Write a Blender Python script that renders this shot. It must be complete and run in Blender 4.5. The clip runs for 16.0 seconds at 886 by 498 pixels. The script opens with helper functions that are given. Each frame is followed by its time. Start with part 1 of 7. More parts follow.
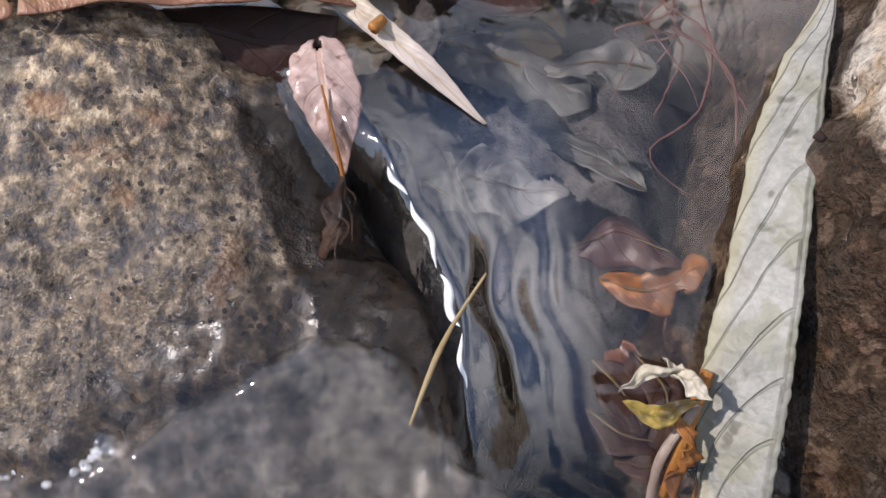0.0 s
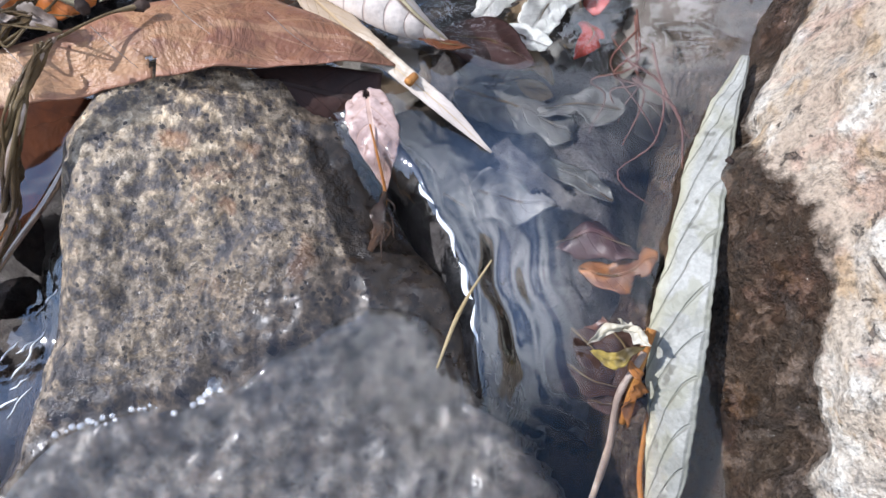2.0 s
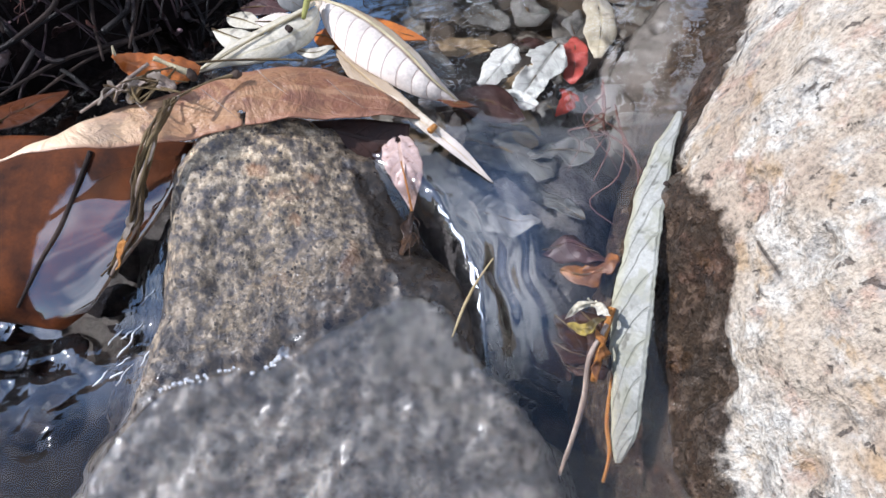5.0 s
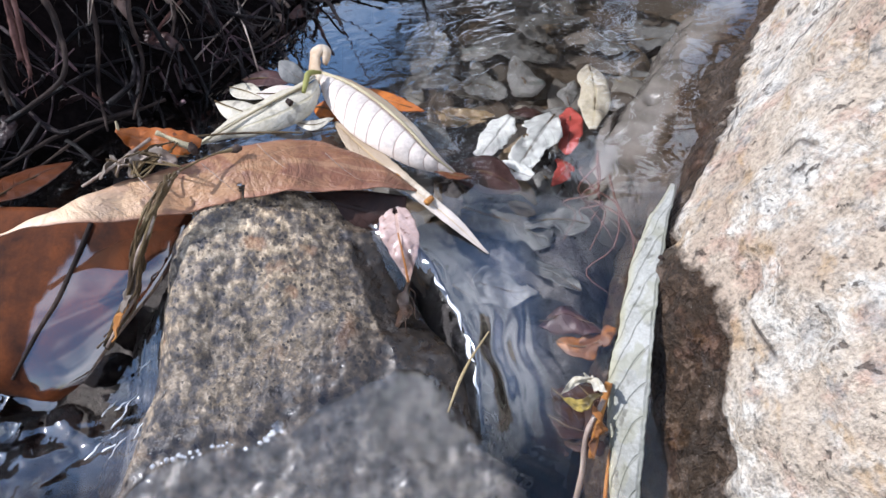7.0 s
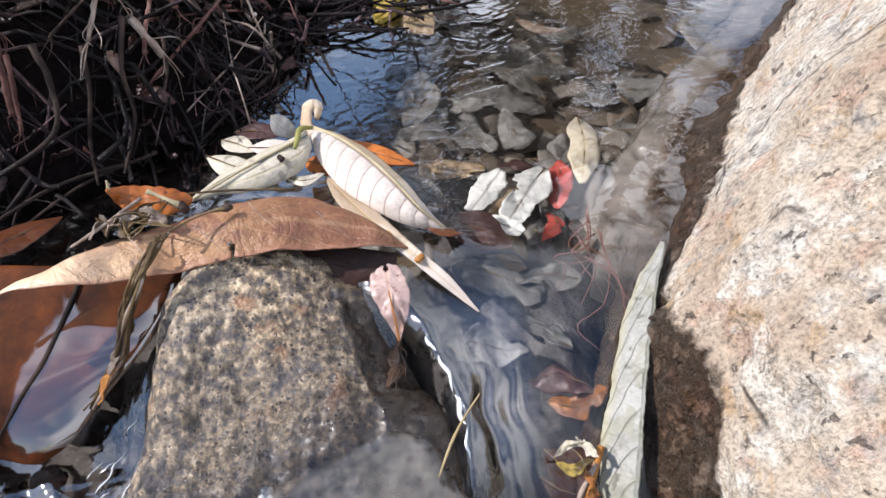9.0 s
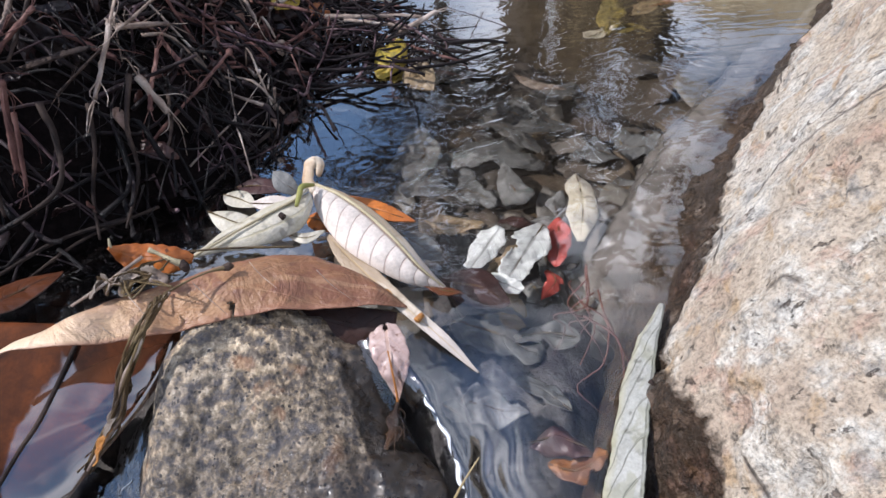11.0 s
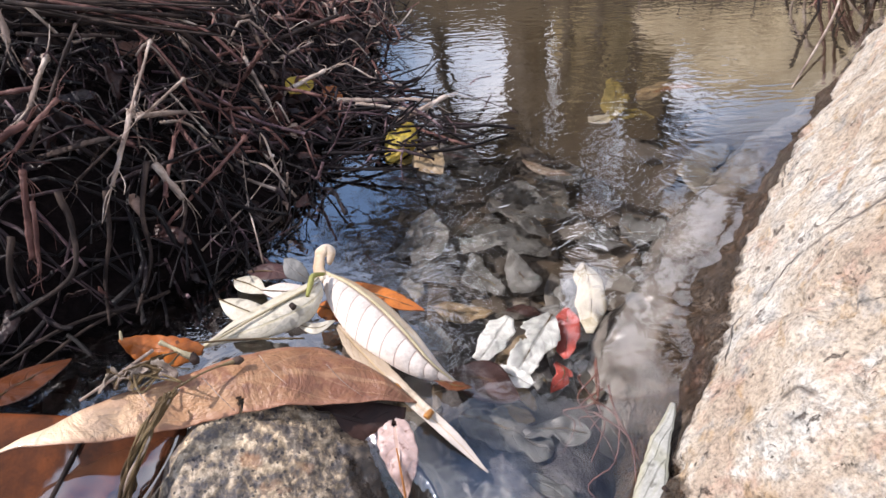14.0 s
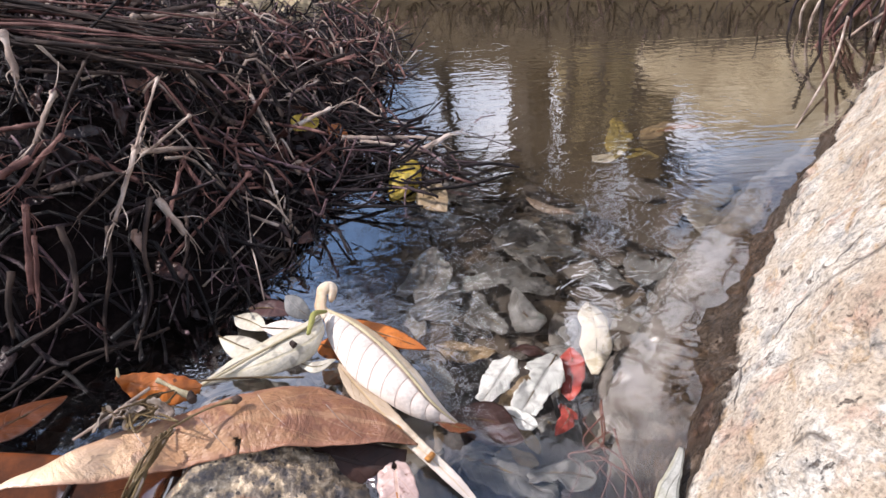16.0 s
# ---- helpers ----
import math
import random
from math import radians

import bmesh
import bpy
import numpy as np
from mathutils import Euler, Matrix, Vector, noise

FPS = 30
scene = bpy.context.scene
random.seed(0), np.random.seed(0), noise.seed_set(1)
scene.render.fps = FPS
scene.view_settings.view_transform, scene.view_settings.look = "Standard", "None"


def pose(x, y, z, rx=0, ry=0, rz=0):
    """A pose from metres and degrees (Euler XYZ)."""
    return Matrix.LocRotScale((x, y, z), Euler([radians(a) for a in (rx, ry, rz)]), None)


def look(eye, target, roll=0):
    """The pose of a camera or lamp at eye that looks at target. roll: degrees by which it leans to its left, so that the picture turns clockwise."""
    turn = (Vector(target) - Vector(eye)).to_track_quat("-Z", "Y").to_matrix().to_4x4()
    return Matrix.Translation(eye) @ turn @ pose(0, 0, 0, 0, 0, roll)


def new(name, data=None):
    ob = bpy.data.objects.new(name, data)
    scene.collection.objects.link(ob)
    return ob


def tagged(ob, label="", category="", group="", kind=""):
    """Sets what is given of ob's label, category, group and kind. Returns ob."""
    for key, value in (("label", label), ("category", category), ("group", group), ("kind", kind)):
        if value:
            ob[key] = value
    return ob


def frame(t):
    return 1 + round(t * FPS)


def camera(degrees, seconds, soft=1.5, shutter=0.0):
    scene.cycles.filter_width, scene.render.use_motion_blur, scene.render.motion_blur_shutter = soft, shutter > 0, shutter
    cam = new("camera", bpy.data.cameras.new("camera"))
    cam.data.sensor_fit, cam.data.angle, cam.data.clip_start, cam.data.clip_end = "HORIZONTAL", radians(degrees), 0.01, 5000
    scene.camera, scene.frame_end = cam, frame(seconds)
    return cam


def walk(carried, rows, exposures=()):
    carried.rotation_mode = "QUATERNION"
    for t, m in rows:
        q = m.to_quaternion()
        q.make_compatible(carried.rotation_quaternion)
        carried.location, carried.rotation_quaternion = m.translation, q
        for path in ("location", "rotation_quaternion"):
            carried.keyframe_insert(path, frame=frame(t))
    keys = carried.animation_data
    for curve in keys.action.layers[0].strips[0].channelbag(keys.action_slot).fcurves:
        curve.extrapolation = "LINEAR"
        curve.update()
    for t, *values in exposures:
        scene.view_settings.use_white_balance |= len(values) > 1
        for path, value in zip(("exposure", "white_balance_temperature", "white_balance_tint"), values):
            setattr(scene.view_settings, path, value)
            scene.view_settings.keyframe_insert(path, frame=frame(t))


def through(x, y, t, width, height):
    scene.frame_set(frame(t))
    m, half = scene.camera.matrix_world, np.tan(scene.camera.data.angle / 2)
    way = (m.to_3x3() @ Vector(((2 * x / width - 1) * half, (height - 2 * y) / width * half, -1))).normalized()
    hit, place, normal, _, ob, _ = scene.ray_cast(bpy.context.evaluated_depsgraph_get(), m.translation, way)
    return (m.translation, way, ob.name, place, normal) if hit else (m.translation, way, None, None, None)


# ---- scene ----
cam = camera(66.0, 16.0)
ROWS = [
    (0, 0.0066, 0.0657, 0.0785, 30.84, 2.82, -5.32),
    (0.5, 0.0035, 0.0564, 0.0917, 31.69, 2.1, -5.74),
    (1, 0.0051, 0.0415, 0.1076, 33.23, 3.29, -4.96),
    (1.5, 0.0043, 0.0411, 0.1077, 33.05, 3.51, -4.94),
    (2, 0.0048, 0.0412, 0.1077, 32.9, 3.76, -4.83),
    (2.5, 0.0033, 0.0393, 0.111, 32.88, 3.19, -4.92),
    (3, 0.0027, 0.0154, 0.1325, 35.45, 3.46, -4.61),
    (3.3, 0.0009, 0.0054, 0.1346, 38.336, 3.72, -4.6035),
    (5.5, -0, 0, 0.1358, 39.89, 3.86, -4.6),
    (6, 0.0018, 0.0017, 0.1378, 41.26, 4.2, -4.36),
    (6.5, 0.002, 0.0027, 0.1384, 42.48, 4.09, -4.35),
    (7, 0.0026, 0.0045, 0.14, 43.27, 3.98, -4.46),
    (7.5, 0.0036, 0.0058, 0.1408, 43.83, 4.04, -4.58),
    (8, 0.0046, 0.0074, 0.1426, 44.26, 3.94, -4.53),
    (8.5, 0.0046, 0.0088, 0.1439, 44.84, 3.78, -4.68),
    (9, 0.004, 0.0108, 0.1461, 45.56, 3.62, -5),
    (11.5, 0.0041, 0.0154, 0.153, 49.58, 3.15, -4.76),
    (12, 0.0038, 0.0167, 0.1548, 50.37, 3.02, -4.65),
    (12.5, 0.0032, 0.0175, 0.1561, 51.21, 2.84, -4.57),
    (13, 0.0028, 0.0189, 0.1582, 52.04, 2.79, -4.49),
    (13.5, 0.0027, 0.0197, 0.1596, 52.86, 2.86, -4.42),
    (14, 0.0023, 0.0206, 0.161, 53.68, 2.77, -4.34),
    (14.5, 0.0023, 0.0213, 0.162, 54.4, 2.63, -4.14),
    (15, 0.0017, 0.0217, 0.1622, 55.18, 2.46, -4),
    (15.5, 0.0026, 0.0227, 0.1612, 55.92, 2.57, -3.9),
    (16, 0.0025, 0.0226, 0.16, 56.81, 2.57, -3.84),
]
walk(cam, [(t, pose(x, y, z, rx, ry, rz)) for t, x, y, z, rx, ry, rz in ROWS],
     exposures=((0.0, 0.06, 6500.0, 17.0), (0.5, 0.32, 6150.0, 14.0), (1.0, 0.50, 5850.0, 12.0), (8.0, 0.47, 5850.0, 13.0), (9.0, 0.48, 6350.0, 14.0), (10.2, 0.38, 6150.0, 13.0), (11.4, 0.24, 6000.0, 14.0), (12.0, 0.30, 6150.0, 15.0), (13.0, 0.54, 6350.0, 16.0), (16.0, 0.58, 6450.0, 17.0)))

# ---------------------------------------------------------------- light
SUN_AZ, SUN_EL = -88.0, 46.0  # degrees from straight ahead (+ to the right), above the horizon
wd = bpy.data.worlds.new("sky")
scene.world = wd
wd.use_nodes = True
wn = wd.node_tree
sky = wn.nodes.new("ShaderNodeTexSky")
sky.sky_type, sky.sun_disc = "NISHITA", False
sky.air_density, sky.dust_density, sky.ozone_density = 1.3, 0.5, 3.0
sky.sun_elevation, sky.sun_rotation = radians(SUN_EL), radians(SUN_AZ)
wcoord = wn.nodes.new("ShaderNodeTexCoord")
wmap = wn.nodes.new("ShaderNodeMapping")
wmap.inputs["Scale"].default_value = (1.0, 1.0, 3.0)
wnoise = wn.nodes.new("ShaderNodeTexNoise")
wnoise.inputs["Scale"].default_value, wnoise.inputs["Detail"].default_value = 2.2, 6.0
wramp = wn.nodes.new("ShaderNodeValToRGB")
wramp.color_ramp.elements[0].position, wramp.color_ramp.elements[0].color = 0.50, (0, 0, 0, 1)
wramp.color_ramp.elements[1].position, wramp.color_ramp.elements[1].color = 0.78, (1, 1, 1, 1)
wmix = wn.nodes.new("ShaderNodeMix")
wmix.data_type = "RGBA"
wmix.inputs["B"].default_value = (8.5, 8.8, 9.4, 1)
wsplit = wn.nodes.new("ShaderNodeSeparateXYZ")
wside = wn.nodes.new("ShaderNodeMapRange")
wside.interpolation_type = "SMOOTHSTEP"
wside.inputs["From Min"].default_value, wside.inputs["From Max"].default_value, wside.inputs["To Max"].default_value = -0.05, 0.10, 0.20
wadd = wn.nodes.new("ShaderNodeMath")
wbg = wn.nodes["Background"]
wbg.inputs["Strength"].default_value = 0.15
for a, b in ((wcoord.outputs["Generated"], wmap.inputs["Vector"]), (wmap.outputs["Vector"], wnoise.inputs["Vector"]),
             (wcoord.outputs["Generated"], wsplit.inputs[0]), (wsplit.outputs["X"], wside.inputs["Value"]),
             (wnoise.outputs["Fac"], wadd.inputs[0]), (wside.outputs["Result"], wadd.inputs[1]), (wadd.outputs[0], wramp.inputs["Fac"]), (wramp.outputs["Color"], wmix.inputs["Factor"]),
             (sky.outputs["Color"], wmix.inputs["A"]), (wmix.outputs["Result"], wbg.inputs["Color"])):
    wn.links.new(a, b)
sun = new("sun", bpy.data.lights.new("sun", "SUN"))
sun.data.energy, sun.data.angle, sun.data.color = 4.8, radians(0.6), (1.0, 0.95, 0.89)
sun_way = Vector((math.sin(radians(SUN_AZ)) * math.cos(radians(SUN_EL)), math.cos(radians(SUN_AZ)) * math.cos(radians(SUN_EL)), math.sin(radians(SUN_EL))))
sun.matrix_world = look(sun_way * 5, (0, 0, 0))

# ---------------------------------------------------------------- helpers of the scene
rng = random.Random(7)


def thing(name, at, label, category, group="", kind=""):
    ob = new(name)
    ob.location = at
    ob.empty_display_size = 0.01
    return tagged(ob, label, category, group, kind)


def origin(ob):
    return Vector(ob.location) if ob.parent is None else Vector(ob.location) + origin(ob.parent)


def mesh_object(name, bm, material, at=(0, 0, 0), smooth=True):
    me = bpy.data.meshes.new(name)
    bmesh.ops.translate(bm, verts=bm.verts, vec=-Vector(at))
    bm.to_mesh(me)
    bm.free()
    me.materials.append(material)
    if smooth:
        me.polygons.foreach_set("use_smooth", [True] * len(me.polygons))
    ob = new(name, me)
    ob.location = at
    return ob


def part(name, bm, material, parent, label="", smooth=True):
    """Links a bmesh, given in world coordinates, as one mesh under a thing or a part."""
    o = origin(parent)
    ob = mesh_object(name, bm, material, o, smooth)
    ob.location = (0, 0, 0)
    ob.parent = parent
    return tagged(ob, label)


def single(name, bm, material, at, label, category, group="", kind="", smooth=True):
    return tagged(mesh_object(name, bm, material, at, smooth), label, category, group, kind)


def spline(pts, n):
    """n + 1 points on a Catmull-Rom curve through pts (tuples of any length)."""
    p = [Vector(q) for q in pts]
    p = [p[0] * 2 - p[1]] + p + [p[-1] * 2 - p[-2]]
    out = []
    for k in range(n + 1):
        s = k / n * (len(p) - 3)
        i = min(int(s), len(p) - 4)
        t = s - i
        a, b, c, d = p[i:i + 4]
        out.append(0.5 * ((2 * b) + (c - a) * t + (2 * a - 5 * b + 4 * c - d) * t * t + (3 * b - a - 3 * c + d) * t ** 3))
    return out


def lerp_list(v, u):
    s = u * (len(v) - 1)
    i = min(int(s), len(v) - 2)
    return v[i] + (v[i + 1] - v[i]) * (s - i)


def tube(bm, pts, radii, sides=7, n=None, rough=0.0, flat=1.0, seed=0):
    """A curved, tapered, slightly uneven stem along pts; its ends are closed."""
    n = n or max(4, 4 * (len(pts) - 1))
    line = spline(pts, n) if len(pts) > 2 else [Vector(pts[0]).lerp(Vector(pts[1]), k / n) for k in range(n + 1)]
    uv = bm.loops.layers.uv.verify()
    side = None
    rings = []
    for k, c in enumerate(line):
        d = (line[min(k + 1, n)] - line[max(k - 1, 0)]).normalized()
        if side is None:
            side = d.orthogonal().normalized()
        side = (side - d * side.dot(d)).normalized()
        up = d.cross(side)
        r = lerp_list(radii, k / n)
        ring = []
        for j in range(sides):
            a = 2 * math.pi * j / sides
            w = 1 + rough * noise.noise(Vector((c.x * 300 + seed, c.y * 300 + j * 3.1, c.z * 300)))
            ring.append(bm.verts.new(c + (side * math.cos(a) + up * math.sin(a) * flat) * r * w))
        rings.append(ring)
    for k in range(n):
        for j in range(sides):
            f = bm.faces.new((rings[k][j], rings[k][(j + 1) % sides], rings[k + 1][(j + 1) % sides], rings[k + 1][j]))
            for lp, (du, dv) in zip(f.loops, ((0, 0), (0, 1), (1, 1), (1, 0))):
                lp[uv].uv = ((k + du) / n, (j + dv) / sides)
    bm.faces.new(rings[0][::-1])
    bm.faces.new(rings[-1])
    return bm


def blade(edge_a, edge_b, arch=0.0, nu=40, nv=14, thick=0.0003, fold=0.0, crinkle=0.0006, teeth=0.0, teeth_n=30, rib=0.0, ribs=9, sweep=0.35,
          holes=(), curl=0.0, seed=0, scale=140.0, half=False):
    """A leaf blade between two edge curves, with thickness. arch lifts the middle, fold creases it along the midrib, crinkle buckles it,
    rib raises the side veins, teeth notch the margin. UV: u along, v across (0.5 is the midrib)."""
    a, b = spline(edge_a, nu), spline(edge_b, nu)
    bm = bmesh.new()
    uv = bm.loops.layers.uv.verify()
    up_all = Vector((0, 0, 0))
    for k in range(1, nu):
        up_all += (a[k] - b[k]).cross(a[k + 1] - a[k - 1])
    up_all.normalize()
    if up_all.z < 0:
        up_all = -up_all
    grid = []
    for k in range(nu + 1):
        row = []
        u = k / nu
        w = (a[k] - b[k]).length
        cross = a[k] - b[k]
        along = a[min(k + 1, nu)] - a[max(k - 1, 0)] + b[min(k + 1, nu)] - b[max(k - 1, 0)]
        up = cross.cross(along)
        up = up.normalized() if up.length > 1e-12 else up_all
        if up.dot(up_all) < 0:
            up = -up
        up = (up + up_all * 0.4).normalized()
        for j in range(nv + 1):
            v = j / nv
            s = 2 * v - 1
            tooth = teeth * (abs((u * teeth_n) % 1.0 - 0.35)) * (1 if abs(s) > 0.93 else 0)
            p = b[k].lerp(a[k], 0.5 + s / 2 * (1 - tooth))
            h = arch * (1 - s * s) * min(1, w / 0.01) + fold * (abs(s) - 0.5) * w + curl * s * s * s * w
            h += crinkle * noise.noise(Vector((p.x * scale + seed, p.y * scale, p.z * scale)))
            h += crinkle * 0.4 * noise.noise(Vector((p.x * scale * 3, p.y * scale * 3 + seed, 0)))
            if rib:
                q = 1 - v if half else abs(s)
                x = (u * ribs - q ** 1.5 * sweep) % 1.0
                h -= rib * max(0, 1 - abs(x - 0.5) * 6) * (1 - q ** 4)
                h += rib * 0.8 * math.cos((x - 0.5) * 2 * math.pi) * -1 * (1 - q ** 2)
                h -= rib * 1.6 * max(0, 1 - q * 9)
            row.append((p + up * h, up, u, v))
        grid.append(row)

    def keep(k, j):
        u, v = (k + 0.5) / nu, (j + 0.5) / nv
        return not any(((u - hu) / ru) ** 2 + ((v - hv) / rv) ** 2 < 1 for hu, hv, ru, rv in holes)

    tops = [[bm.verts.new(q[0] + q[1] * thick / 2) for q in r] for r in grid]
    lows = [[bm.verts.new(q[0] - q[1] * thick / 2) for q in r] for r in grid]

    def face(vs, uvs):
        f = bm.faces.new(vs)
        for lp, c in zip(f.loops, uvs):
            lp[uv].uv = c

    for k in range(nu):
        for j in range(nv):
            if not keep(k, j):
                continue
            c = [(k / nu, j / nv), ((k + 1) / nu, j / nv), ((k + 1) / nu, (j + 1) / nv), (k / nu, (j + 1) / nv)]
            face((tops[k][j], tops[k + 1][j], tops[k + 1][j + 1], tops[k][j + 1]), c)
            face((lows[k][j], lows[k][j + 1], lows[k + 1][j + 1], lows[k + 1][j]), [c[0], c[3], c[2], c[1]])
            for ok, s0, s1, d in ((j > 0 and keep(k, j - 1), (k, j), (k + 1, j), 0), (j < nv - 1 and keep(k, j + 1), (k + 1, j + 1), (k, j + 1), 0),
                                  (k > 0 and keep(k - 1, j), (k, j + 1), (k, j), 0), (k < nu - 1 and keep(k + 1, j), (k + 1, j), (k + 1, j + 1), 0)):
                if not ok:
                    face((tops[s0[0]][s0[1]], lows[s0[0]][s0[1]], lows[s1[0]][s1[1]], tops[s1[0]][s1[1]]), [(s0[0] / nu, s0[1] / nv)] * 2 + [(s1[0] / nu, s1[1] / nv)] * 2)
    bmesh.ops.delete(bm, geom=[v for v in bm.verts if not v.link_faces], context="VERTS")
    bmesh.ops.recalc_face_normals(bm, faces=bm.faces)
    return bm


def edges_of(mid, width, roll=0.0, shape=(0.02, 0.55, 0.85, 1.0, 0.95, 0.75, 0.45, 0.03), n=8):
    """The two edge curves of a plain leaf from its midrib, its greatest width and its roll about the midrib in degrees."""
    m = spline(mid, n)
    d = (m[-1] - m[0]).normalized()
    side = d.cross(Vector((0, 0, 1))).normalized()
    side = Matrix.Rotation(radians(roll), 3, d) @ side
    hw = [lerp_list(shape, k / n) * width / 2 for k in range(n + 1)]
    return [m[k] + side * hw[k] for k in range(n + 1)], [m[k] - side * hw[k] for k in range(n + 1)]


def leaf(name, mid, width, material, label, roll=0.0, shape=None, stalk=None, stalk_r=0.0006, stalk_mat=None, category="leaf", group="", rib_mat=None, **kw):
    """A whole leaf as a thing: blade, and a stalk where stalk gives its points."""
    a, b = edges_of(mid, width, roll, shape or (0.02, 0.55, 0.85, 1.0, 0.95, 0.75, 0.45, 0.03))
    t = thing(name, mid[0], label, category, group)
    part("blade", blade(a, b, **kw), material, t)
    lift = kw.get("arch", 0.0) * min(1, width / 0.01) + 0.0002
    rib_line = [Vector(q) + Vector((0, 0, lift)) for q in spline(mid, 8)]
    r = min(0.00035, width * 0.03)
    part("midrib", tube(bmesh.new(), [tuple(q) for q in rib_line[:8]], (r, r * 0.8, r * 0.3), 5, 14), rib_mat or MAT_TWIG, t)
    if stalk:
        part("stalk", tube(bmesh.new(), stalk, (stalk_r, stalk_r * 0.8, stalk_r * 0.9), 6), stalk_mat or material, t)
    return t


def field(f, xs, ys, keep=None, skirt=None):
    """An open sheet z = f(x, y) over a grid; skirt drops its rim to that height."""
    bm = bmesh.new()
    vs = [[bm.verts.new((x, y, f(x, y))) for y in ys] for x in xs]
    for i in range(len(xs) - 1):
        for j in range(len(ys) - 1):
            if keep and not keep((xs[i] + xs[i + 1]) / 2, (ys[j] + ys[j + 1]) / 2):
                continue
            bm.faces.new((vs[i][j], vs[i + 1][j], vs[i + 1][j + 1], vs[i][j + 1]))
    if keep:
        bmesh.ops.delete(bm, geom=[v for v in bm.verts if not v.link_faces], context="VERTS")
    if skirt is not None:
        rim = [e for e in bm.edges if len(e.link_faces) == 1]
        low = {}
        for e in rim:
            for v in e.verts:
                if v not in low:
                    low[v] = bm.verts.new((v.co.x, v.co.y, skirt))
        for e in rim:
            a, b = e.verts
            bm.faces.new((a, b, low[b], low[a]))
        bmesh.ops.recalc_face_normals(bm, faces=bm.faces)
    return bm


def steps(*knots):
    """Grid lines: steps(x0, n1, x1, n2, x2 ...) with n even intervals between the knots."""
    out = [knots[0]]
    for n, x in zip(knots[1::2], knots[2::2]):
        x0 = out[-1]
        out += [x0 + (x - x0) * (k + 1) / n for k in range(n)]
    return out


def along(table, v):
    """Linear interpolation in a table of (v, value) rows."""
    if v <= table[0][0]:
        return table[0][1]
    for (a, p), (b, q) in zip(table, table[1:]):
        if v <= b:
            return p + (q - p) * (v - a) / (b - a)
    return table[-1][1]


def smooth01(x):
    x = min(1.0, max(0.0, x))
    return x * x * (3 - 2 * x)


def fbm(x, y, z, scale, octaves=4):
    return noise.fractal(Vector((x * scale, y * scale, z * scale)), 0.9, 2.1, octaves)


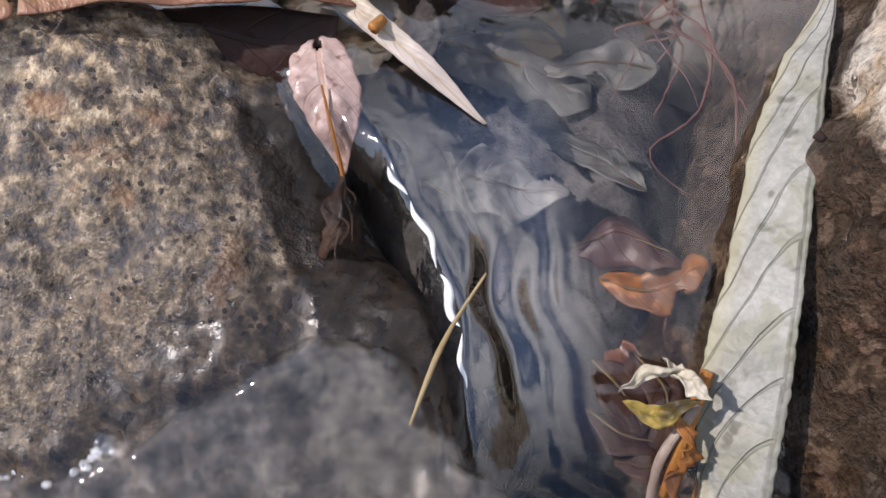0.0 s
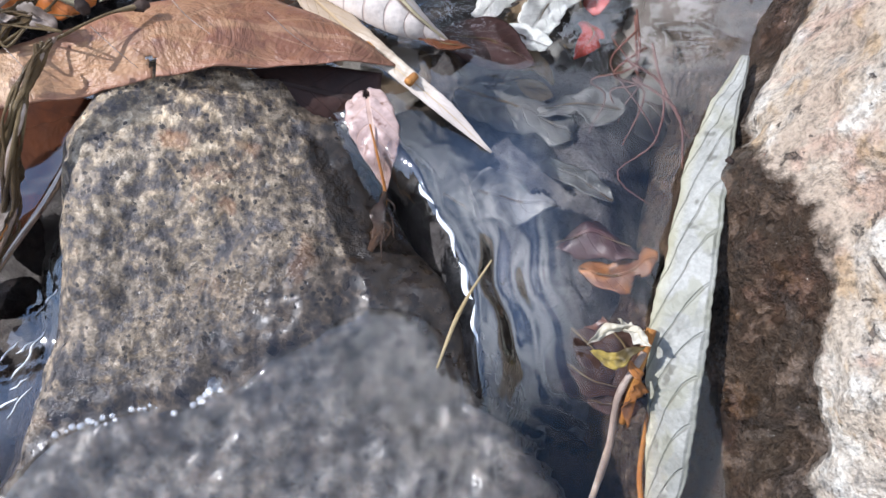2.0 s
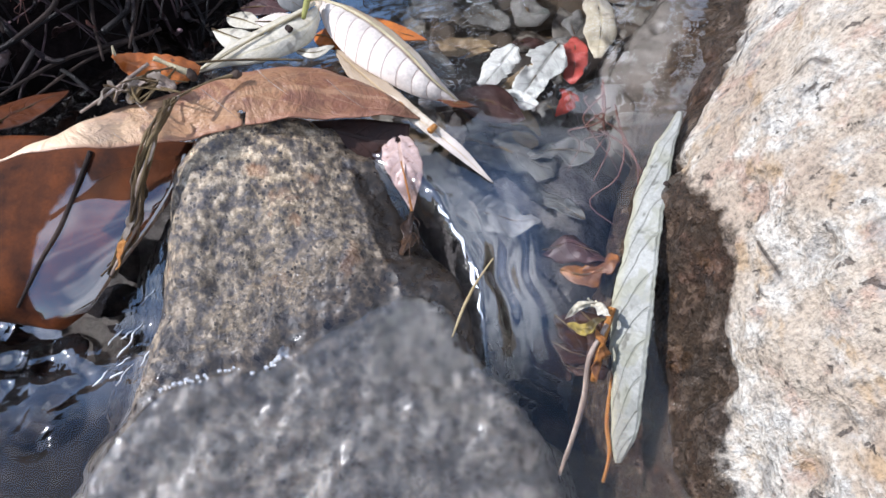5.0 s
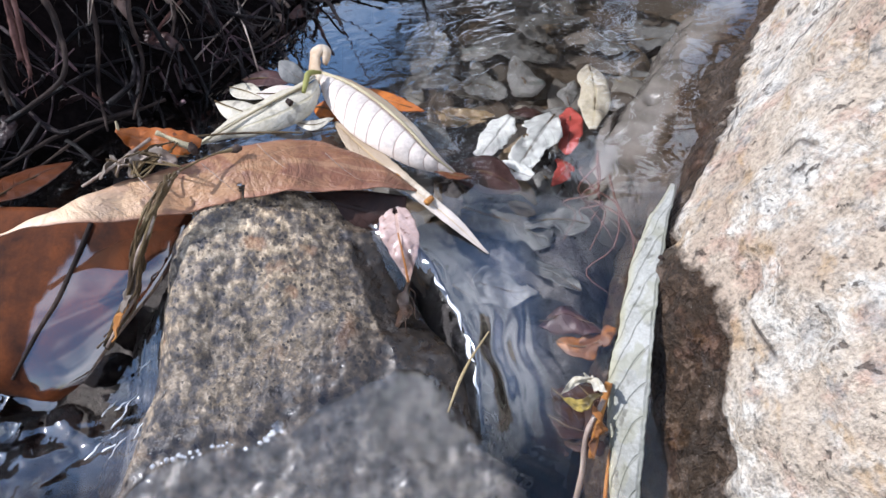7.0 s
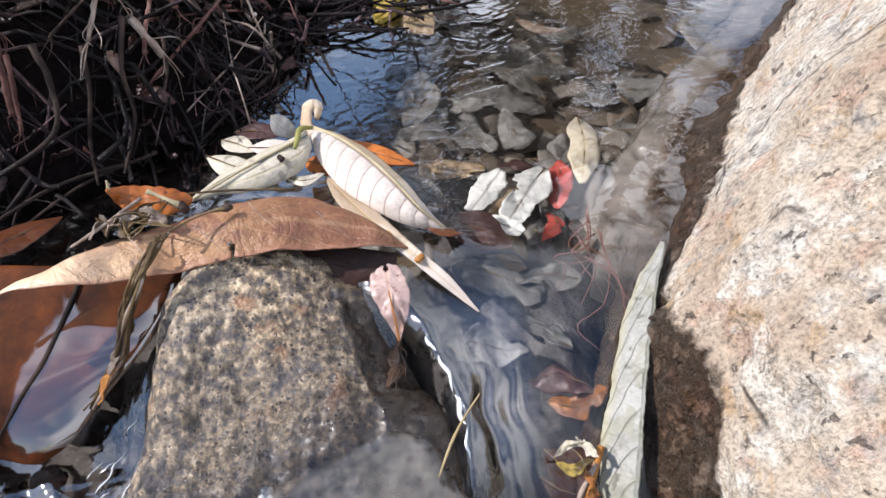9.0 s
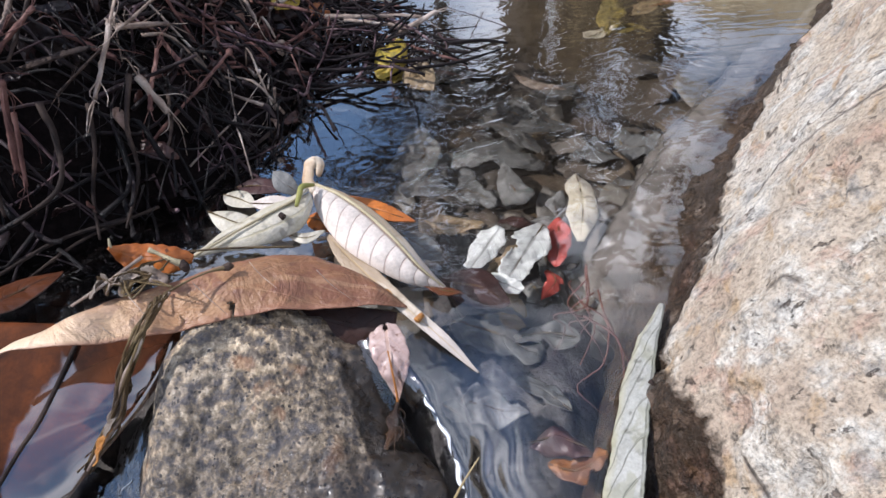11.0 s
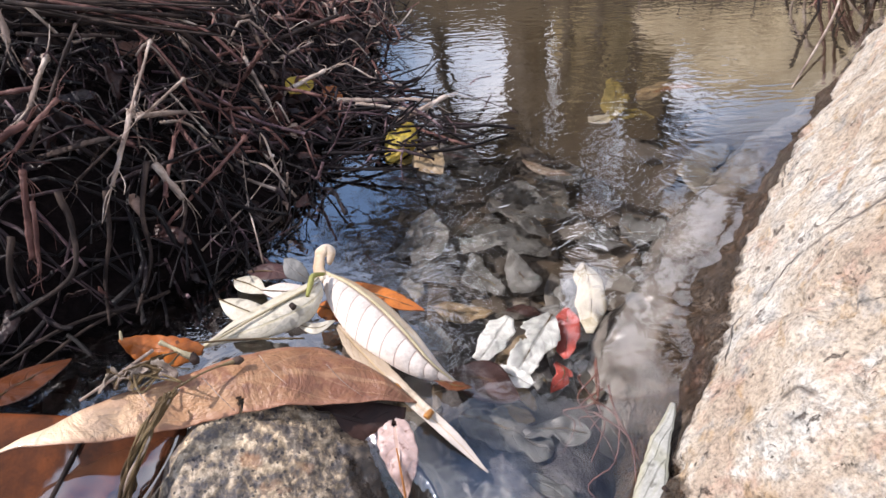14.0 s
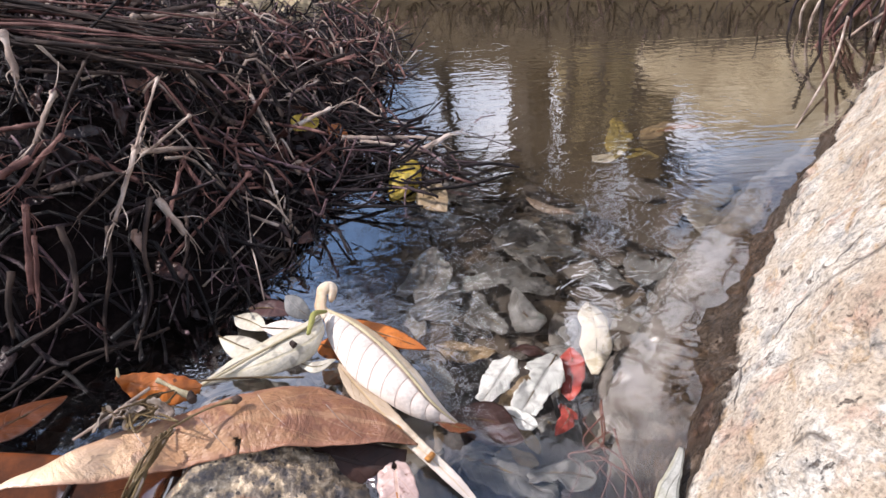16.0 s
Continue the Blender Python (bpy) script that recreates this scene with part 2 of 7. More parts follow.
# ---------------------------------------------------------------- materials
class Nodes:
    def __init__(self, name):
        self.m = bpy.data.materials.new(name)
        self.m.use_nodes = True
        self.t = self.m.node_tree
        self.b = self.t.nodes["Principled BSDF"]
        self.co = self.t.nodes.new("ShaderNodeTexCoord")
        self.pos = self.co.outputs["Object"]
        self.uv = self.co.outputs["UV"]

    def put(self, socket, value):
        if isinstance(value, bpy.types.NodeSocket):
            self.t.links.new(value, socket)
        else:
            socket.default_value = (*value, 1.0) if isinstance(value, tuple) and len(value) == 3 and socket.type == "RGBA" else value

    def set(self, **kw):
        for k, v in kw.items():
            self.put(self.b.inputs[k.replace("_", " ")], v)
        return self

    def noise(self, scale, detail=4.0, rough=0.55, vec=None, warp=0.0):
        n = self.t.nodes.new("ShaderNodeTexNoise")
        self.put(n.inputs["Scale"], scale), self.put(n.inputs["Detail"], detail), self.put(n.inputs["Roughness"], rough), self.put(n.inputs["Distortion"], warp)
        self.put(n.inputs["Vector"], vec or self.pos)
        return n.outputs["Fac"]

    def cells(self, scale, feature="F1", out="Distance", vec=None, random=1.0):
        n = self.t.nodes.new("ShaderNodeTexVoronoi")
        n.feature = feature
        self.put(n.inputs["Scale"], scale), self.put(n.inputs["Randomness"], random), self.put(n.inputs["Vector"], vec or self.pos)
        return n.outputs[out]

    def stretch(self, scale, vec=None, rot=(0, 0, 0)):
        n = self.t.nodes.new("ShaderNodeMapping")
        self.put(n.inputs["Vector"], vec or self.pos), self.put(n.inputs["Scale"], Vector(scale)), self.put(n.inputs["Rotation"], Euler([radians(a) for a in rot]))
        return n.outputs["Vector"]

    def ramp(self, fac, *stops):
        n = self.t.nodes.new("ShaderNodeValToRGB")
        e = n.color_ramp.elements
        while len(e) < len(stops):
            e.new(0.5)
        for el, (p, c) in zip(e, stops):
            el.position, el.color = p, (*c, 1.0) if isinstance(c, tuple) else (c, c, c, 1.0)
        self.put(n.inputs["Fac"], fac)
        return n.outputs["Color"]

    def mix(self, fac, a, b, blend="MIX"):
        n = self.t.nodes.new("ShaderNodeMix")
        n.data_type, n.blend_type = "RGBA", blend
        self.put(n.inputs["Factor"], fac), self.put(n.inputs["A"], a), self.put(n.inputs["B"], b)
        return n.outputs["Result"]

    def math(self, op, a, b=0.0, c=0.0):
        n = self.t.nodes.new("ShaderNodeMath")
        n.operation = op
        for s, v in zip(n.inputs, (a, b, c)):
            self.put(s, v)
        return n.outputs[0]

    def split(self, vec):
        n = self.t.nodes.new("ShaderNodeSeparateXYZ")
        self.put(n.inputs[0], vec)
        return n.outputs

    def attr(self, name):
        n = self.t.nodes.new("ShaderNodeAttribute")
        n.attribute_name = name
        return n.outputs["Fac"]

    def island(self):
        return self.t.nodes.new("ShaderNodeNewGeometry").outputs["Random Per Island"]

    def chance(self):
        return self.t.nodes.new("ShaderNodeObjectInfo").outputs["Random"]

    def bump(self, height, strength=0.5, distance=0.001, normal=None):
        n = self.t.nodes.new("ShaderNodeBump")
        self.put(n.inputs["Height"], height), self.put(n.inputs["Strength"], strength), self.put(n.inputs["Distance"], distance)
        if normal:
            self.put(n.inputs["Normal"], normal)
        self.t.links.new(n.outputs["Normal"], self.b.inputs["Normal"])
        return n.outputs["Normal"]


def granite(name):
    """Coarse cream, honey and grey granite with black mica; wet and darker where the attributes say so."""
    n = Nodes(name)
    warp = n.t.nodes.new("ShaderNodeVectorMath")
    warp.operation = "MULTIPLY_ADD"
    wn_ = n.t.nodes.new("ShaderNodeTexNoise")
    n.put(wn_.inputs["Vector"], n.pos), n.put(wn_.inputs["Scale"], 600.0)
    n.t.links.new(wn_.outputs["Color"], warp.inputs[0])
    warp.inputs[1].default_value = (0.0007, 0.0007, 0.0007)
    n.t.links.new(n.pos, warp.inputs[2])
    vec = warp.outputs[0]
    tone = n.math("ADD", n.math("MULTIPLY", n.noise(300.0, 6, 0.66, vec), 0.72), n.math("MULTIPLY", n.noise(62.0, 4, 0.6), 0.28))
    base = n.ramp(tone, (0.37, (0.045, 0.042, 0.046)), (0.45, (0.11, 0.096, 0.088)), (0.50, (0.195, 0.155, 0.110)), (0.55, (0.33, 0.265, 0.185)), (0.64, (0.57, 0.485, 0.37)))
    honey = n.ramp(n.noise(48.0, 4, 0.6), (0.38, (0.84, 0.84, 0.88)), (0.52, (1.0, 0.96, 0.9)), (0.64, (1.06, 0.97, 0.84)))
    base = n.mix(0.8, base, n.mix(1.0, base, honey, "MULTIPLY"))
    grain = n.split(n.cells(620.0, "F1", "Color", vec))
    base = n.mix(0.6, base, n.mix(1.0, base, n.ramp(grain[0], (0.0, 0.45), (0.5, 1.0), (1.0, 1.55)), "MULTIPLY"))
    dusk = n.ramp(n.math("ADD", n.math("MULTIPLY", n.noise(280.0, 6, 0.7, vec), 0.65), n.math("MULTIPLY", n.noise(45.0, 4, 0.6), 0.35)), (0.53, 0.0), (0.58, 0.72))
    base = n.mix(dusk, base, (0.050, 0.043, 0.044))
    clump = n.ramp(n.noise(60.0, 3), (0.36, 0.06), (0.64, 0.19))
    mica = n.math("MULTIPLY", n.math("LESS_THAN", n.split(n.cells(850.0, "F1", "Color", vec))[1], clump), n.math("LESS_THAN", n.math("ADD", n.cells(850.0, "F1", "Distance", vec), n.math("MULTIPLY", n.noise(1100.0, 4), 0.9)), 0.86))
    base = n.mix(n.math("MULTIPLY", mica, 0.85), base, (0.016, 0.015, 0.018))
    rust = n.ramp(n.noise(75.0, 4), (0.62, 0.0), (0.69, 1.0))
    base = n.mix(n.math("MULTIPLY", rust, 0.55), base, (0.26, 0.12, 0.05))
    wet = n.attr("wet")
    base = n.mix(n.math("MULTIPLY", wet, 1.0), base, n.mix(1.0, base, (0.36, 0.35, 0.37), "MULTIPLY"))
    # darker over the right side and the lower front
    base = n.mix(n.attr("dark_mask"), base, n.mix(1.0, base, (0.24, 0.228, 0.24), "MULTIPLY"))
    silt = n.math("MULTIPLY", n.attr("under"), 0.42)
    base = n.mix(silt, base, n.ramp(n.noise(190.0, 6, 0.66), (0.34, (0.06, 0.06, 0.064)), (0.47, (0.14, 0.138, 0.138)), (0.57, (0.24, 0.232, 0.222)), (0.70, (0.40, 0.38, 0.35))))
    base = n.mix(n.math("MULTIPLY", silt, 0.8), base, n.mix(1.0, base, n.ramp(n.noise(330.0, 5, 0.7), (0.34, 0.4), (0.5, 1.0), (0.66, 1.5)), "MULTIPLY"))
    # near-black brown over both flanks
    dark_flank = n.math("ADD", n.math("MULTIPLY_ADD", n.attr("under"), -0.35, n.attr("dark_flank")), n.math("MULTIPLY", n.math("SUBTRACT", n.noise(160.0, 5, 0.65), 0.5), 0.8))
    base = n.mix(n.ramp(dark_flank, (0.42, 0.0), (0.58, 0.95)), base, n.ramp(n.noise(350.0, 5, 0.65), (0.35, (0.004, 0.003, 0.003)), (0.68, (0.028, 0.018, 0.010))))
    n.set(Base_Color=base, Roughness=n.math("MULTIPLY", n.ramp(wet, (0.0, 0.7), (0.5, 0.32), (0.8, 0.5)), n.ramp(grain[2], (0.55, 1.0), (0.8, 0.45))), Specular_IOR_Level=0.42)
    dome = n.cells(380.0, "SMOOTH_F1", "Distance", vec)
    h = n.math("ADD", n.math("MULTIPLY", dome, -0.5), n.math("ADD", n.math("MULTIPLY", n.noise(520.0, 5, 0.65), 0.9), n.math("MULTIPLY", n.noise(150.0, 4), 2.0)))
    n.bump(h, n.ramp(wet, (0.5, 0.8), (0.9, 0.2)), 0.0013)
    return n.m


def boulder_stone(name):
    """Pale cream rock with chalk-white crust and salmon patches, finely broken up; its foot is dark and wet."""
    n = Nodes(name)
    lay = n.stretch((1.0, 1.5, 1.4), rot=(-12, 25, 0))
    base = n.ramp(n.noise(22.0, 5, 0.6), (0.30, (0.34, 0.25, 0.18)), (0.45, (0.465, 0.38, 0.285)), (0.60, (0.525, 0.46, 0.375)), (0.72, (0.50, 0.475, 0.43)))
    salmon = n.ramp(n.noise(48.0, 5, 0.62, lay), (0.54, 0.0), (0.62, 1.0))
    base = n.mix(n.math("MULTIPLY", salmon, 0.6), base, (0.42, 0.265, 0.19))
    ochre = n.ramp(n.noise(70.0, 4, 0.6, n.stretch((1.0, 1.0, 2.6), rot=(30, 0, 40))), (0.57, 0.0), (0.66, 1.0))
    base = n.mix(n.math("MULTIPLY", ochre, 0.6), base, (0.39, 0.25, 0.115))
    grey = n.ramp(n.noise(90.0, 5, 0.65), (0.56, 0.0), (0.64, 1.0))
    base = n.mix(n.math("MULTIPLY", grey, 0.6), base, (0.26, 0.255, 0.24))
    crust = n.math("MULTIPLY", n.ramp(n.noise(40.0, 4, 0.6), (0.48, 0.0), (0.56, 1.0)), n.ramp(n.noise(150.0, 6, 0.65), (0.42, 0.0), (0.52, 1.0)))
    base = n.mix(n.math("MULTIPLY", n.math("MULTIPLY", crust, n.ramp(n.noise(420.0, 5, 0.7), (0.36, 0.15), (0.56, 1.0))), 0.85), base, (0.66, 0.62, 0.54))
    speck = n.noise(330.0, 6, 0.66)
    base = n.mix(0.9, base, n.mix(1.0, base, n.ramp(speck, (0.32, 0.35), (0.44, 0.88), (0.6, 1.05), (0.72, 1.2)), "MULTIPLY"))
    base = n.mix(0.7, base, n.mix(1.0, base, n.ramp(n.noise(950.0, 3, 0.6), (0.34, 0.45), (0.5, 1.0), (0.68, 1.2)), "MULTIPLY"))
    pit = n.ramp(n.noise(150.0, 6, 0.62, n.stretch((1.0, 1.6, 1.6), rot=(-12, 25, 0)), 0.5), (0.33, 1.0), (0.37, 0.0))
    crack = n.ramp(n.cells(16.0, "DISTANCE_TO_EDGE", "Distance", n.stretch((1.0, 1.0, 1.0), rot=(15, 40, 10))), (0.0, 1.0), (0.012, 0.0))
    crack = n.math("MULTIPLY", crack, n.ramp(n.noise(26.0, 3), (0.52, 0.0), (0.57, 1.0)))
    pit = n.math("MAXIMUM", pit, crack)
    base = n.mix(n.math("MULTIPLY", pit, 0.8), base, (0.085, 0.06, 0.045))
    wet = n.attr("wet")
    soak = n.ramp(n.math("ADD", wet, n.math("MULTIPLY", n.math("SUBTRACT", n.noise(90.0, 6, 0.65), 0.5), 0.7)), (0.44, 0.0), (0.54, 1.0))
    base = n.mix(soak, base, n.mix(1.0, base, (0.25, 0.205, 0.18), "MULTIPLY"))
    slime = n.ramp(n.noise(200.0, 6, 0.7), (0.44, 0.0), (0.60, 1.0))
    base = n.mix(n.math("MULTIPLY", n.math("MULTIPLY", soak, slime), 0.6), base, (0.042, 0.032, 0.022))
    base = n.mix(n.attr("silt"), base, n.ramp(n.noise(55.0, 6, 0.65), (0.3, (0.075, 0.068, 0.063)), (0.5, (0.145, 0.132, 0.12)), (0.7, (0.21, 0.19, 0.172))))
    n.set(Base_Color=base, Roughness=n.ramp(soak, (0.0, 0.85), (1.0, 0.14)))
    grit = n.noise(1000.0, 3, 0.6)
    bands = n.noise(60.0, 4, 0.6, n.stretch((0.35, 2.4, 0.35), rot=(0, 0, 8)), 0.4)
    h = n.math("ADD", n.math("MULTIPLY_ADD", n.noise(190.0, 6, 0.66), 1.5, n.math("MULTIPLY_ADD", bands, 0.9, n.math("MULTIPLY", grit, 0.5))), n.math("ADD", n.math("MULTIPLY", speck, 1.5), n.math("MULTIPLY_ADD", pit, -1.2, n.math("MULTIPLY_ADD", n.math("MULTIPLY", soak, slime), -1.6, n.math("MULTIPLY", crust, 0.4)))))
    n.bump(h, n.ramp(n.attr("silt"), (0.0, 0.9), (1.0, 0.12)), 0.0018)
    return n.m


def leaf_stuff(name, low, high, spots, vein, rough=0.6, ribs=9.0, sweep=1.4, vein_amount=0.5, spot_amount=0.5, spot_scale=260.0, margin=None, blotch=None, through=0.1, coat=0.0, half=False, butt=None, tail=None, film=None, relief=1.0, wrinkle=0.0):
    """Leaf skin: two tones, spots, midrib and side veins along the blade's own u and v."""
    n = Nodes(name)
    u, v, _ = n.split(n.uv)
    s = n.math("SUBTRACT", 1.0, v) if half else n.math("ABSOLUTE", n.math("MULTIPLY_ADD", v, 2.0, -1.0))
    base = n.ramp(n.noise(70.0, 5, 0.6), (0.32, low), (0.66, high))
    fine = n.noise(900.0, 3, 0.6)
    base = n.mix(0.35, base, n.mix(1.0, base, n.ramp(fine, (0.3, 0.55), (0.65, 1.2)), "MULTIPLY"))
    if blotch:
        base = n.mix(n.ramp(n.noise(130.0, 3, 0.5, None, 0.5), (0.52, 0.0), (0.6, 0.85)), base, blotch)
    base = n.mix(n.math("MULTIPLY", n.ramp(n.noise(spot_scale, 2), (0.62, 0.0), (0.70, 1.0)), spot_amount), base, spots)
    if butt:
        base = n.mix(n.ramp(u, (butt[0], 0.85), (butt[1], 0.0)), base, butt[2])
    if tail:
        base = n.mix(n.ramp(n.math("ADD", u, n.math("MULTIPLY", n.math("SUBTRACT", n.noise(60.0, 4), 0.5), 0.35)), (tail[0], 0.0), (tail[1], 0.85)), base, tail[2])
    if margin:
        base = n.mix(n.ramp(s, (0.72, 0.0), (1.0, 0.8)), base, margin)
    x = n.math("FRACT", n.math("MULTIPLY_ADD", n.math("POWER", s, 1.5), -sweep, n.math("MULTIPLY", u, ribs)))
    x = n.math("ABSOLUTE", n.math("SUBTRACT", x, 0.5))
    x = n.math("ADD", x, n.math("MULTIPLY", n.math("SUBTRACT", n.noise(150.0, 2), 0.5), 0.08))
    side = n.ramp(x, (0.0, 1.0), (0.02, 1.0), (0.055, 0.0))
    mid = n.ramp(s, (0.0, 1.0), (0.06, 1.0), (0.11, 0.0))
    lines = n.math("MAXIMUM", n.math("MULTIPLY", side, 0.75), mid)
    base = n.mix(n.math("MULTIPLY", lines, vein_amount), base, vein)
    n.set(Base_Color=base, Roughness=rough, Coat_Weight=coat, Coat_Roughness=0.08)
    if film:  # standing water on the lower half of the leaf
        m = n.math("ADD", n.math("MULTIPLY", n.math("SUBTRACT", u, film), 1.6), n.math("MULTIPLY", n.noise(38.0, 3, 0.5, None, 0.4), 0.9))
        m = n.ramp(m, (0.44, 0.0), (0.47, 1.0))
        edge = n.math("ADD", n.math("MULTIPLY_ADD", u, 0.22, n.math("SUBTRACT", v, 0.16)), n.math("MULTIPLY", n.math("SUBTRACT", n.noise(90.0, 3), 0.5), 0.12))
        m = n.math("MULTIPLY", m, n.ramp(edge, (0.49, 0.0), (0.51, 1.0)))
        low = n.math("ADD", u, n.math("MULTIPLY", n.math("SUBTRACT", n.noise(55.0, 3), 0.5), 0.3))
        m = n.math("MULTIPLY", m, n.ramp(low, (0.80, 1.0), (0.83, 0.0)))
        n.set(Coat_Weight=m, Coat_IOR=2.7, Coat_Roughness=0.06, Specular_IOR_Level=0.15)
    net = n.cells(500.0, "DISTANCE_TO_EDGE")
    h = n.math("ADD", n.math("MULTIPLY", lines, -0.9 * min(1.0, vein_amount * 1.3)), n.math("ADD", n.math("MULTIPLY", n.noise(300.0, 4), 0.8), n.math("MULTIPLY", net, 0.4)))
    if wrinkle:
        h = n.math("MULTIPLY_ADD", n.noise(75.0, 5, 0.6, None, 0.8), wrinkle, h)
    n.bump(h, 0.6 * relief, 0.0005)
    if through:
        tr = n.t.nodes.new("ShaderNodeBsdfTranslucent")
        n.put(tr.inputs["Color"], base)
        mx = n.t.nodes.new("ShaderNodeMixShader")
        n.put(mx.inputs[0], through)
        out = n.t.nodes["Material Output"]
        n.t.links.new(n.b.outputs[0], mx.inputs[1]), n.t.links.new(tr.outputs[0], mx.inputs[2]), n.t.links.new(mx.outputs[0], out.inputs["Surface"])
    return n.m


def stem_stuff(name, *tones, rough=0.75, per_piece=False, gloss=0.2):
    """Dry stem skin with lengthwise fibres."""
    n = Nodes(name)
    fibre = n.noise(22.0, 4, 0.7, n.stretch((2.0, 14.0, 1.0), n.uv))
    base = n.ramp(n.noise(90.0, 4), *((0.3 + 0.4 * k / max(1, len(tones) - 1), c) for k, c in enumerate(tones)))
    base = n.mix(0.6, base, n.mix(1.0, base, n.ramp(fibre, (0.3, 0.35), (0.65, 1.35)), "MULTIPLY"))
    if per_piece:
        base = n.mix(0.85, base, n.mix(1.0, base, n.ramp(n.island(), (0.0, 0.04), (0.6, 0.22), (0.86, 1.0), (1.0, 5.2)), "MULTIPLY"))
    n.set(Base_Color=base, Roughness=rough, Specular_IOR_Level=gloss)
    n.bump(n.math("ADD", fibre, n.noise(800.0, 3)), 0.6, 0.0006)
    return n.m


def earth(name, a, b, c, scale=60.0, rough=0.8, pebble=0.4, beyond=None, below=None):
    """Silt, peat or soil; beyond: (y0, y1, colour) of the darker brown that takes over upstream and on higher ground.
    """
    n = Nodes(name)
    base = n.ramp(n.noise(scale, 7, 0.65, None, 0.4), (0.3, a), (0.5, b), (0.7, c))
    grit = n.split(n.cells(scale * 9, out="Color"))
    base = n.mix(pebble, base, n.mix(1.0, base, n.ramp(grit[0], (0.0, 0.3), (1.0, 1.6)), "MULTIPLY"))
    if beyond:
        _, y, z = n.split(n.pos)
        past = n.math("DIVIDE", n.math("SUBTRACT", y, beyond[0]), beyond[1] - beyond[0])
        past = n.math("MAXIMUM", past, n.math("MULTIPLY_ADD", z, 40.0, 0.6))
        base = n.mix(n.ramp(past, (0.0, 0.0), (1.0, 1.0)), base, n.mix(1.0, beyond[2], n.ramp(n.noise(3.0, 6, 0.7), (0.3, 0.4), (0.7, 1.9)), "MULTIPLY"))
    if below:  # ground darkened to near black round the lower pool
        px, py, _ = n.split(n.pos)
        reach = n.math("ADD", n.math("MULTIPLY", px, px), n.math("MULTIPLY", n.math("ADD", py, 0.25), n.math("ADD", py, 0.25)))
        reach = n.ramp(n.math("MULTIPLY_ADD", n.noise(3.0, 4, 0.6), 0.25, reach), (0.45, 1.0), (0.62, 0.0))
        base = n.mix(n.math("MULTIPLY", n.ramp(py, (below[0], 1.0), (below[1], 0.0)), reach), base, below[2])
    n.set(Base_Color=base, Roughness=rough, Specular_IOR_Level=0.05)
    n.bump(n.math("ADD", n.noise(scale * 5, 6, 0.7), grit[1]), 0.8, 0.0025)
    return n.m


def water_stuff(name):
    """Clear water: it refracts, and mirrors the sky on small ripples."""
    n = Nodes(name)
    calm = n.noise(72.0, 1.5, 0.45, n.stretch((1.0, 1.2, 1.0)), 1.9)
    chop = n.noise(110.0, 1.5, 0.5, n.stretch((0.35, 1.8, 1.0)), 0.3)
    calm = n.math("MULTIPLY", calm, n.math("MULTIPLY", n.ramp(n.attr("far"), (0.0, 0.17), (1.0, 0.05)), n.math("MULTIPLY_ADD", n.attr("glassy"), -0.86, 1.0)))
    streak = n.noise(45.0, 2, 0.5, n.stretch((1.7, 0.4, 0.4), rot=(0, 0, -12)), 0.6)
    quick = n.noise(150.0, 2, 0.5, n.stretch((1.3, 1.0, 1.0)), 1.0)
    flow = n.attr("flow")
    h = n.math("ADD", n.math("MULTIPLY_ADD", chop, n.math("MULTIPLY", n.attr("far"), 0.045), n.math("MULTIPLY", calm, n.math("MULTIPLY_ADD", n.attr("low"), -0.75, 1.0))), n.math("MULTIPLY_ADD", streak, n.math("MULTIPLY", n.attr("spill"), 0.35), n.math("MULTIPLY", n.math("MULTIPLY", quick, n.math("MULTIPLY_ADD", n.attr("glassy"), -0.75, 1.0)), n.math("MULTIPLY_ADD", n.math("SUBTRACT", flow, n.math("MULTIPLY", n.attr("low"), 0.7)), 0.07, 0.010))))
    n.set(Base_Color=n.ramp(n.attr("far"), (0.0, (0.72, 0.71, 0.70)), (1.0, (0.58, 0.56, 0.52))), Roughness=0.0, IOR=1.333, Transmission_Weight=1.0, Coat_Weight=n.math("MULTIPLY_ADD", flow, -0.12, n.math("MULTIPLY_ADD", n.attr("low"), -0.6, 1.0)), Coat_IOR=n.math("ADD", n.math("MULTIPLY_ADD", n.attr("spill"), 0.85, 1.5), n.math("MULTIPLY", n.attr("mirror"), 1.9)), Coat_Roughness=n.math("MULTIPLY_ADD", n.attr("spill"), 0.015, 0.035))
    nor = n.bump(h, 0.5, 0.0045)
    n.t.links.new(nor, n.b.inputs["Coat Normal"])
    return n.m


MAT_GRANITE = granite("granite")
MAT_BOULDER = boulder_stone("pale_rock")
MAT_WATER = water_stuff("clear_water")
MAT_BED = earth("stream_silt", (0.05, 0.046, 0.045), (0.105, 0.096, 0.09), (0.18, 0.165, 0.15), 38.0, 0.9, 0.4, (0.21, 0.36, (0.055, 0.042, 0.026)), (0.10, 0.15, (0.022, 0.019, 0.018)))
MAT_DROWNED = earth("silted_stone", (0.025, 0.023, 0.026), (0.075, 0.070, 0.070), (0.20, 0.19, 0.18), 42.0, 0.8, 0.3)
MAT_BLACK_LITTER = earth("black_leaves", (0.006, 0.006, 0.008), (0.016, 0.014, 0.015), (0.045, 0.035, 0.03), 60.0, 0.7)
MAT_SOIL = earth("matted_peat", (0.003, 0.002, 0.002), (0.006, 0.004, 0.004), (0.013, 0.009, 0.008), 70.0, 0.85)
MAT_BANK = earth("far_bank_soil", (0.10, 0.08, 0.042), (0.25, 0.20, 0.11), (0.42, 0.34, 0.21), 12.0, 0.9)
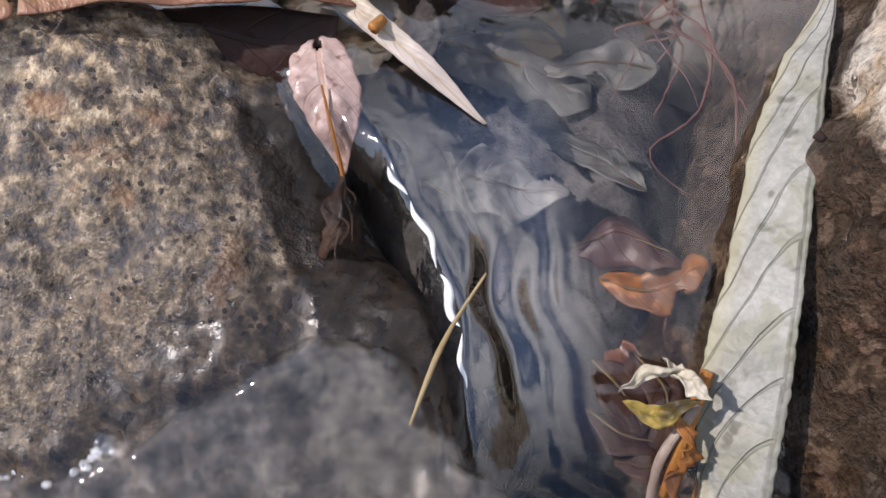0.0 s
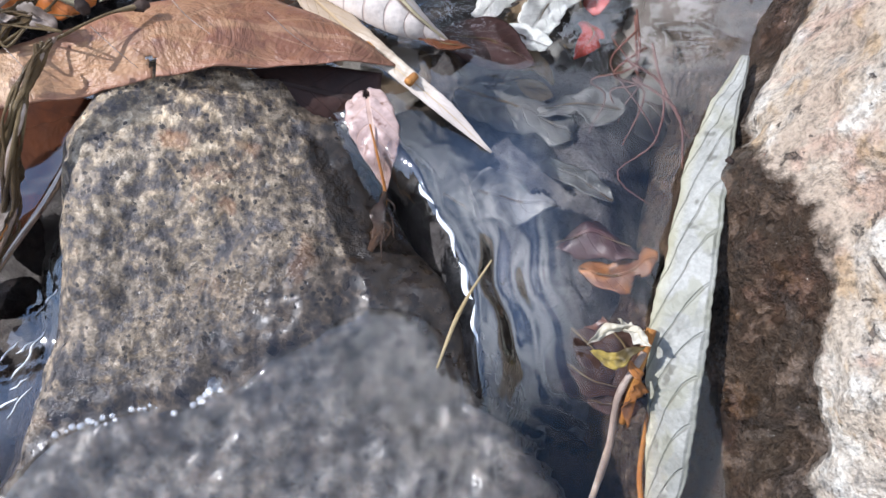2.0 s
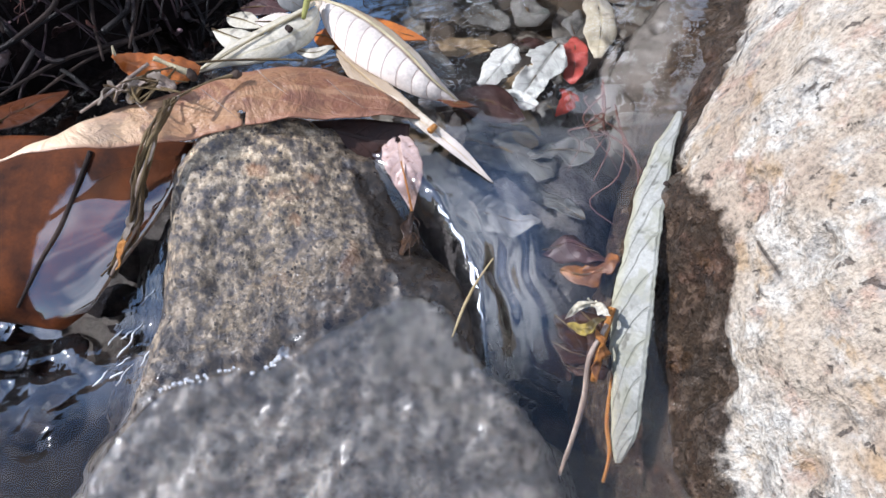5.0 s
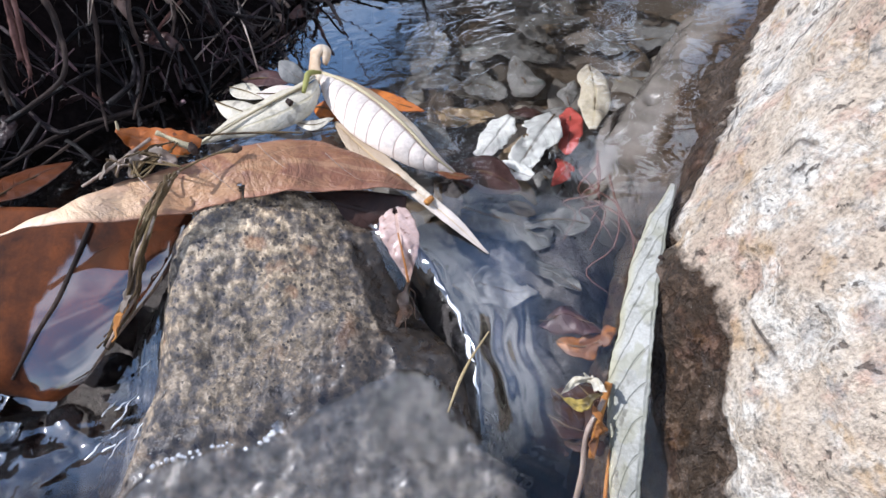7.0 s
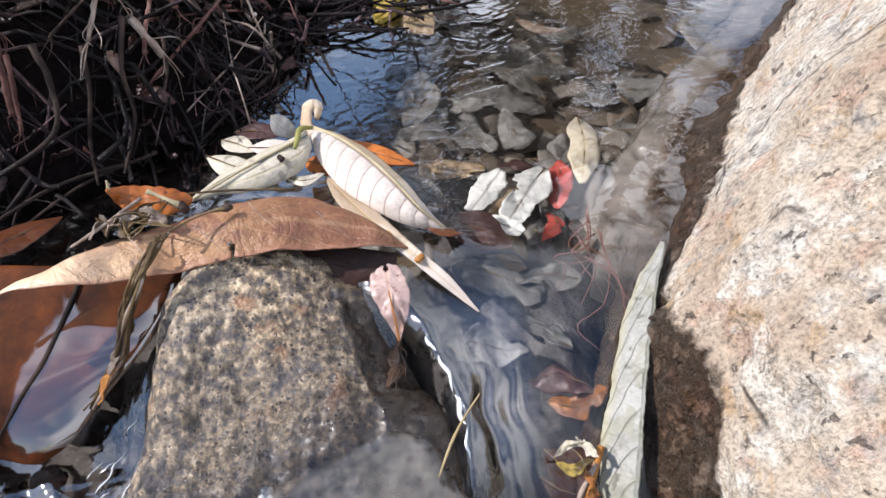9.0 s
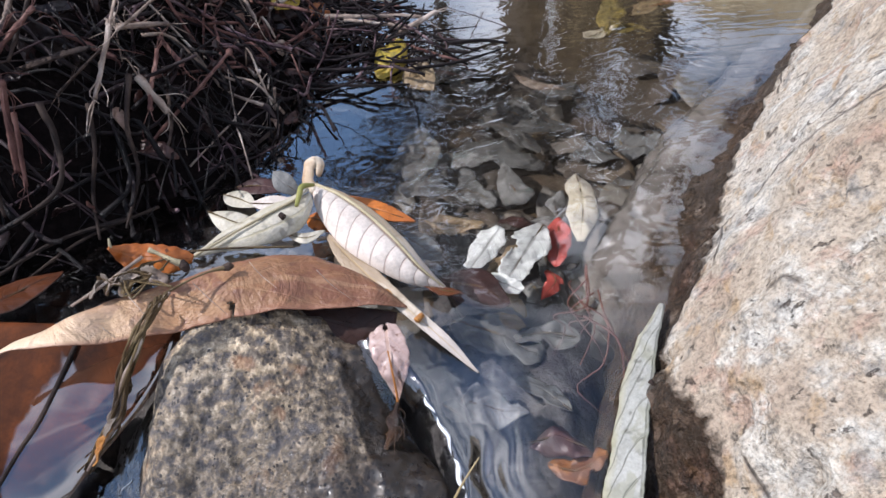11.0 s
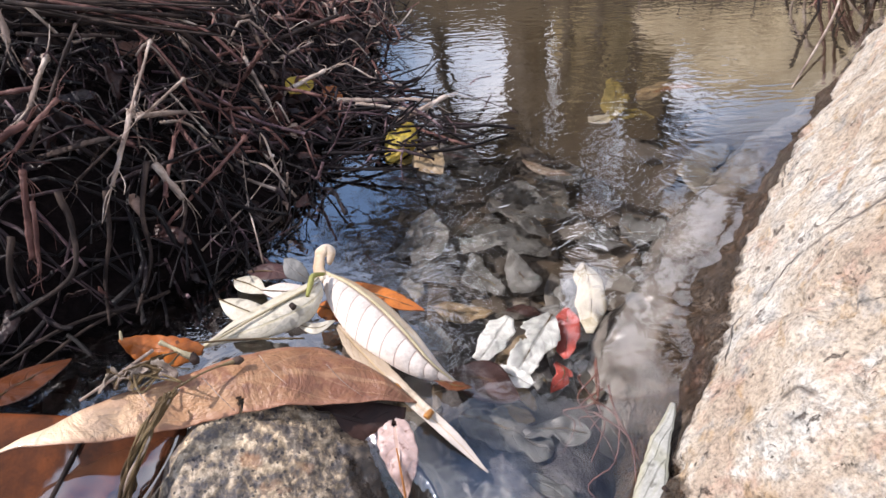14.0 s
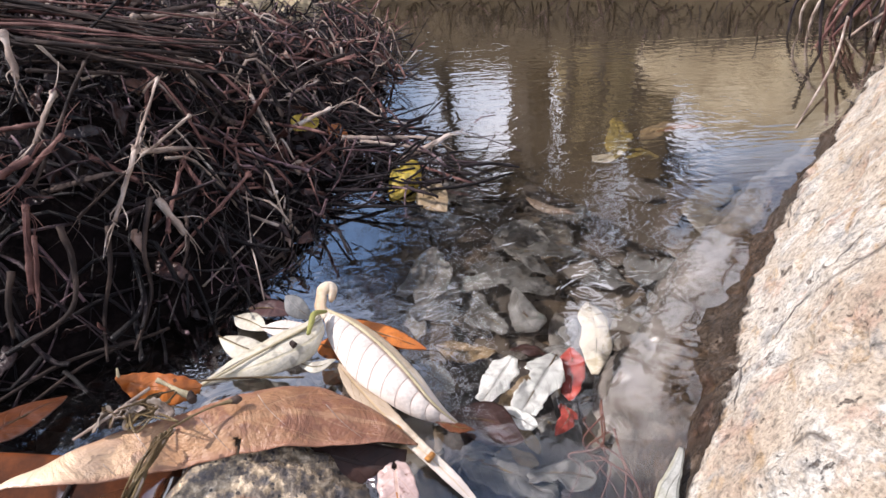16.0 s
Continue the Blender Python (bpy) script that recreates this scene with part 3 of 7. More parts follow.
# butt: the paler end's own cream, brightened in colour where it faces the sun
MAT_TAN_LEAF = leaf_stuff("dry_tan_leaf", (0.25, 0.112, 0.05), (0.47, 0.275, 0.135), (0.12, 0.05, 0.035), (0.66, 0.46, 0.26), 0.5, 7.0, 1.6, 0.12, 0.85, 170.0, blotch=(0.21, 0.088, 0.048), butt=(0.16, 0.50, (0.74, 0.56, 0.38)), tail=(0.50, 0.85, (0.135, 0.048, 0.022)), relief=1.6, coat=0.06, wrinkle=6.0, margin=(0.27, 0.12, 0.07))
MAT_WET_LEAF = leaf_stuff("wet_brown_leaf", (0.055, 0.016, 0.006), (0.14, 0.042, 0.012), (0.03, 0.010, 0.005), (0.02, 0.008, 0.005), 0.38, 6.0, 1.3, 0.5, 0.4, 60.0, through=0.1, coat=0.15)
# near-black leaf; under the dry leaf the colour also stands for shade
MAT_SHADED_LEAF = leaf_stuff("dark_shaded_leaf", (0.010, 0.003, 0.002), (0.038, 0.010, 0.004), (0.01, 0.004, 0.002), (0.01, 0.004, 0.002), 0.75, 6.0, 1.3, 0.4, 0.4, 60.0)
MAT_FILM_LEAF = leaf_stuff("flooded_brown_leaf", (0.022, 0.006, 0.002), (0.115, 0.030, 0.006), (0.016, 0.004, 0.002), (0.02, 0.006, 0.003), 0.75, 6.0, 1.3, 0.2, 0.4, 60.0, through=0.1, film=0.12, relief=0.6, coat=0.1)
MAT_PALE_LEAF = leaf_stuff("pale_veined_leaf", (0.52, 0.445, 0.385), (0.65, 0.58, 0.515), (0.42, 0.32, 0.27), (0.30, 0.19, 0.15), 0.5, 12.0, 0.9, 0.75, 0.2, 300.0, margin=(0.72, 0.60, 0.50), through=0.2, half=True)
MAT_CREAM_LEAF = leaf_stuff("cream_leaf", (0.44, 0.39, 0.28), (0.62, 0.57, 0.47), (0.10, 0.08, 0.07), (0.40, 0.33, 0.16), 0.55, 8.0, 1.8, 0.4, 0.5, 200.0, through=0.2)
MAT_LONG_LEAF = leaf_stuff("grey_green_leaf", (0.20, 0.198, 0.17), (0.34, 0.335, 0.30), (0.10, 0.095, 0.075), (0.07, 0.07, 0.04), 0.6, 11.0, 2.6, 0.4, 0.7, 260.0, margin=(0.36, 0.335, 0.22), blotch=(0.24, 0.235, 0.18), through=0.1, coat=0.0, half=True, relief=2.4)
MAT_PINK_LEAF = leaf_stuff("pinkish_leaf", (0.28, 0.18, 0.155), (0.47, 0.345, 0.31), (0.16, 0.08, 0.06), (0.42, 0.24, 0.14), 0.5, 7.0, 1.6, 0.35, 0.9, 330.0, coat=0.2)
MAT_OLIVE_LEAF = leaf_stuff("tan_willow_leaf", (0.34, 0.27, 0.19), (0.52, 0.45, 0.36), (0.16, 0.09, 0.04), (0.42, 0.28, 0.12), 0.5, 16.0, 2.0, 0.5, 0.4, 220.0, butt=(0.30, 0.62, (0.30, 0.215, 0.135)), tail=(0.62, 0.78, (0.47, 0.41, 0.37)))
MAT_ORANGE_LEAF = leaf_stuff("rusty_orange_leaf", (0.30, 0.075, 0.012), (0.54, 0.17, 0.025), (0.04, 0.012, 0.006), (0.30, 0.10, 0.03), 0.5, 8.0, 1.4, 0.5, 0.8, 330.0, through=0.25)
MAT_YELLOW_LEAF = leaf_stuff("yellow_leaf", (0.28, 0.19, 0.02), (0.50, 0.36, 0.04), (0.07, 0.05, 0.01), (0.30, 0.26, 0.05), 0.5, 6.0, 1.4, 0.4, 0.7, 150.0, through=0.25)
MAT_WHITE_LEAF = leaf_stuff("bleached_leaf", (0.56, 0.58, 0.55), (0.76, 0.77, 0.74), (0.32, 0.33, 0.32), (0.15, 0.14, 0.13), 0.5, 8.0, 1.6, 0.5, 0.4, 200.0)
MAT_GREY_LEAF = leaf_stuff("grey_sunken_leaf", (0.055, 0.056, 0.052), (0.135, 0.132, 0.125), (0.10, 0.10, 0.10), (0.16, 0.15, 0.14), 0.55, 8.0, 1.6, 0.5, 0.5, 150.0)
MAT_SILT_LEAF = leaf_stuff("silted_leaf", (0.11, 0.108, 0.105), (0.25, 0.245, 0.235), (0.11, 0.14, 0.13), (0.17, 0.16, 0.15), 0.6, 8.0, 1.6, 0.5, 0.6, 120.0, blotch=(0.12, 0.115, 0.105))
MAT_SUNK_YELLOW = leaf_stuff("rotting_yellow_leaf", (0.12, 0.095, 0.025), (0.32, 0.23, 0.04), (0.03, 0.02, 0.01), (0.06, 0.05, 0.02), 0.6, 6.0, 1.4, 0.4, 0.7, 110.0, blotch=(0.05, 0.035, 0.015))
MAT_DULL_LEAF = leaf_stuff("rotted_grey_leaf", (0.045, 0.038, 0.03), (0.11, 0.095, 0.075), (0.03, 0.025, 0.02), (0.05, 0.045, 0.04), 0.6, 6.0, 1.4, 0.4, 0.7, 110.0, blotch=(0.035, 0.03, 0.025))
MAT_SUNK_ORANGE = leaf_stuff("sunken_orange_leaf", (0.15, 0.052, 0.010), (0.33, 0.125, 0.022), (0.05, 0.02, 0.01), (0.12, 0.05, 0.02), 0.5, 8.0, 1.4, 0.5, 0.8, 200.0, blotch=(0.10, 0.04, 0.02))
MAT_SCRAP = leaf_stuff("crumpled_dead_leaf", (0.10, 0.075, 0.055), (0.30, 0.24, 0.19), (0.05, 0.03, 0.02), (0.12, 0.08, 0.05), 0.6, 5.0, 1.4, 0.4, 0.7, 300.0, blotch=(0.12, 0.08, 0.06))
MAT_CRISP = leaf_stuff("crisp_grey_leaf", (0.20, 0.145, 0.11), (0.44, 0.35, 0.28), (0.08, 0.05, 0.04), (0.16, 0.12, 0.09), 0.5, 5.0, 1.4, 0.4, 0.7, 300.0, blotch=(0.16, 0.12, 0.09))
MAT_RED_LEAF = leaf_stuff("red_sunken_leaf", (0.34, 0.05, 0.04), (0.50, 0.085, 0.065), (0.16, 0.02, 0.02), (0.40, 0.05, 0.04), 0.5, 8.0, 1.6, 0.4, 0.3, 200.0, through=0.2)
MAT_MAROON_LEAF = leaf_stuff("maroon_sunken_leaf", (0.025, 0.010, 0.009), (0.060, 0.022, 0.018), (0.05, 0.02, 0.02), (0.10, 0.04, 0.03), 0.5, 8.0, 1.6, 0.5, 0.4, 200.0)
MAT_BROWN_LEAF = leaf_stuff("brown_sunken_leaf", (0.13, 0.09, 0.05), (0.27, 0.19, 0.10), (0.05, 0.03, 0.02), (0.10, 0.07, 0.04), 0.5, 8.0, 1.6, 0.5, 0.4, 150.0)
MAT_STALK = stem_stuff("dry_stalk", (0.12, 0.085, 0.07), (0.33, 0.25, 0.20), (0.58, 0.49, 0.42))
MAT_STALK_RED = stem_stuff("reddish_stalk", (0.040, 0.018, 0.017), (0.12, 0.055, 0.046), (0.26, 0.145, 0.12))
MAT_DARK_STEM = stem_stuff("dark_stem", (0.012, 0.008, 0.007), (0.034, 0.022, 0.018), (0.085, 0.058, 0.045))
MAT_LITTER = stem_stuff("stem_litter", (0.008, 0.005, 0.006), (0.030, 0.017, 0.019), (0.110, 0.074, 0.076), per_piece=True, rough=0.65, gloss=0.2)
MAT_TWIG = stem_stuff("wet_twig", (0.035, 0.022, 0.012), (0.10, 0.065, 0.03), (0.22, 0.16, 0.08), rough=0.3)
MAT_CLOT = stem_stuff("wet_rootlets", (0.010, 0.005, 0.003), (0.032, 0.016, 0.008), (0.070, 0.034, 0.014), rough=0.15, gloss=0.6)
MAT_STRAW = stem_stuff("yellow_straw", (0.30, 0.22, 0.10), (0.50, 0.40, 0.23))
# darker copy of the litter stems, with the mound's shade in its colour
MAT_SHADE_STEM = stem_stuff("shade_stem", (0.005, 0.003, 0.0035), (0.022, 0.012, 0.013), (0.095, 0.060, 0.064), rough=0.5, per_piece=True, gloss=0.25)
MAT_PALE_STEM = stem_stuff("pale_stem", (0.36, 0.30, 0.18), (0.52, 0.45, 0.30))
MAT_CURL_STALK = stem_stuff("curled_stalk", (0.38, 0.22, 0.10), (0.60, 0.46, 0.32), (0.72, 0.64, 0.52), rough=0.5)
MAT_GREEN_STEM = stem_stuff("green_stem", (0.22, 0.22, 0.06), (0.36, 0.34, 0.12))
MAT_RED_ROOT = stem_stuff("red_root", (0.13, 0.06, 0.05), (0.20, 0.10, 0.082))
MAT_ORANGE_STEM = stem_stuff("orange_stem", (0.32, 0.12, 0.03), (0.46, 0.22, 0.06), rough=0.35)

# ---------------------------------------------------------------- the lie of the place
LOW = -0.033  # level of the lower pool; the upper pool lies at 0
ROCK_X = [(-0.4, 0.13), (0.0, 0.076), (0.055, 0.068), (0.09, 0.062), (0.12, 0.0605), (0.142, 0.069), (0.169, 0.084), (0.2, 0.1025), (0.25, 0.141), (0.36, 0.235), (0.5, 0.37), (0.7, 0.6), (1.2, 1.3)]
MOUND_X = [(0.12, -0.34), (0.17, -0.215), (0.19, -0.165), (0.215, -0.115), (0.24, -0.075), (0.28, -0.052), (0.335, -0.044), (0.40, -0.03), (0.464, -0.022), (0.56, -0.016), (0.62, -0.03), (0.7, -0.12), (0.8, -0.32), (1.0, -0.8)]


CREST = [(0.085, 0.0075), (0.092, 0.0080), (0.107, 0.0083), (0.1137, 0.0069), (0.122, 0.0049), (0.129, 0.0015), (0.142, -0.004)]  # ridge of the spill


def water_z(x, y):
    lip = along([(-0.16, 0.178), (-0.12, 0.170), (-0.085, 0.170), (-0.07, 0.172), (-0.02, 0.172), (-0.006, 0.158), (0.03, 0.155), (0.07, 0.150)], x)
    t = smooth01((lip - y) / along([(-0.095, 0.054), (-0.07, 0.062), (-0.04, 0.068)], x))
    even = max(0.0, (lip + 0.010 + 0.004 * math.sin(x * 70 + 1.0) - y) / 0.098)
    even = min(1.0, (even * even / 0.7 if even < 0.35 else even - 0.175) / 0.825)
    w = smooth01((x + 0.016) / 0.01)
    z = LOW * ((1 - w) * t ** 1.25 + w * even)
    fast = math.sin(min(1.0, max(0.0, t)) * math.pi) ** 0.6 if 0 < t < 1 else 0.0
    gap = smooth01((x + 0.02) / 0.02) * smooth01((0.075 - x) / 0.02)
    crest = along(CREST, y)
    run = smooth01((0.145 - y) / 0.015) * smooth01((y - 0.084) / 0.012)
    z += run * ((0.0006 + 0.0050 * smooth01((0.145 - y) / 0.06)) * math.exp(-((x - crest - 0.0025) / 0.0058) ** 2) * (1 + 0.05 * math.sin(y * 620 + x * 300)) - 0.0030 * math.exp(-((x - crest + 0.006) / 0.0046) ** 2))
    z -= run * 0.007 * smooth01((y - 0.094) / 0.02) * smooth01((crest - 0.002 - x) / 0.005) * smooth01((x + 0.06) / 0.03)
    z += run * 0.0016 * math.exp(-((x - crest - 0.0005 - 0.0008 * math.sin(y * 240)) / 0.0017) ** 2)
    x += 0.0010 * math.sin(y * 170 + 1) + 0.0006 * math.sin(y * 410)
    z += run * smooth01((0.130 - y) / 0.014) * smooth01((x - crest) / 0.004) * smooth01((crest + 0.032 - x) / 0.014) * (0.4 + 1.2 * abs(noise.noise(Vector((x * 90, y * 40, 2))))) * (0.0007 * noise.noise(Vector((x * 380 + y * 40, y * 22, 9))) + 0.0003 * noise.noise(Vector((x * 900 + y * 60, y * 40, 12))))
    slot = smooth01((0.124 - y) / 0.008) * smooth01((y - 0.094) / 0.010)
    z += slot * 0.55 * (0.0012 * math.exp(-((x - 0.0190) / 0.0024) ** 2) - 0.0026 * math.exp(-((x - 0.0150) / 0.0020) ** 2))
    z += fast * gap * (0.0016 * noise.noise(Vector((x * 60 + y * 35, y * 20, 0))) + 0.00025 * noise.noise(Vector((x * 260 + y * 90, y * 40, 5))))
    left = smooth01((-0.088 - x) / 0.03) * smooth01((0.134 - y) / 0.025) * smooth01((y - 0.055) / 0.03)
    z += left * (0.0028 * noise.noise(Vector((x * 60, y * 60, 3))) + 0.0014 * (0.5 - abs(noise.noise(Vector((x * 95, y * 95, 11))))) + 0.0022 * noise.noise(Vector((x * 150, y * 150, 8))) + 0.0010 * noise.noise(Vector((x * 330, y * 330, 4)))) + left * fast * 0.0045 * noise.noise(Vector((x * 220 - y * 60, y * 25, 7)))
    foot = math.exp(-((y - 0.082) / 0.008) ** 2) * gap
    z += foot * 0.0008 * math.sin((x * 0.5 + y) * 1900)
    z += 0.00008 * noise.noise(Vector((x * 30, y * 60, 1))) * smooth01((y - 0.2) / 0.3)
    if y < 0.12 and -0.13 < x < 0.035:  # thin film running over the stone's foot
        shore = along([(-0.09, 0.091), (-0.075, 0.0925), (-0.05, 0.0955), (-0.042, 0.0975), (-0.031, 0.102), (-0.019, 0.1065), (-0.012, 0.1095), (-0.004, 0.1090), (0.000, 0.106), (0.003, 0.098), (0.006, 0.091)], x) + 0.0016 * noise.noise(Vector((x * 130, 0, 2)))
        film = stone_form(x, y) - 0.010 + 0.0128 * smooth01((shore + 0.011 - y) / 0.016) + 0.0007 * noise.noise(Vector((x * 70, y * 45, 6)))
        z = max(z, film)
    return z


def rock_z(x, y):
    o = x - along(ROCK_X, y)
    if o > 0:
        z = 0.15 * (1 - math.exp(-1.75 * o / 0.15))
    else:  # upstream a silted shelf runs on under the water before the side drops away
        w = 0.030 * smooth01((y - 0.160) / 0.03) * smooth01((0.36 - y) / 0.05)
        z = 0.38 * max(o, -w) + 2.6 * min(0.0, o + w)
    return max(z, -0.11)


def weathered(bm, amounts, seed=0.0, ledges=0.0):
    """Roughens a stone along its own normals; amounts: rows of (height, scale)."""
    bm.normal_update()
    for v in bm.verts:
        c = v.co
        h = sum(a * noise.fractal(Vector((c.x * s + seed, c.y * s, c.z * s)), 0.9, 2.1, 3) for a, s in amounts)
        if ledges:
            h += ledges * smooth01((noise.noise(Vector((c.x * 30 + 5, c.y * 30, c.z * 36))) + 0.05) * 3.5)
        if ledges:
            h -= 0.0024 * smooth01((noise.noise(Vector((c.x * 75 + 9, c.y * 75, c.z * 60))) - 0.36) * 7)
        v.co = c + v.normal * h
    return bm


def stone_form(x, y):
    """The granite stone without its grain: a ridge along its left side, a gentle front that runs on under the water film."""
    top = along([(0.02, -0.056), (0.06, -0.041), (0.08, -0.0305), (0.092, -0.0235), (0.099, -0.0185), (0.104, -0.0142), (0.111, -0.0113), (0.125, -0.0072), (0.133, -0.003), (0.143, 0.0032), (0.150, 0.0070), (0.157, 0.0085), (0.163, 0.0050), (0.172, -0.010), (0.19, -0.05)], y)
    top += (0.05 + 0.19 * smooth01((y - 0.112) / 0.028)) * max(-0.03, min(0.03, -0.036 - x))
    xl = along([(0.03, -0.118), (0.06, -0.108), (0.075, -0.102), (0.088, -0.090), (0.101, -0.084), (0.121, -0.079), (0.143, -0.074), (0.159, -0.067), (0.17, -0.06)], y)
    xr = along([(0.03, 0.028), (0.058, 0.026), (0.075, 0.022), (0.086, 0.015), (0.092, 0.009), (0.102, 0.007), (0.114, 0.003), (0.128, -0.003), (0.145, -0.011), (0.152, -0.016), (0.17, -0.025)], y)
    c = smooth01((x - 0.5 * (xl + xr)) / (0.5 * (xr - xl)) + 0.2)
    d = min((x - xl), (xr - x) * 0.8)
    r = 0.015 + 0.020 * c * smooth01((y - 0.075) / 0.02)
    drop = 0.012 - 0.004 * c * smooth01((0.132 - y) / 0.02)
    if d < 0:
        return top - drop + (1.6 if x < -0.04 else 4.0) * d
    return top - drop * (1 - math.sqrt(max(0.0, 1 - (1 - min(1, d / r)) ** 2)))


def stone_z(x, y):
    z = stone_form(x, y) + 0.0034 * fbm(x, y, 0, 50, 3) + 0.0008 * fbm(x, y, 4, 170, 4) + 0.0003 * noise.noise(Vector((x * 520, y * 520, 2)))
    return max(z, -0.1)


def mound_z(x, y):
    d = along(MOUND_X, y) - x
    z = 0.13 * (1 - math.exp(-max(0.0, d) * 0.95 / 0.13)) if d > 0 else d * 0.9
    if z > 0:
        z *= 1 - 0.6 * smooth01((y - 0.38) / 0.16)
    return z + (0.006 * fbm(x, y, 0, 26, 3) + 0.003 * fbm(x, y, 5, 90, 2)) * smooth01((d + 0.02) / 0.04)


def ground_z(x, y):
    bed = -0.058 + 0.016 * math.exp(-((y - 0.2) / 0.06) ** 2) - 0.03 * smooth01((0.17 - y) / 0.12) + 0.006 * fbm(x, y, 0, 16, 3)
    shore = along([(-1.0, 1.0), (-0.4, 0.80), (0.0, 0.70), (0.2, 0.665), (0.36, 0.60), (0.7, 0.55), (1.5, 0.45)], x)
    far = (y - shore) * 0.55
    left = (-0.42 - x + 0.2 * max(0.0, y - 0.3)) * 0.6
    right = (x - 0.5 - max(0.0, y) * 0.5) * 0.6
    rise = max(far, left, right)
    up = 0.35 * (1 - math.exp(-rise / 0.35)) if rise > 0 else 0.0
    up += 0.36 * max(0.0, y - 1.6) * smooth01((y - 1.6) / 1.5) if y < 8 else 2.3
    return max(bed + max(0.0, rise + 0.1) * 0.5, up - 0.01 if rise > 0 else -9) + 0.012 * fbm(x, y, 2, 5, 4) * smooth01((rise + 0.05) * 6)


def with_attr(ob, name, values):
    at = ob.data.attributes.new(name, "FLOAT", "POINT")
    at.data.foreach_set("value", values)
    return ob


# ground: stream bed and banks in one sheet
gx = steps(-40, 6, -8, 8, -1.5, 10, -0.5, 40, 0.5, 10, 1.5, 8, 8, 6, 40)
gy = steps(-40, 6, -8, 8, -1.5, 10, -0.3, 44, 1.0, 10, 2.2, 8, 9, 6, 40)
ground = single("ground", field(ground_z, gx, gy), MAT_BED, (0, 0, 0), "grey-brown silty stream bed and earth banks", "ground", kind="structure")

# water
wx = steps(-2.5, 8, -0.5, 30, -0.16, 70, -0.02, 130, 0.075, 44, 0.45, 8, 2.5)
wy = steps(-1.2, 8, -0.1, 20, 0.05, 110, 0.19, 90, 0.75, 10, 1.1)
water = single("water", field(water_z, wx, wy), MAT_WATER, (0, 0, 0), "clear shallow stream water spilling over a small lip", "water", kind="structure")
water.visible_shadow = False
with_attr(water, "flow", [smooth01((0.2 - v.co.y) / 0.06) for v in water.data.vertices])
with_attr(water, "spill", [smooth01((0.15 - v.co.y) / 0.015) * smooth01((v.co.y - 0.078) / 0.02) * max(smooth01((v.co.x - along(CREST, v.co.y) + 0.004) / 0.004) * smooth01((0.032 - v.co.x) / 0.010), 0.8 * smooth01((-0.075 - v.co.x) / 0.01)) for v in water.data.vertices])
with_attr(water, "low", [smooth01((0.105 - v.co.y) / 0.02) for v in water.data.vertices])
with_attr(water, "mirror", [smooth01((v.co.y - 0.13) / 0.12) * (1 - 0.88 * smooth01((v.co.x - along(ROCK_X, v.co.y) + 0.07) / 0.04)) for v in water.data.vertices])
with_attr(water, "glassy", [max(smooth01((0.26 - v.co.y) / 0.04) * smooth01((v.co.x - 0.02) / 0.03), smooth01((v.co.x - along(ROCK_X, v.co.y) + 0.07) / 0.04), 0.75 * smooth01((0.025 - v.co.x) / 0.03) * smooth01((v.co.y - 0.19) / 0.02) * smooth01((0.42 - v.co.y) / 0.05)) for v in water.data.vertices])
with_attr(water, "far", [smooth01((v.co.y - 0.24) / 0.12) for v in water.data.vertices])

# the two stones
rx = steps(0.0, 12, 0.04, 230, 0.2, 100, 0.4, 60, 0.8, 40, 1.4)
ry = steps(-0.5, 20, -0.05, 18, 0.04, 130, 0.2, 120, 0.45, 70, 0.9)
boulder = single("boulder", weathered(field(rock_z, rx, ry, lambda x, y: x > along(ROCK_X, y) - 0.045 and x < along(ROCK_X, y) + 0.45, skirt=-0.13), ((0.0028, 24), (0.0015, 95), (0.0004, 300)), 2.0, 0.0012), MAT_BOULDER, (0.1, 0.12, 0), "large pale tan boulder with a dark wet foot at the water", "boulder")
WET_Z = [(0.0, -0.034), (0.04, -0.028), (0.06, -0.020), (0.075, -0.008), (0.088, 0.006), (0.100, 0.011), (0.118, 0.010), (0.127, 0.004), (0.139, 0.0045), (0.150, 0.014), (0.2, 0.016), (0.3, 0.015), (0.6, 0.016)]
with_attr(boulder, "wet", [0.5 + (along(WET_Z, v.co.y + 0.12) - v.co.z) / 0.022 for v in boulder.data.vertices])
with_attr(boulder, "silt", [smooth01((-0.002 - v.co.z) / 0.004) * smooth01((v.co.y + 0.12 - 0.155) / 0.03) for v in boulder.data.vertices])
sx = steps(-0.165, 20, -0.12, 150, 0.01, 30, 0.05)
sy = steps(0.02, 24, 0.07, 140, 0.18, 6, 0.195)
stone = single("granite_stone", field(stone_z, sx, sy, skirt=-0.12), MAT_GRANITE, (-0.045, 0.12, -0.01), "coarse cream and grey granite stone, wet at its foot", "stone")
# by and under the water, and raised over the right side and lower front
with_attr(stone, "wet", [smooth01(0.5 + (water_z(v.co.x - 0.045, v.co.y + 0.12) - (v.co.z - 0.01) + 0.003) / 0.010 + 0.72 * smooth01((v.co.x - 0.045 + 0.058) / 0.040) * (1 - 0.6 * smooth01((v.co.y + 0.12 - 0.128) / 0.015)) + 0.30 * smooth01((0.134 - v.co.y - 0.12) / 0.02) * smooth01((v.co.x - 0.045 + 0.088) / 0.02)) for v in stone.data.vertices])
with_attr(stone, "under", [smooth01(0.5 + (water_z(v.co.x - 0.045, v.co.y + 0.12) - (v.co.z - 0.01) - 0.0005) / 0.003) for v in stone.data.vertices])

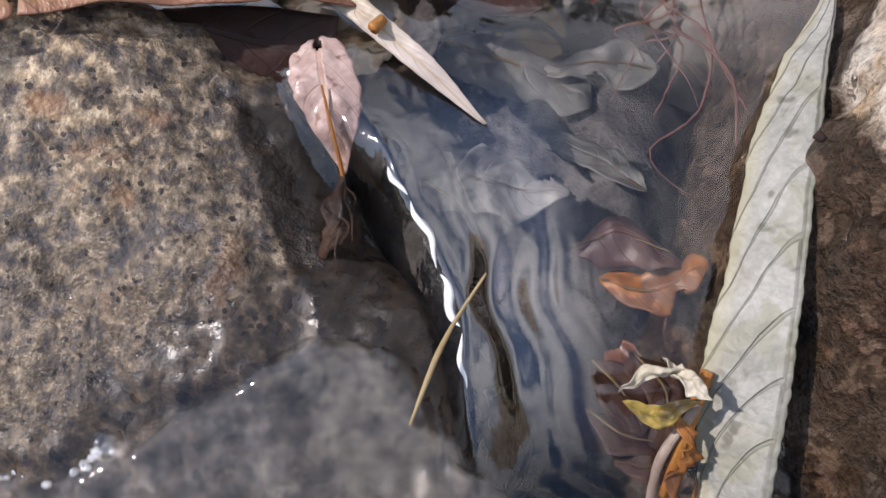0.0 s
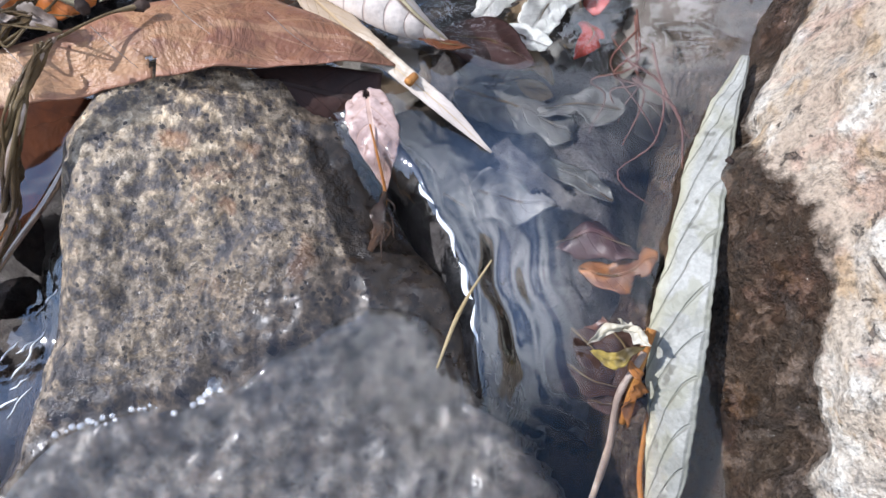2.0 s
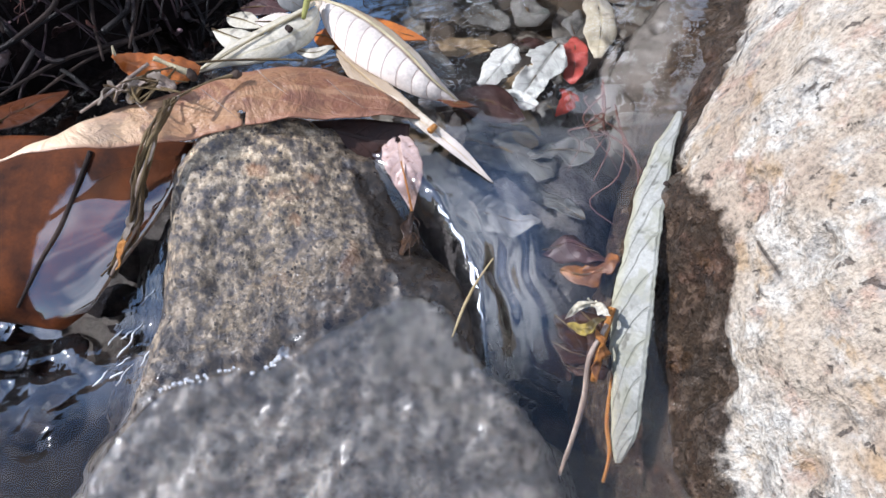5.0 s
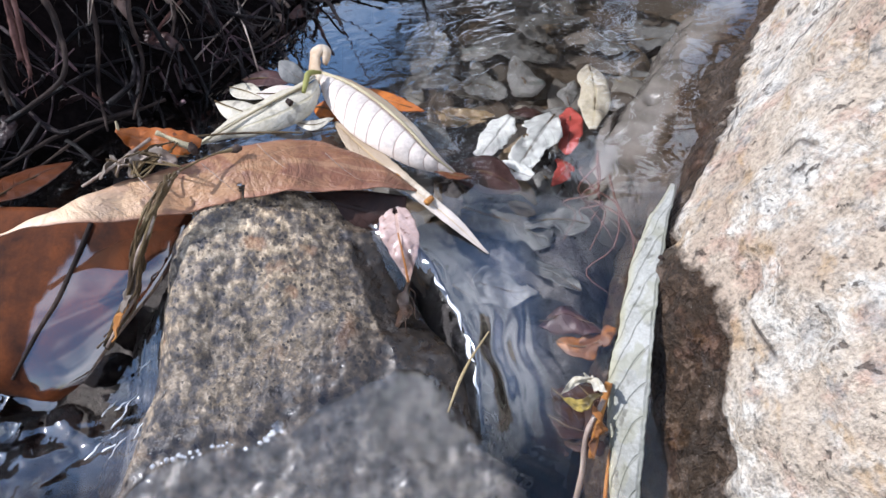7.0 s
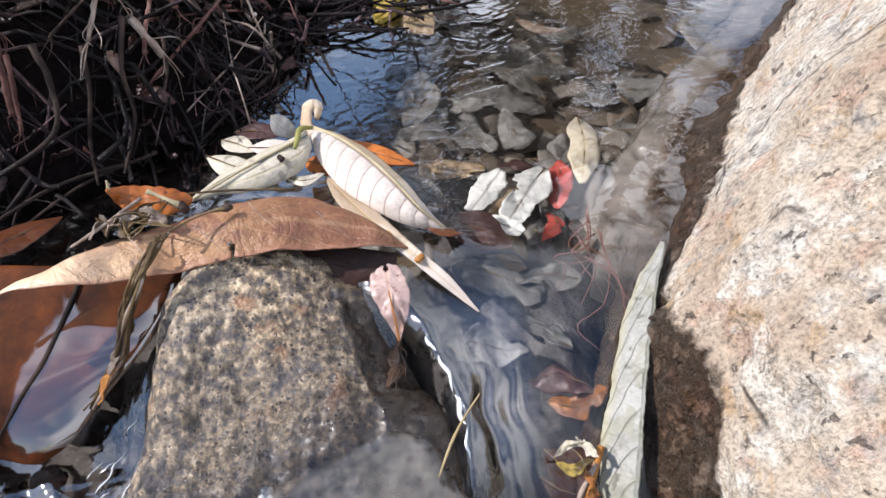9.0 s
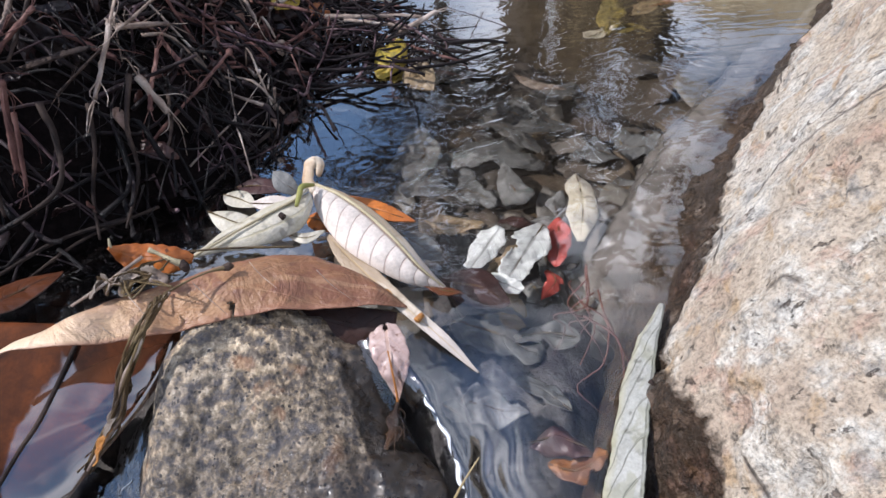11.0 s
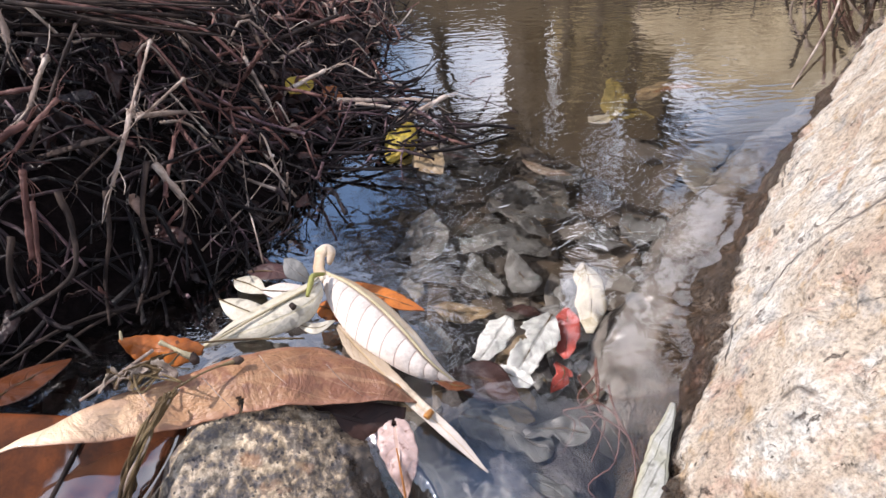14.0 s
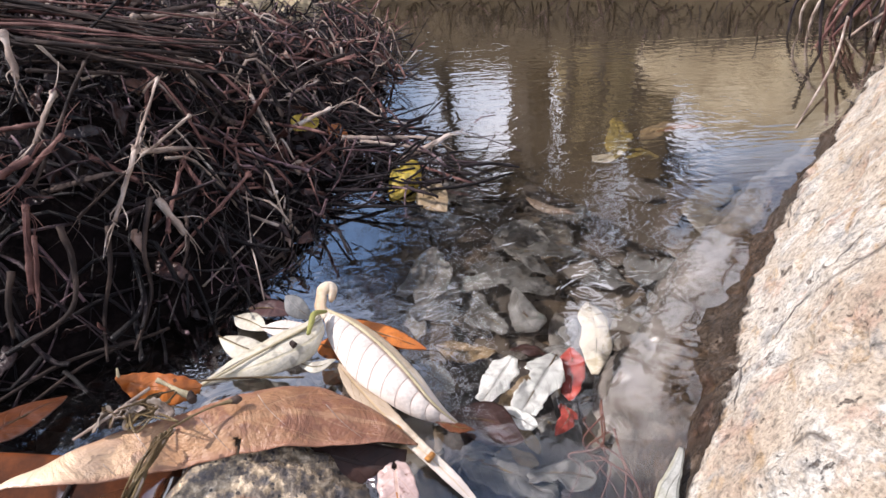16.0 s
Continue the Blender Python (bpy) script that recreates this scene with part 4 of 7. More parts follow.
# stone assumed to hold up the lip, added to brighten the spilling water
def ledge_z(x, y):
    top = along([(0.07, -0.075), (0.09, -0.072), (0.105, -0.060), (0.12, -0.038), (0.135, -0.026), (0.15, -0.025), (0.165, -0.028), (0.2, -0.031), (0.235, -0.05)], y)
    e = abs(x - 0.030) / (0.024 + 0.25 * max(0.0, y - 0.13))
    return max(-0.1, top - 0.02 * max(0.0, e) ** 4 + 0.003 * fbm(x, y, 7, 50, 3))


single("drowned_stone", field(ledge_z, steps(-0.015, 50, 0.065), steps(0.065, 80, 0.24), skirt=-0.12), MAT_DROWNED, (0.026, 0.12, -0.03), "assumed grey stone under the spilling water", "stone")

# darker masks: right side with lower front, then both flanks
with_attr(stone, "dark_mask", [max(0.70 * smooth01((v.co.x - 0.045 + 0.060 + 0.012 * noise.noise(v.co * 60)) / 0.045) * (1 - 0.4 * smooth01((v.co.y + 0.12 - 0.128) / 0.015)), 0.40 * smooth01((0.134 + 0.01 * noise.noise(v.co * 70) - v.co.y - 0.12) / 0.02)) for v in stone.data.vertices])
with_attr(stone, "dark_flank", [smooth01((-0.047 - v.co.x) / 0.008) * smooth01((v.co.y + 0.12 - 0.08) / 0.01) + smooth01(0.5 + (v.co.x - 0.045 + along([(0.08, -0.003), (0.10, 0.004), (0.108, 0.010), (0.12, 0.017), (0.14, 0.023), (0.155, 0.026)], v.co.y + 0.12)) / 0.012) * smooth01((v.co.y + 0.12 - 0.088) / 0.01) * smooth01((0.152 - v.co.y - 0.12) / 0.01) for v in stone.data.vertices])

# debris mound: peat under it, loose litter over it
mx = steps(-0.9, 10, -0.4, 60, 0.01)
my = steps(0.12, 110, 0.7, 12, 0.95)
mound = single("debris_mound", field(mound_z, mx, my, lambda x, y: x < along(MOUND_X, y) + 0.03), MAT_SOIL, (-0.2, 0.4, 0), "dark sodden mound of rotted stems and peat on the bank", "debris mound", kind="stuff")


def scatter_stems(count, seed, r0, r1, l0, l1, lift, spread=1.0, region=None):
    bm = bmesh.new()
    g = random.Random(seed)
    done = 0
    while done < count:
        y = g.uniform(0.16, 0.72) ** 1.0
        x = along(MOUND_X, y) + 0.018 - abs(g.gauss(0, 0.13)) * spread
        if region and not region(x, y):
            continue
        z = mound_z(x, y)
        if z < -0.012:
            continue
        a = g.uniform(0, math.pi)
        n = g.uniform(l0, l1) / 2
        dx, dy = math.cos(a) * n, math.sin(a) * n
        tilt = g.gauss(0, 0.6)
        pts = []
        for k in (-1, -0.35, 0.3, 1):
            px, py = x + dx * k + g.gauss(0, 0.035) * n, y + dy * k + g.gauss(0, 0.035) * n
            pts.append((px, py, max(mound_z(px, py), -0.004) * 0.7 + z * 0.3 + g.uniform(0, lift) + tilt * n * k * 0.6))
        r = g.uniform(r0, r1)
        tube(bm, pts, (r, r * g.uniform(0.7, 1.0), r * g.uniform(0.4, 0.9)), 5 if r > 0.0006 else 4, 8, 0.8, g.uniform(0.35, 0.95), seed=done)
        done += 1
    return bm


# near-face stems take the darker copy: that face's shade is painted in
single("stem_litter", scatter_stems(260, 4, 0.0003, 0.0011, 0.015, 0.06, 0.016, region=lambda x, y: y < 0.31), MAT_SHADE_STEM, (-0.2, 0.25, 0.03), "dark stems on the mound's near face, shade put into colour", "plant litter", kind="stuff")
single("stem_litter", scatter_stems(520, 3, 0.0002, 0.0010, 0.015, 0.08, 0.018, region=lambda x, y: y > 0.29), MAT_LITTER, (-0.2, 0.4, 0.05), "tangled dry reddish-brown stems covering the debris mound", "plant litter", kind="stuff")
single("stem_litter", scatter_stems(90, 13, 0.0005, 0.0013, 0.02, 0.06, 0.022, 0.45, lambda x, y: y > 0.3), MAT_STALK_RED, (-0.2, 0.4, 0.05), "loose reddish dry stems on top of the mound", "plant litter", kind="stuff")
single("stem_litter", scatter_stems(90, 14, 0.0003, 0.0009, 0.012, 0.05, 0.026, 0.6, lambda x, y: y > 0.25), MAT_STALK, (-0.2, 0.4, 0.05), "loose pale dry stems on top of the mound", "plant litter", kind="stuff")
single("fibre_litter", scatter_stems(900, 5, 0.0002, 0.0005, 0.01, 0.045, 0.02), MAT_SHADE_STEM, (-0.2, 0.4, 0.05), "fine dark rootlets and fibres matted over the mound", "rootlets", kind="stuff")


# bundle of long stems lying side by side over the top of the mound
g = random.Random(31)
bundle = thing("stem_bundle", (-0.14, 0.318, 0.088), "bundle of long dry grey-brown stems on top of the mound", "plant litter")
for k in range(34):
    a = Vector((-0.19, 0.305, 0.100)) + Vector((g.gauss(0, 0.01), g.gauss(0, 0.010), g.gauss(0, 0.005)))
    b = Vector((-0.092, 0.332, 0.074)) + Vector((g.gauss(0, 0.012), g.gauss(0, 0.012), g.gauss(0, 0.005)))
    r = g.uniform(0.0004, 0.0012)
    m = a.lerp(b, g.uniform(0.4, 0.6)) + Vector((0, g.gauss(0, 0.003), g.gauss(0.002, 0.002)))
    part("stem", tube(bmesh.new(), [tuple(a.lerp(b, g.uniform(0, 0.35))), tuple(m), tuple(b)], (r, r * 0.9, r * 0.7), 5, 10, 0.3, g.uniform(0.5, 1), seed=k), (MAT_DARK_STEM, MAT_DARK_STEM, MAT_DARK_STEM, MAT_STALK_RED, MAT_DARK_STEM)[k % 5], bundle)


# rotted leaves over the stream bed
def bed_leaves(count, seed, place=None):
    bm = bmesh.new()
    g = random.Random(seed)
    k = 0
    while k < count:
        x, y = g.uniform(-0.08, 0.40), 0.17 + 0.53 * g.random() ** 1.8
        if place:
            x, y = g.uniform(place[0], place[1]), g.uniform(place[2], place[3])
        elif x > along(ROCK_X, y) - 0.01 or x < along(MOUND_X, y) - 0.01 or y > 0.35:
            continue
        a, ln = g.uniform(0, 2 * math.pi), g.uniform(0.018, 0.05)
        d = Vector((math.cos(a), math.sin(a), g.gauss(0, 0.15))) * ln / 2
        c = Vector((x, y, ground_z(x, y) + g.uniform(0.001, 0.009)))
        e, f = edges_of([c - d, c + Vector((0, 0, g.uniform(0, 0.003))), c + d], ln * g.uniform(0.3, 0.6), g.gauss(0, 14), n=6)
        one = blade(e, f, nu=10, nv=4, crinkle=0.002, seed=k)
        me = bpy.data.meshes.new("tmp")
        one.to_mesh(me)
        one.free()
        bm.from_mesh(me)
        bpy.data.meshes.remove(me)
        k += 1
    return bm


def litter_skin(name):
    n = Nodes(name)
    base = n.ramp(n.island(), (0.0, (0.02, 0.016, 0.013)), (0.3, (0.05, 0.036, 0.024)), (0.6, (0.08, 0.055, 0.03)), (0.8, (0.09, 0.085, 0.08)), (1.0, (0.17, 0.15, 0.12)))
    base = n.mix(0.6, base, n.mix(1.0, base, n.ramp(n.noise(160.0, 5), (0.3, 0.4), (0.7, 1.4)), "MULTIPLY"))
    n.set(Base_Color=base, Roughness=0.6)
    n.bump(n.noise(300.0, 4), 0.5, 0.001)
    return n.m


def flake_skin(name):
    n = Nodes(name)
    base = n.ramp(n.island(), (0.0, (0.008, 0.004, 0.004)), (0.5, (0.022, 0.010, 0.009)), (0.8, (0.060, 0.024, 0.018)), (0.93, (0.13, 0.065, 0.045)), (1.0, (0.26, 0.19, 0.15)))
    base = n.mix(0.6, base, n.mix(1.0, base, n.ramp(n.noise(400.0, 5), (0.3, 0.4), (0.7, 1.6)), "MULTIPLY"))
    n.set(Base_Color=base, Roughness=0.45, Specular_IOR_Level=0.3)
    n.bump(n.noise(500.0, 4), 0.6, 0.001)
    return n.m


single("leaf_litter", bed_leaves(220, 21), litter_skin("rotted_leaves"), (0.1, 0.4, -0.05), "rotted brown leaves covering the stream bed", "leaf litter", kind="stuff")
# near-black leaves added to darken the bottom of the lower pool
single("leaf_litter", bed_leaves(70, 22, (-0.24, -0.085, 0.03, 0.16)), MAT_BLACK_LITTER, (-0.16, 0.1, -0.08), "black leaves on the bottom of the lower pool", "leaf litter", kind="stuff")
single("leaf_litter", bed_leaves(40, 23, (0.0, 0.075, 0.02, 0.11)), MAT_BLACK_LITTER, (0.03, 0.06, -0.08), "black leaves on the bottom below the spill", "leaf litter", kind="stuff")

# crumpled dark leaf flakes and bark between the stems of the mound
def mound_flakes(count, seed):
    bm = bmesh.new()
    g = random.Random(seed)
    for k in range(count):
        y = g.uniform(0.20, 0.55)
        x = along(MOUND_X, y) + 0.004 - g.random() ** 1.4 * 0.16
        a, ln = g.uniform(0, 2 * math.pi), g.uniform(0.006, 0.020)
        d = Vector((math.cos(a), math.sin(a), g.gauss(0, 0.5))).normalized() * ln / 2
        c = Vector((x, y, max(mound_z(x, y), 0.0) + g.uniform(0.001, 0.012)))
        e, f = edges_of([c - d, c + Vector((g.gauss(0, 0.001), g.gauss(0, 0.001), g.uniform(0, 0.003))), c + d], ln * g.uniform(0.25, 0.6), g.uniform(-70, 70), shape=(0.2, 0.7, 1.0, 0.7, 0.95, 0.6, 0.5, 0.1), n=8)
        one = blade(e, f, nu=12, nv=5, crinkle=0.002, scale=300, seed=k)
        me = bpy.data.meshes.new("tmp")
        one.to_mesh(me)
        one.free()
        bm.from_mesh(me)
        bpy.data.meshes.remove(me)
    return bm


single("leaf_flakes", mound_flakes(320, 83), flake_skin("rotted_flakes"), (-0.15, 0.35, 0.04), "dark crumpled leaf flakes and bark among the stems", "leaf litter", kind="stuff")

# ---------------------------------------------------------------- leaves and twigs on the dam
G_DAM = "leaves caught on the stone"
# large dry leaf lying over the stone
big = thing("brown_leaf", (-0.0502, 0.1592, 0.0183), "large curled dry tan leaf with a split edge on the stone", "leaf", G_DAM)
part("blade", blade([(-0.1204, 0.1362, 0.0206), (-0.1100, 0.1425, 0.0204), (-0.0978, 0.1502, 0.0198), (-0.0862, 0.1577, 0.0194), (-0.0698, 0.1633, 0.0196), (-0.0517, 0.1715, 0.0183), (-0.0341, 0.1766, 0.0150), (-0.0176, 0.1712, 0.0096), (-0.0031, 0.1591, 0.0035)],
                    [(-0.1193, 0.1340, 0.0212), (-0.1090, 0.1405, 0.0209), (-0.0913, 0.1394, 0.0202), (-0.0787, 0.1450, 0.0147), (-0.0667, 0.1495, 0.0122), (-0.0524, 0.1525, 0.0115), (-0.0365, 0.1547, 0.0104), (-0.0183, 0.1567, 0.0072), (-0.0028, 0.1585, 0.0034)],
                    arch=0.0020, nu=170, nv=30, crinkle=0.0030, seed=3, scale=38, curl=-0.06, teeth=0.06, teeth_n=11, holes=((0.628, 0.0, 0.0035, 0.20), (0.624, 0.17, 0.004, 0.07), (0.619, 0.24, 0.005, 0.04))), MAT_TAN_LEAF, big)
for a, b, c in (((-0.0912, 0.1543, 0.0202), (-0.0862, 0.1487, 0.0194), (-0.0812, 0.1445, 0.0176)), ((-0.0797, 0.1568, 0.0213), (-0.0767, 0.1534, 0.0207), (-0.0739, 0.1501, 0.0199)), ((-0.0473, 0.1670, 0.0206), (-0.0432, 0.1606, 0.0208), (-0.0381, 0.1552, 0.0199)), ((-0.0616, 0.1583, 0.0224), (-0.0557, 0.1512, 0.0222), (-0.0511, 0.1470, 0.0202)), ((-0.0284, 0.1660, 0.0156), (-0.0234, 0.1596, 0.0144), (-0.0180, 0.1558, 0.0117))):
    part("vein", tube(bmesh.new(), [a, b, c], (0.00013, 0.00012, 0.00006), 5, 8), MAT_STALK, big, "thin tan side vein")
# glossy wet leaf below it
wetleaf = thing("wet_leaf", (-0.1145, 0.1412, -0.0080), "large glossy wet red-brown leaf hanging into the water", "leaf", G_DAM)
part("blade", blade([(-0.0703, 0.1581, 0.0040), (-0.0727, 0.1516, -0.0010), (-0.0807, 0.1391, -0.0060), (-0.0933, 0.1282, -0.0140), (-0.1027, 0.1203, -0.0210), (-0.1118, 0.1175, -0.0260)],
                    [(-0.1560, 0.1696, 0.0080), (-0.1571, 0.1471, 0.0020), (-0.1544, 0.1322, -0.0060), (-0.1454, 0.1210, -0.0140), (-0.1285, 0.1193, -0.0220), (-0.1142, 0.1172, -0.0260)],
                    arch=0.003, nu=50, nv=30, crinkle=0.0005, seed=9, scale=40), MAT_FILM_LEAF, wetleaf)
part("midrib", tube(bmesh.new(), [(-0.0993, 0.1565, 0.0062), (-0.1029, 0.1463, 0.0017), (-0.1073, 0.1359, -0.0031), (-0.1120, 0.1292, -0.0068), (-0.1165, 0.1231, -0.0112), (-0.1207, 0.1189, -0.0156)], (0.0008, 0.0007, 0.0005), 6), MAT_DARK_STEM, wetleaf, "dark midrib")
# leaf behind the stone's crest, its colour darkened for the shade under the dry one
ul = thing("wet_leaf", (-0.0200, 0.1560, 0.0000), "red-brown leaf darkened for the shaded gap under the dry one", "leaf", G_DAM)
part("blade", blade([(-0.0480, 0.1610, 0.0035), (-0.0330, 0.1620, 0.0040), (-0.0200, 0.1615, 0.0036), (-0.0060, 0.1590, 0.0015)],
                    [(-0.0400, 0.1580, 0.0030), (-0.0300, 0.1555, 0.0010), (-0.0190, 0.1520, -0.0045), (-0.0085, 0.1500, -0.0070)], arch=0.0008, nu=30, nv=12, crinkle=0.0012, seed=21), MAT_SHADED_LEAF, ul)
part("midrib", tube(bmesh.new(), [(-0.0440, 0.1597, 0.0042), (-0.0315, 0.1590, 0.0034), (-0.0195, 0.1570, 0.0004), (-0.0075, 0.1545, -0.0022)], (0.0005, 0.0004, 0.0002), 5, 12), MAT_DARK_STEM, ul)
# pale veined leaf with its curled stalk
vl = thing("veined_leaf", (-0.0326, 0.2134, 0.0130), "pale pinkish-white leaf with ridged side veins and a curled stalk", "leaf", G_DAM)
part("blade", blade([(-0.0316, 0.2124, 0.0140), (-0.0227, 0.2040, 0.0145), (-0.0132, 0.1919, 0.0145), (-0.0047, 0.1797, 0.0125), (0.0024, 0.1707, 0.0080), (0.0093, 0.1677, 0.0015)],
                    [(-0.0330, 0.2107, 0.0130), (-0.0303, 0.1986, 0.0110), (-0.0231, 0.1842, 0.0095), (-0.0143, 0.1754, 0.0075), (-0.0034, 0.1690, 0.0040), (0.0085, 0.1670, 0.0010)],
                    arch=0.0022, nu=110, nv=26, crinkle=0.0003, teeth=0.05, teeth_n=30, rib=0.00017, ribs=12, sweep=0.9, seed=5, half=True), MAT_PALE_LEAF, vl)
# far half takes a tan leaf colour that stands for its shade
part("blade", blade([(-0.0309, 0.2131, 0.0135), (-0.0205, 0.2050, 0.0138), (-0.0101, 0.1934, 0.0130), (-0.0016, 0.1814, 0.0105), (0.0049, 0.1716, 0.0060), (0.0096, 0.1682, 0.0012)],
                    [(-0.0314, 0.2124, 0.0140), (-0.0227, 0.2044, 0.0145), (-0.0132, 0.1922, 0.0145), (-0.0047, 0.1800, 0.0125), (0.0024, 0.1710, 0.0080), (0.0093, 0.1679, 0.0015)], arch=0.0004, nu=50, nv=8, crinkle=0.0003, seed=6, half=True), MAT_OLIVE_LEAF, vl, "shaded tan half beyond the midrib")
part("midrib", tube(bmesh.new(), [(-0.0315, 0.2121, 0.0142), (-0.0226, 0.2036, 0.0148), (-0.0132, 0.1915, 0.0148), (-0.0047, 0.1794, 0.0128), (0.0024, 0.1704, 0.0083), (0.0092, 0.1676, 0.0016)], (0.0007, 0.0006, 0.0005, 0.0003), 6, 24), MAT_PALE_STEM, vl, "yellowish midrib")
part("stalk", tube(bmesh.new(), [(-0.0322, 0.2092, 0.0130), (-0.0340, 0.2142, 0.0150), (-0.0334, 0.2185, 0.0172), (-0.0314, 0.2208, 0.0180), (-0.0300, 0.2186, 0.0172), (-0.0305, 0.2151, 0.0158)], (0.0015, 0.0024, 0.0026, 0.0026, 0.0020, 0.0008), 9, 26, 0.45, 0.7), MAT_CURL_STALK, vl, "thick curled cream stalk")
# red-brown tip lying in the water before it
leaf("wet_leaf", [(0.0018, 0.1701, 0.0020), (0.0086, 0.1648, 0.0030), (0.0149, 0.1644, 0.0015)], 0.0075, MAT_WET_LEAF, "wet orange-brown leaf tip curling up from the water", -25, crinkle=0.001, teeth=0.4, teeth_n=5)
leaf("sunken_leaf", [(0.0064, 0.1751, -0.0040), (0.0208, 0.1728, -0.0080), (0.0300, 0.1669, -0.0120)], 0.017, MAT_MAROON_LEAF, "purple-brown leaf just under the water", 0, crinkle=0.001)
# cream folded leaf
cl = thing("folded_leaf", (-0.0336, 0.2050, 0.0170), "cream folded leaf with one black spot and a yellowish stalk", "leaf", G_DAM)
fold_blade = part("blade", blade([(-0.0328, 0.2050, 0.0165), (-0.0355, 0.2022, 0.0165), (-0.0423, 0.1957, 0.0170), (-0.0511, 0.1904, 0.0160), (-0.0608, 0.1857, 0.0145), (-0.0685, 0.1807, 0.0130)],
                    [(-0.0319, 0.2012, 0.0135), (-0.0350, 0.1926, 0.0115), (-0.0430, 0.1871, 0.0110), (-0.0515, 0.1836, 0.0115), (-0.0603, 0.1830, 0.0120), (-0.0689, 0.1805, 0.0125)], arch=0.0015, nu=40, nv=12, crinkle=0.0005, seed=8), MAT_CREAM_LEAF, cl)
part("blade", blade([(-0.0325, 0.2041, 0.0175), (-0.0352, 0.2013, 0.0175), (-0.0422, 0.1956, 0.0175), (-0.0510, 0.1906, 0.0165), (-0.0607, 0.1857, 0.0150), (-0.0682, 0.1803, 0.0135)],
                    [(-0.0337, 0.2071, 0.0165), (-0.0378, 0.2050, 0.0155), (-0.0450, 0.2007, 0.0155), (-0.0530, 0.1959, 0.0150), (-0.0612, 0.1884, 0.0145), (-0.0688, 0.1811, 0.0132)], arch=0.001, nu=30, nv=8, seed=4), MAT_CREAM_LEAF, cl)
part("stalk", tube(bmesh.new(), [(-0.0360, 0.1950, 0.0185), (-0.0354, 0.2002, 0.0190), (-0.0346, 0.2042, 0.0195), (-0.0315, 0.2080, 0.0170)], (0.0007, 0.0010, 0.0010, 0.0006), 7, 12), MAT_GREEN_STEM, cl, "yellow-green stalk")
part("midrib", tube(bmesh.new(), [(-0.0354, 0.2003, 0.0180), (-0.0508, 0.1899, 0.0170), (-0.0680, 0.1797, 0.0140)], (0.0005, 0.0004, 0.0004), 6, 12), MAT_PALE_STEM, cl)
part("spot", tube(bmesh.new(), [(-0.0415, 0.1931, 0.0172), (-0.0402, 0.1916, 0.0168)], (0.0009, 0.0011), 8, 4, flat=0.8), MAT_DARK_STEM, fold_blade, "black spot")
# other leaves behind the crest
leaf("pale_leaf", [(-0.0689, 0.2067, 0.0100), (-0.0583, 0.2011, 0.0080), (-0.0449, 0.1958, 0.0060)], 0.0095, MAT_CREAM_LEAF, "small cream leaf lying flat behind the folded one", 15, arch=0.001, group=G_DAM)
leaf("pale_leaf", [(-0.0559, 0.2131, 0.0080), (-0.0454, 0.2099, 0.0090), (-0.0348, 0.2094, 0.0080)], 0.008, MAT_PALE_LEAF, "small pale pink leaf with a toothed edge", 20, teeth=0.5, teeth_n=16, group=G_DAM)
leaf("pale_leaf", [(-0.0474, 0.2228, 0.0140), (-0.0434, 0.2179, 0.0120), (-0.0378, 0.2143, 0.0090)], 0.0075, MAT_GREY_LEAF, "small grey leaf standing behind the stalk", 30, group=G_DAM)
leaf("pale_leaf", [(-0.0689, 0.2273, 0.0030), (-0.0626, 0.2237, 0.0030), (-0.0557, 0.2179, 0.0030)], 0.009, MAT_CREAM_LEAF, "small dull cream leaf by the dark water", 5, group=G_DAM)
leaf("red_leaf", [(-0.0646, 0.2313, 0.0030), (-0.0557, 0.2294, 0.0040), (-0.0461, 0.2262, 0.0030)], 0.009, MAT_MAROON_LEAF, "dark red leaf scrap behind the pale leaves", 10, group=G_DAM)
leaf("orange_leaf", [(-0.0359, 0.2047, 0.0060), (-0.0304, 0.1995, 0.0080), (-0.0259, 0.1976, 0.0040)], 0.008, MAT_ORANGE_LEAF, "rusty leaf scrap between the pale leaves", 30, group=G_DAM)
leaf("pale_leaf", [(-0.0411, 0.1923, 0.0090), (-0.0341, 0.1884, 0.0100), (-0.0280, 0.1922, 0.0090)], 0.0045, MAT_CREAM_LEAF, "narrow cream leaf scrap with a pointed end", 10, group=G_DAM)
leaf("orange_leaf", [(-0.0296, 0.2224, 0.0010), (-0.0149, 0.2135, 0.0010), (0.0018, 0.2039, 0.0000)], 0.010, MAT_ORANGE_LEAF, "long rusty leaf half sunk behind the veined leaf", 0, group=G_DAM)
leaf("pale_leaf", [(-0.0045, 0.2013, -0.0030), (0.0029, 0.1930, -0.0040), (0.0100, 0.1851, -0.0050)], 0.012, MAT_GREY_LEAF, "greyish leaf sunk beside the veined leaf", 0, group=G_DAM)
# spotted orange leaf
ol = thing("orange_leaf", (-0.0780, 0.1740, 0.0200), "rusty-orange wet leaf with dark spots tucked behind the dry leaf", "leaf", G_DAM)
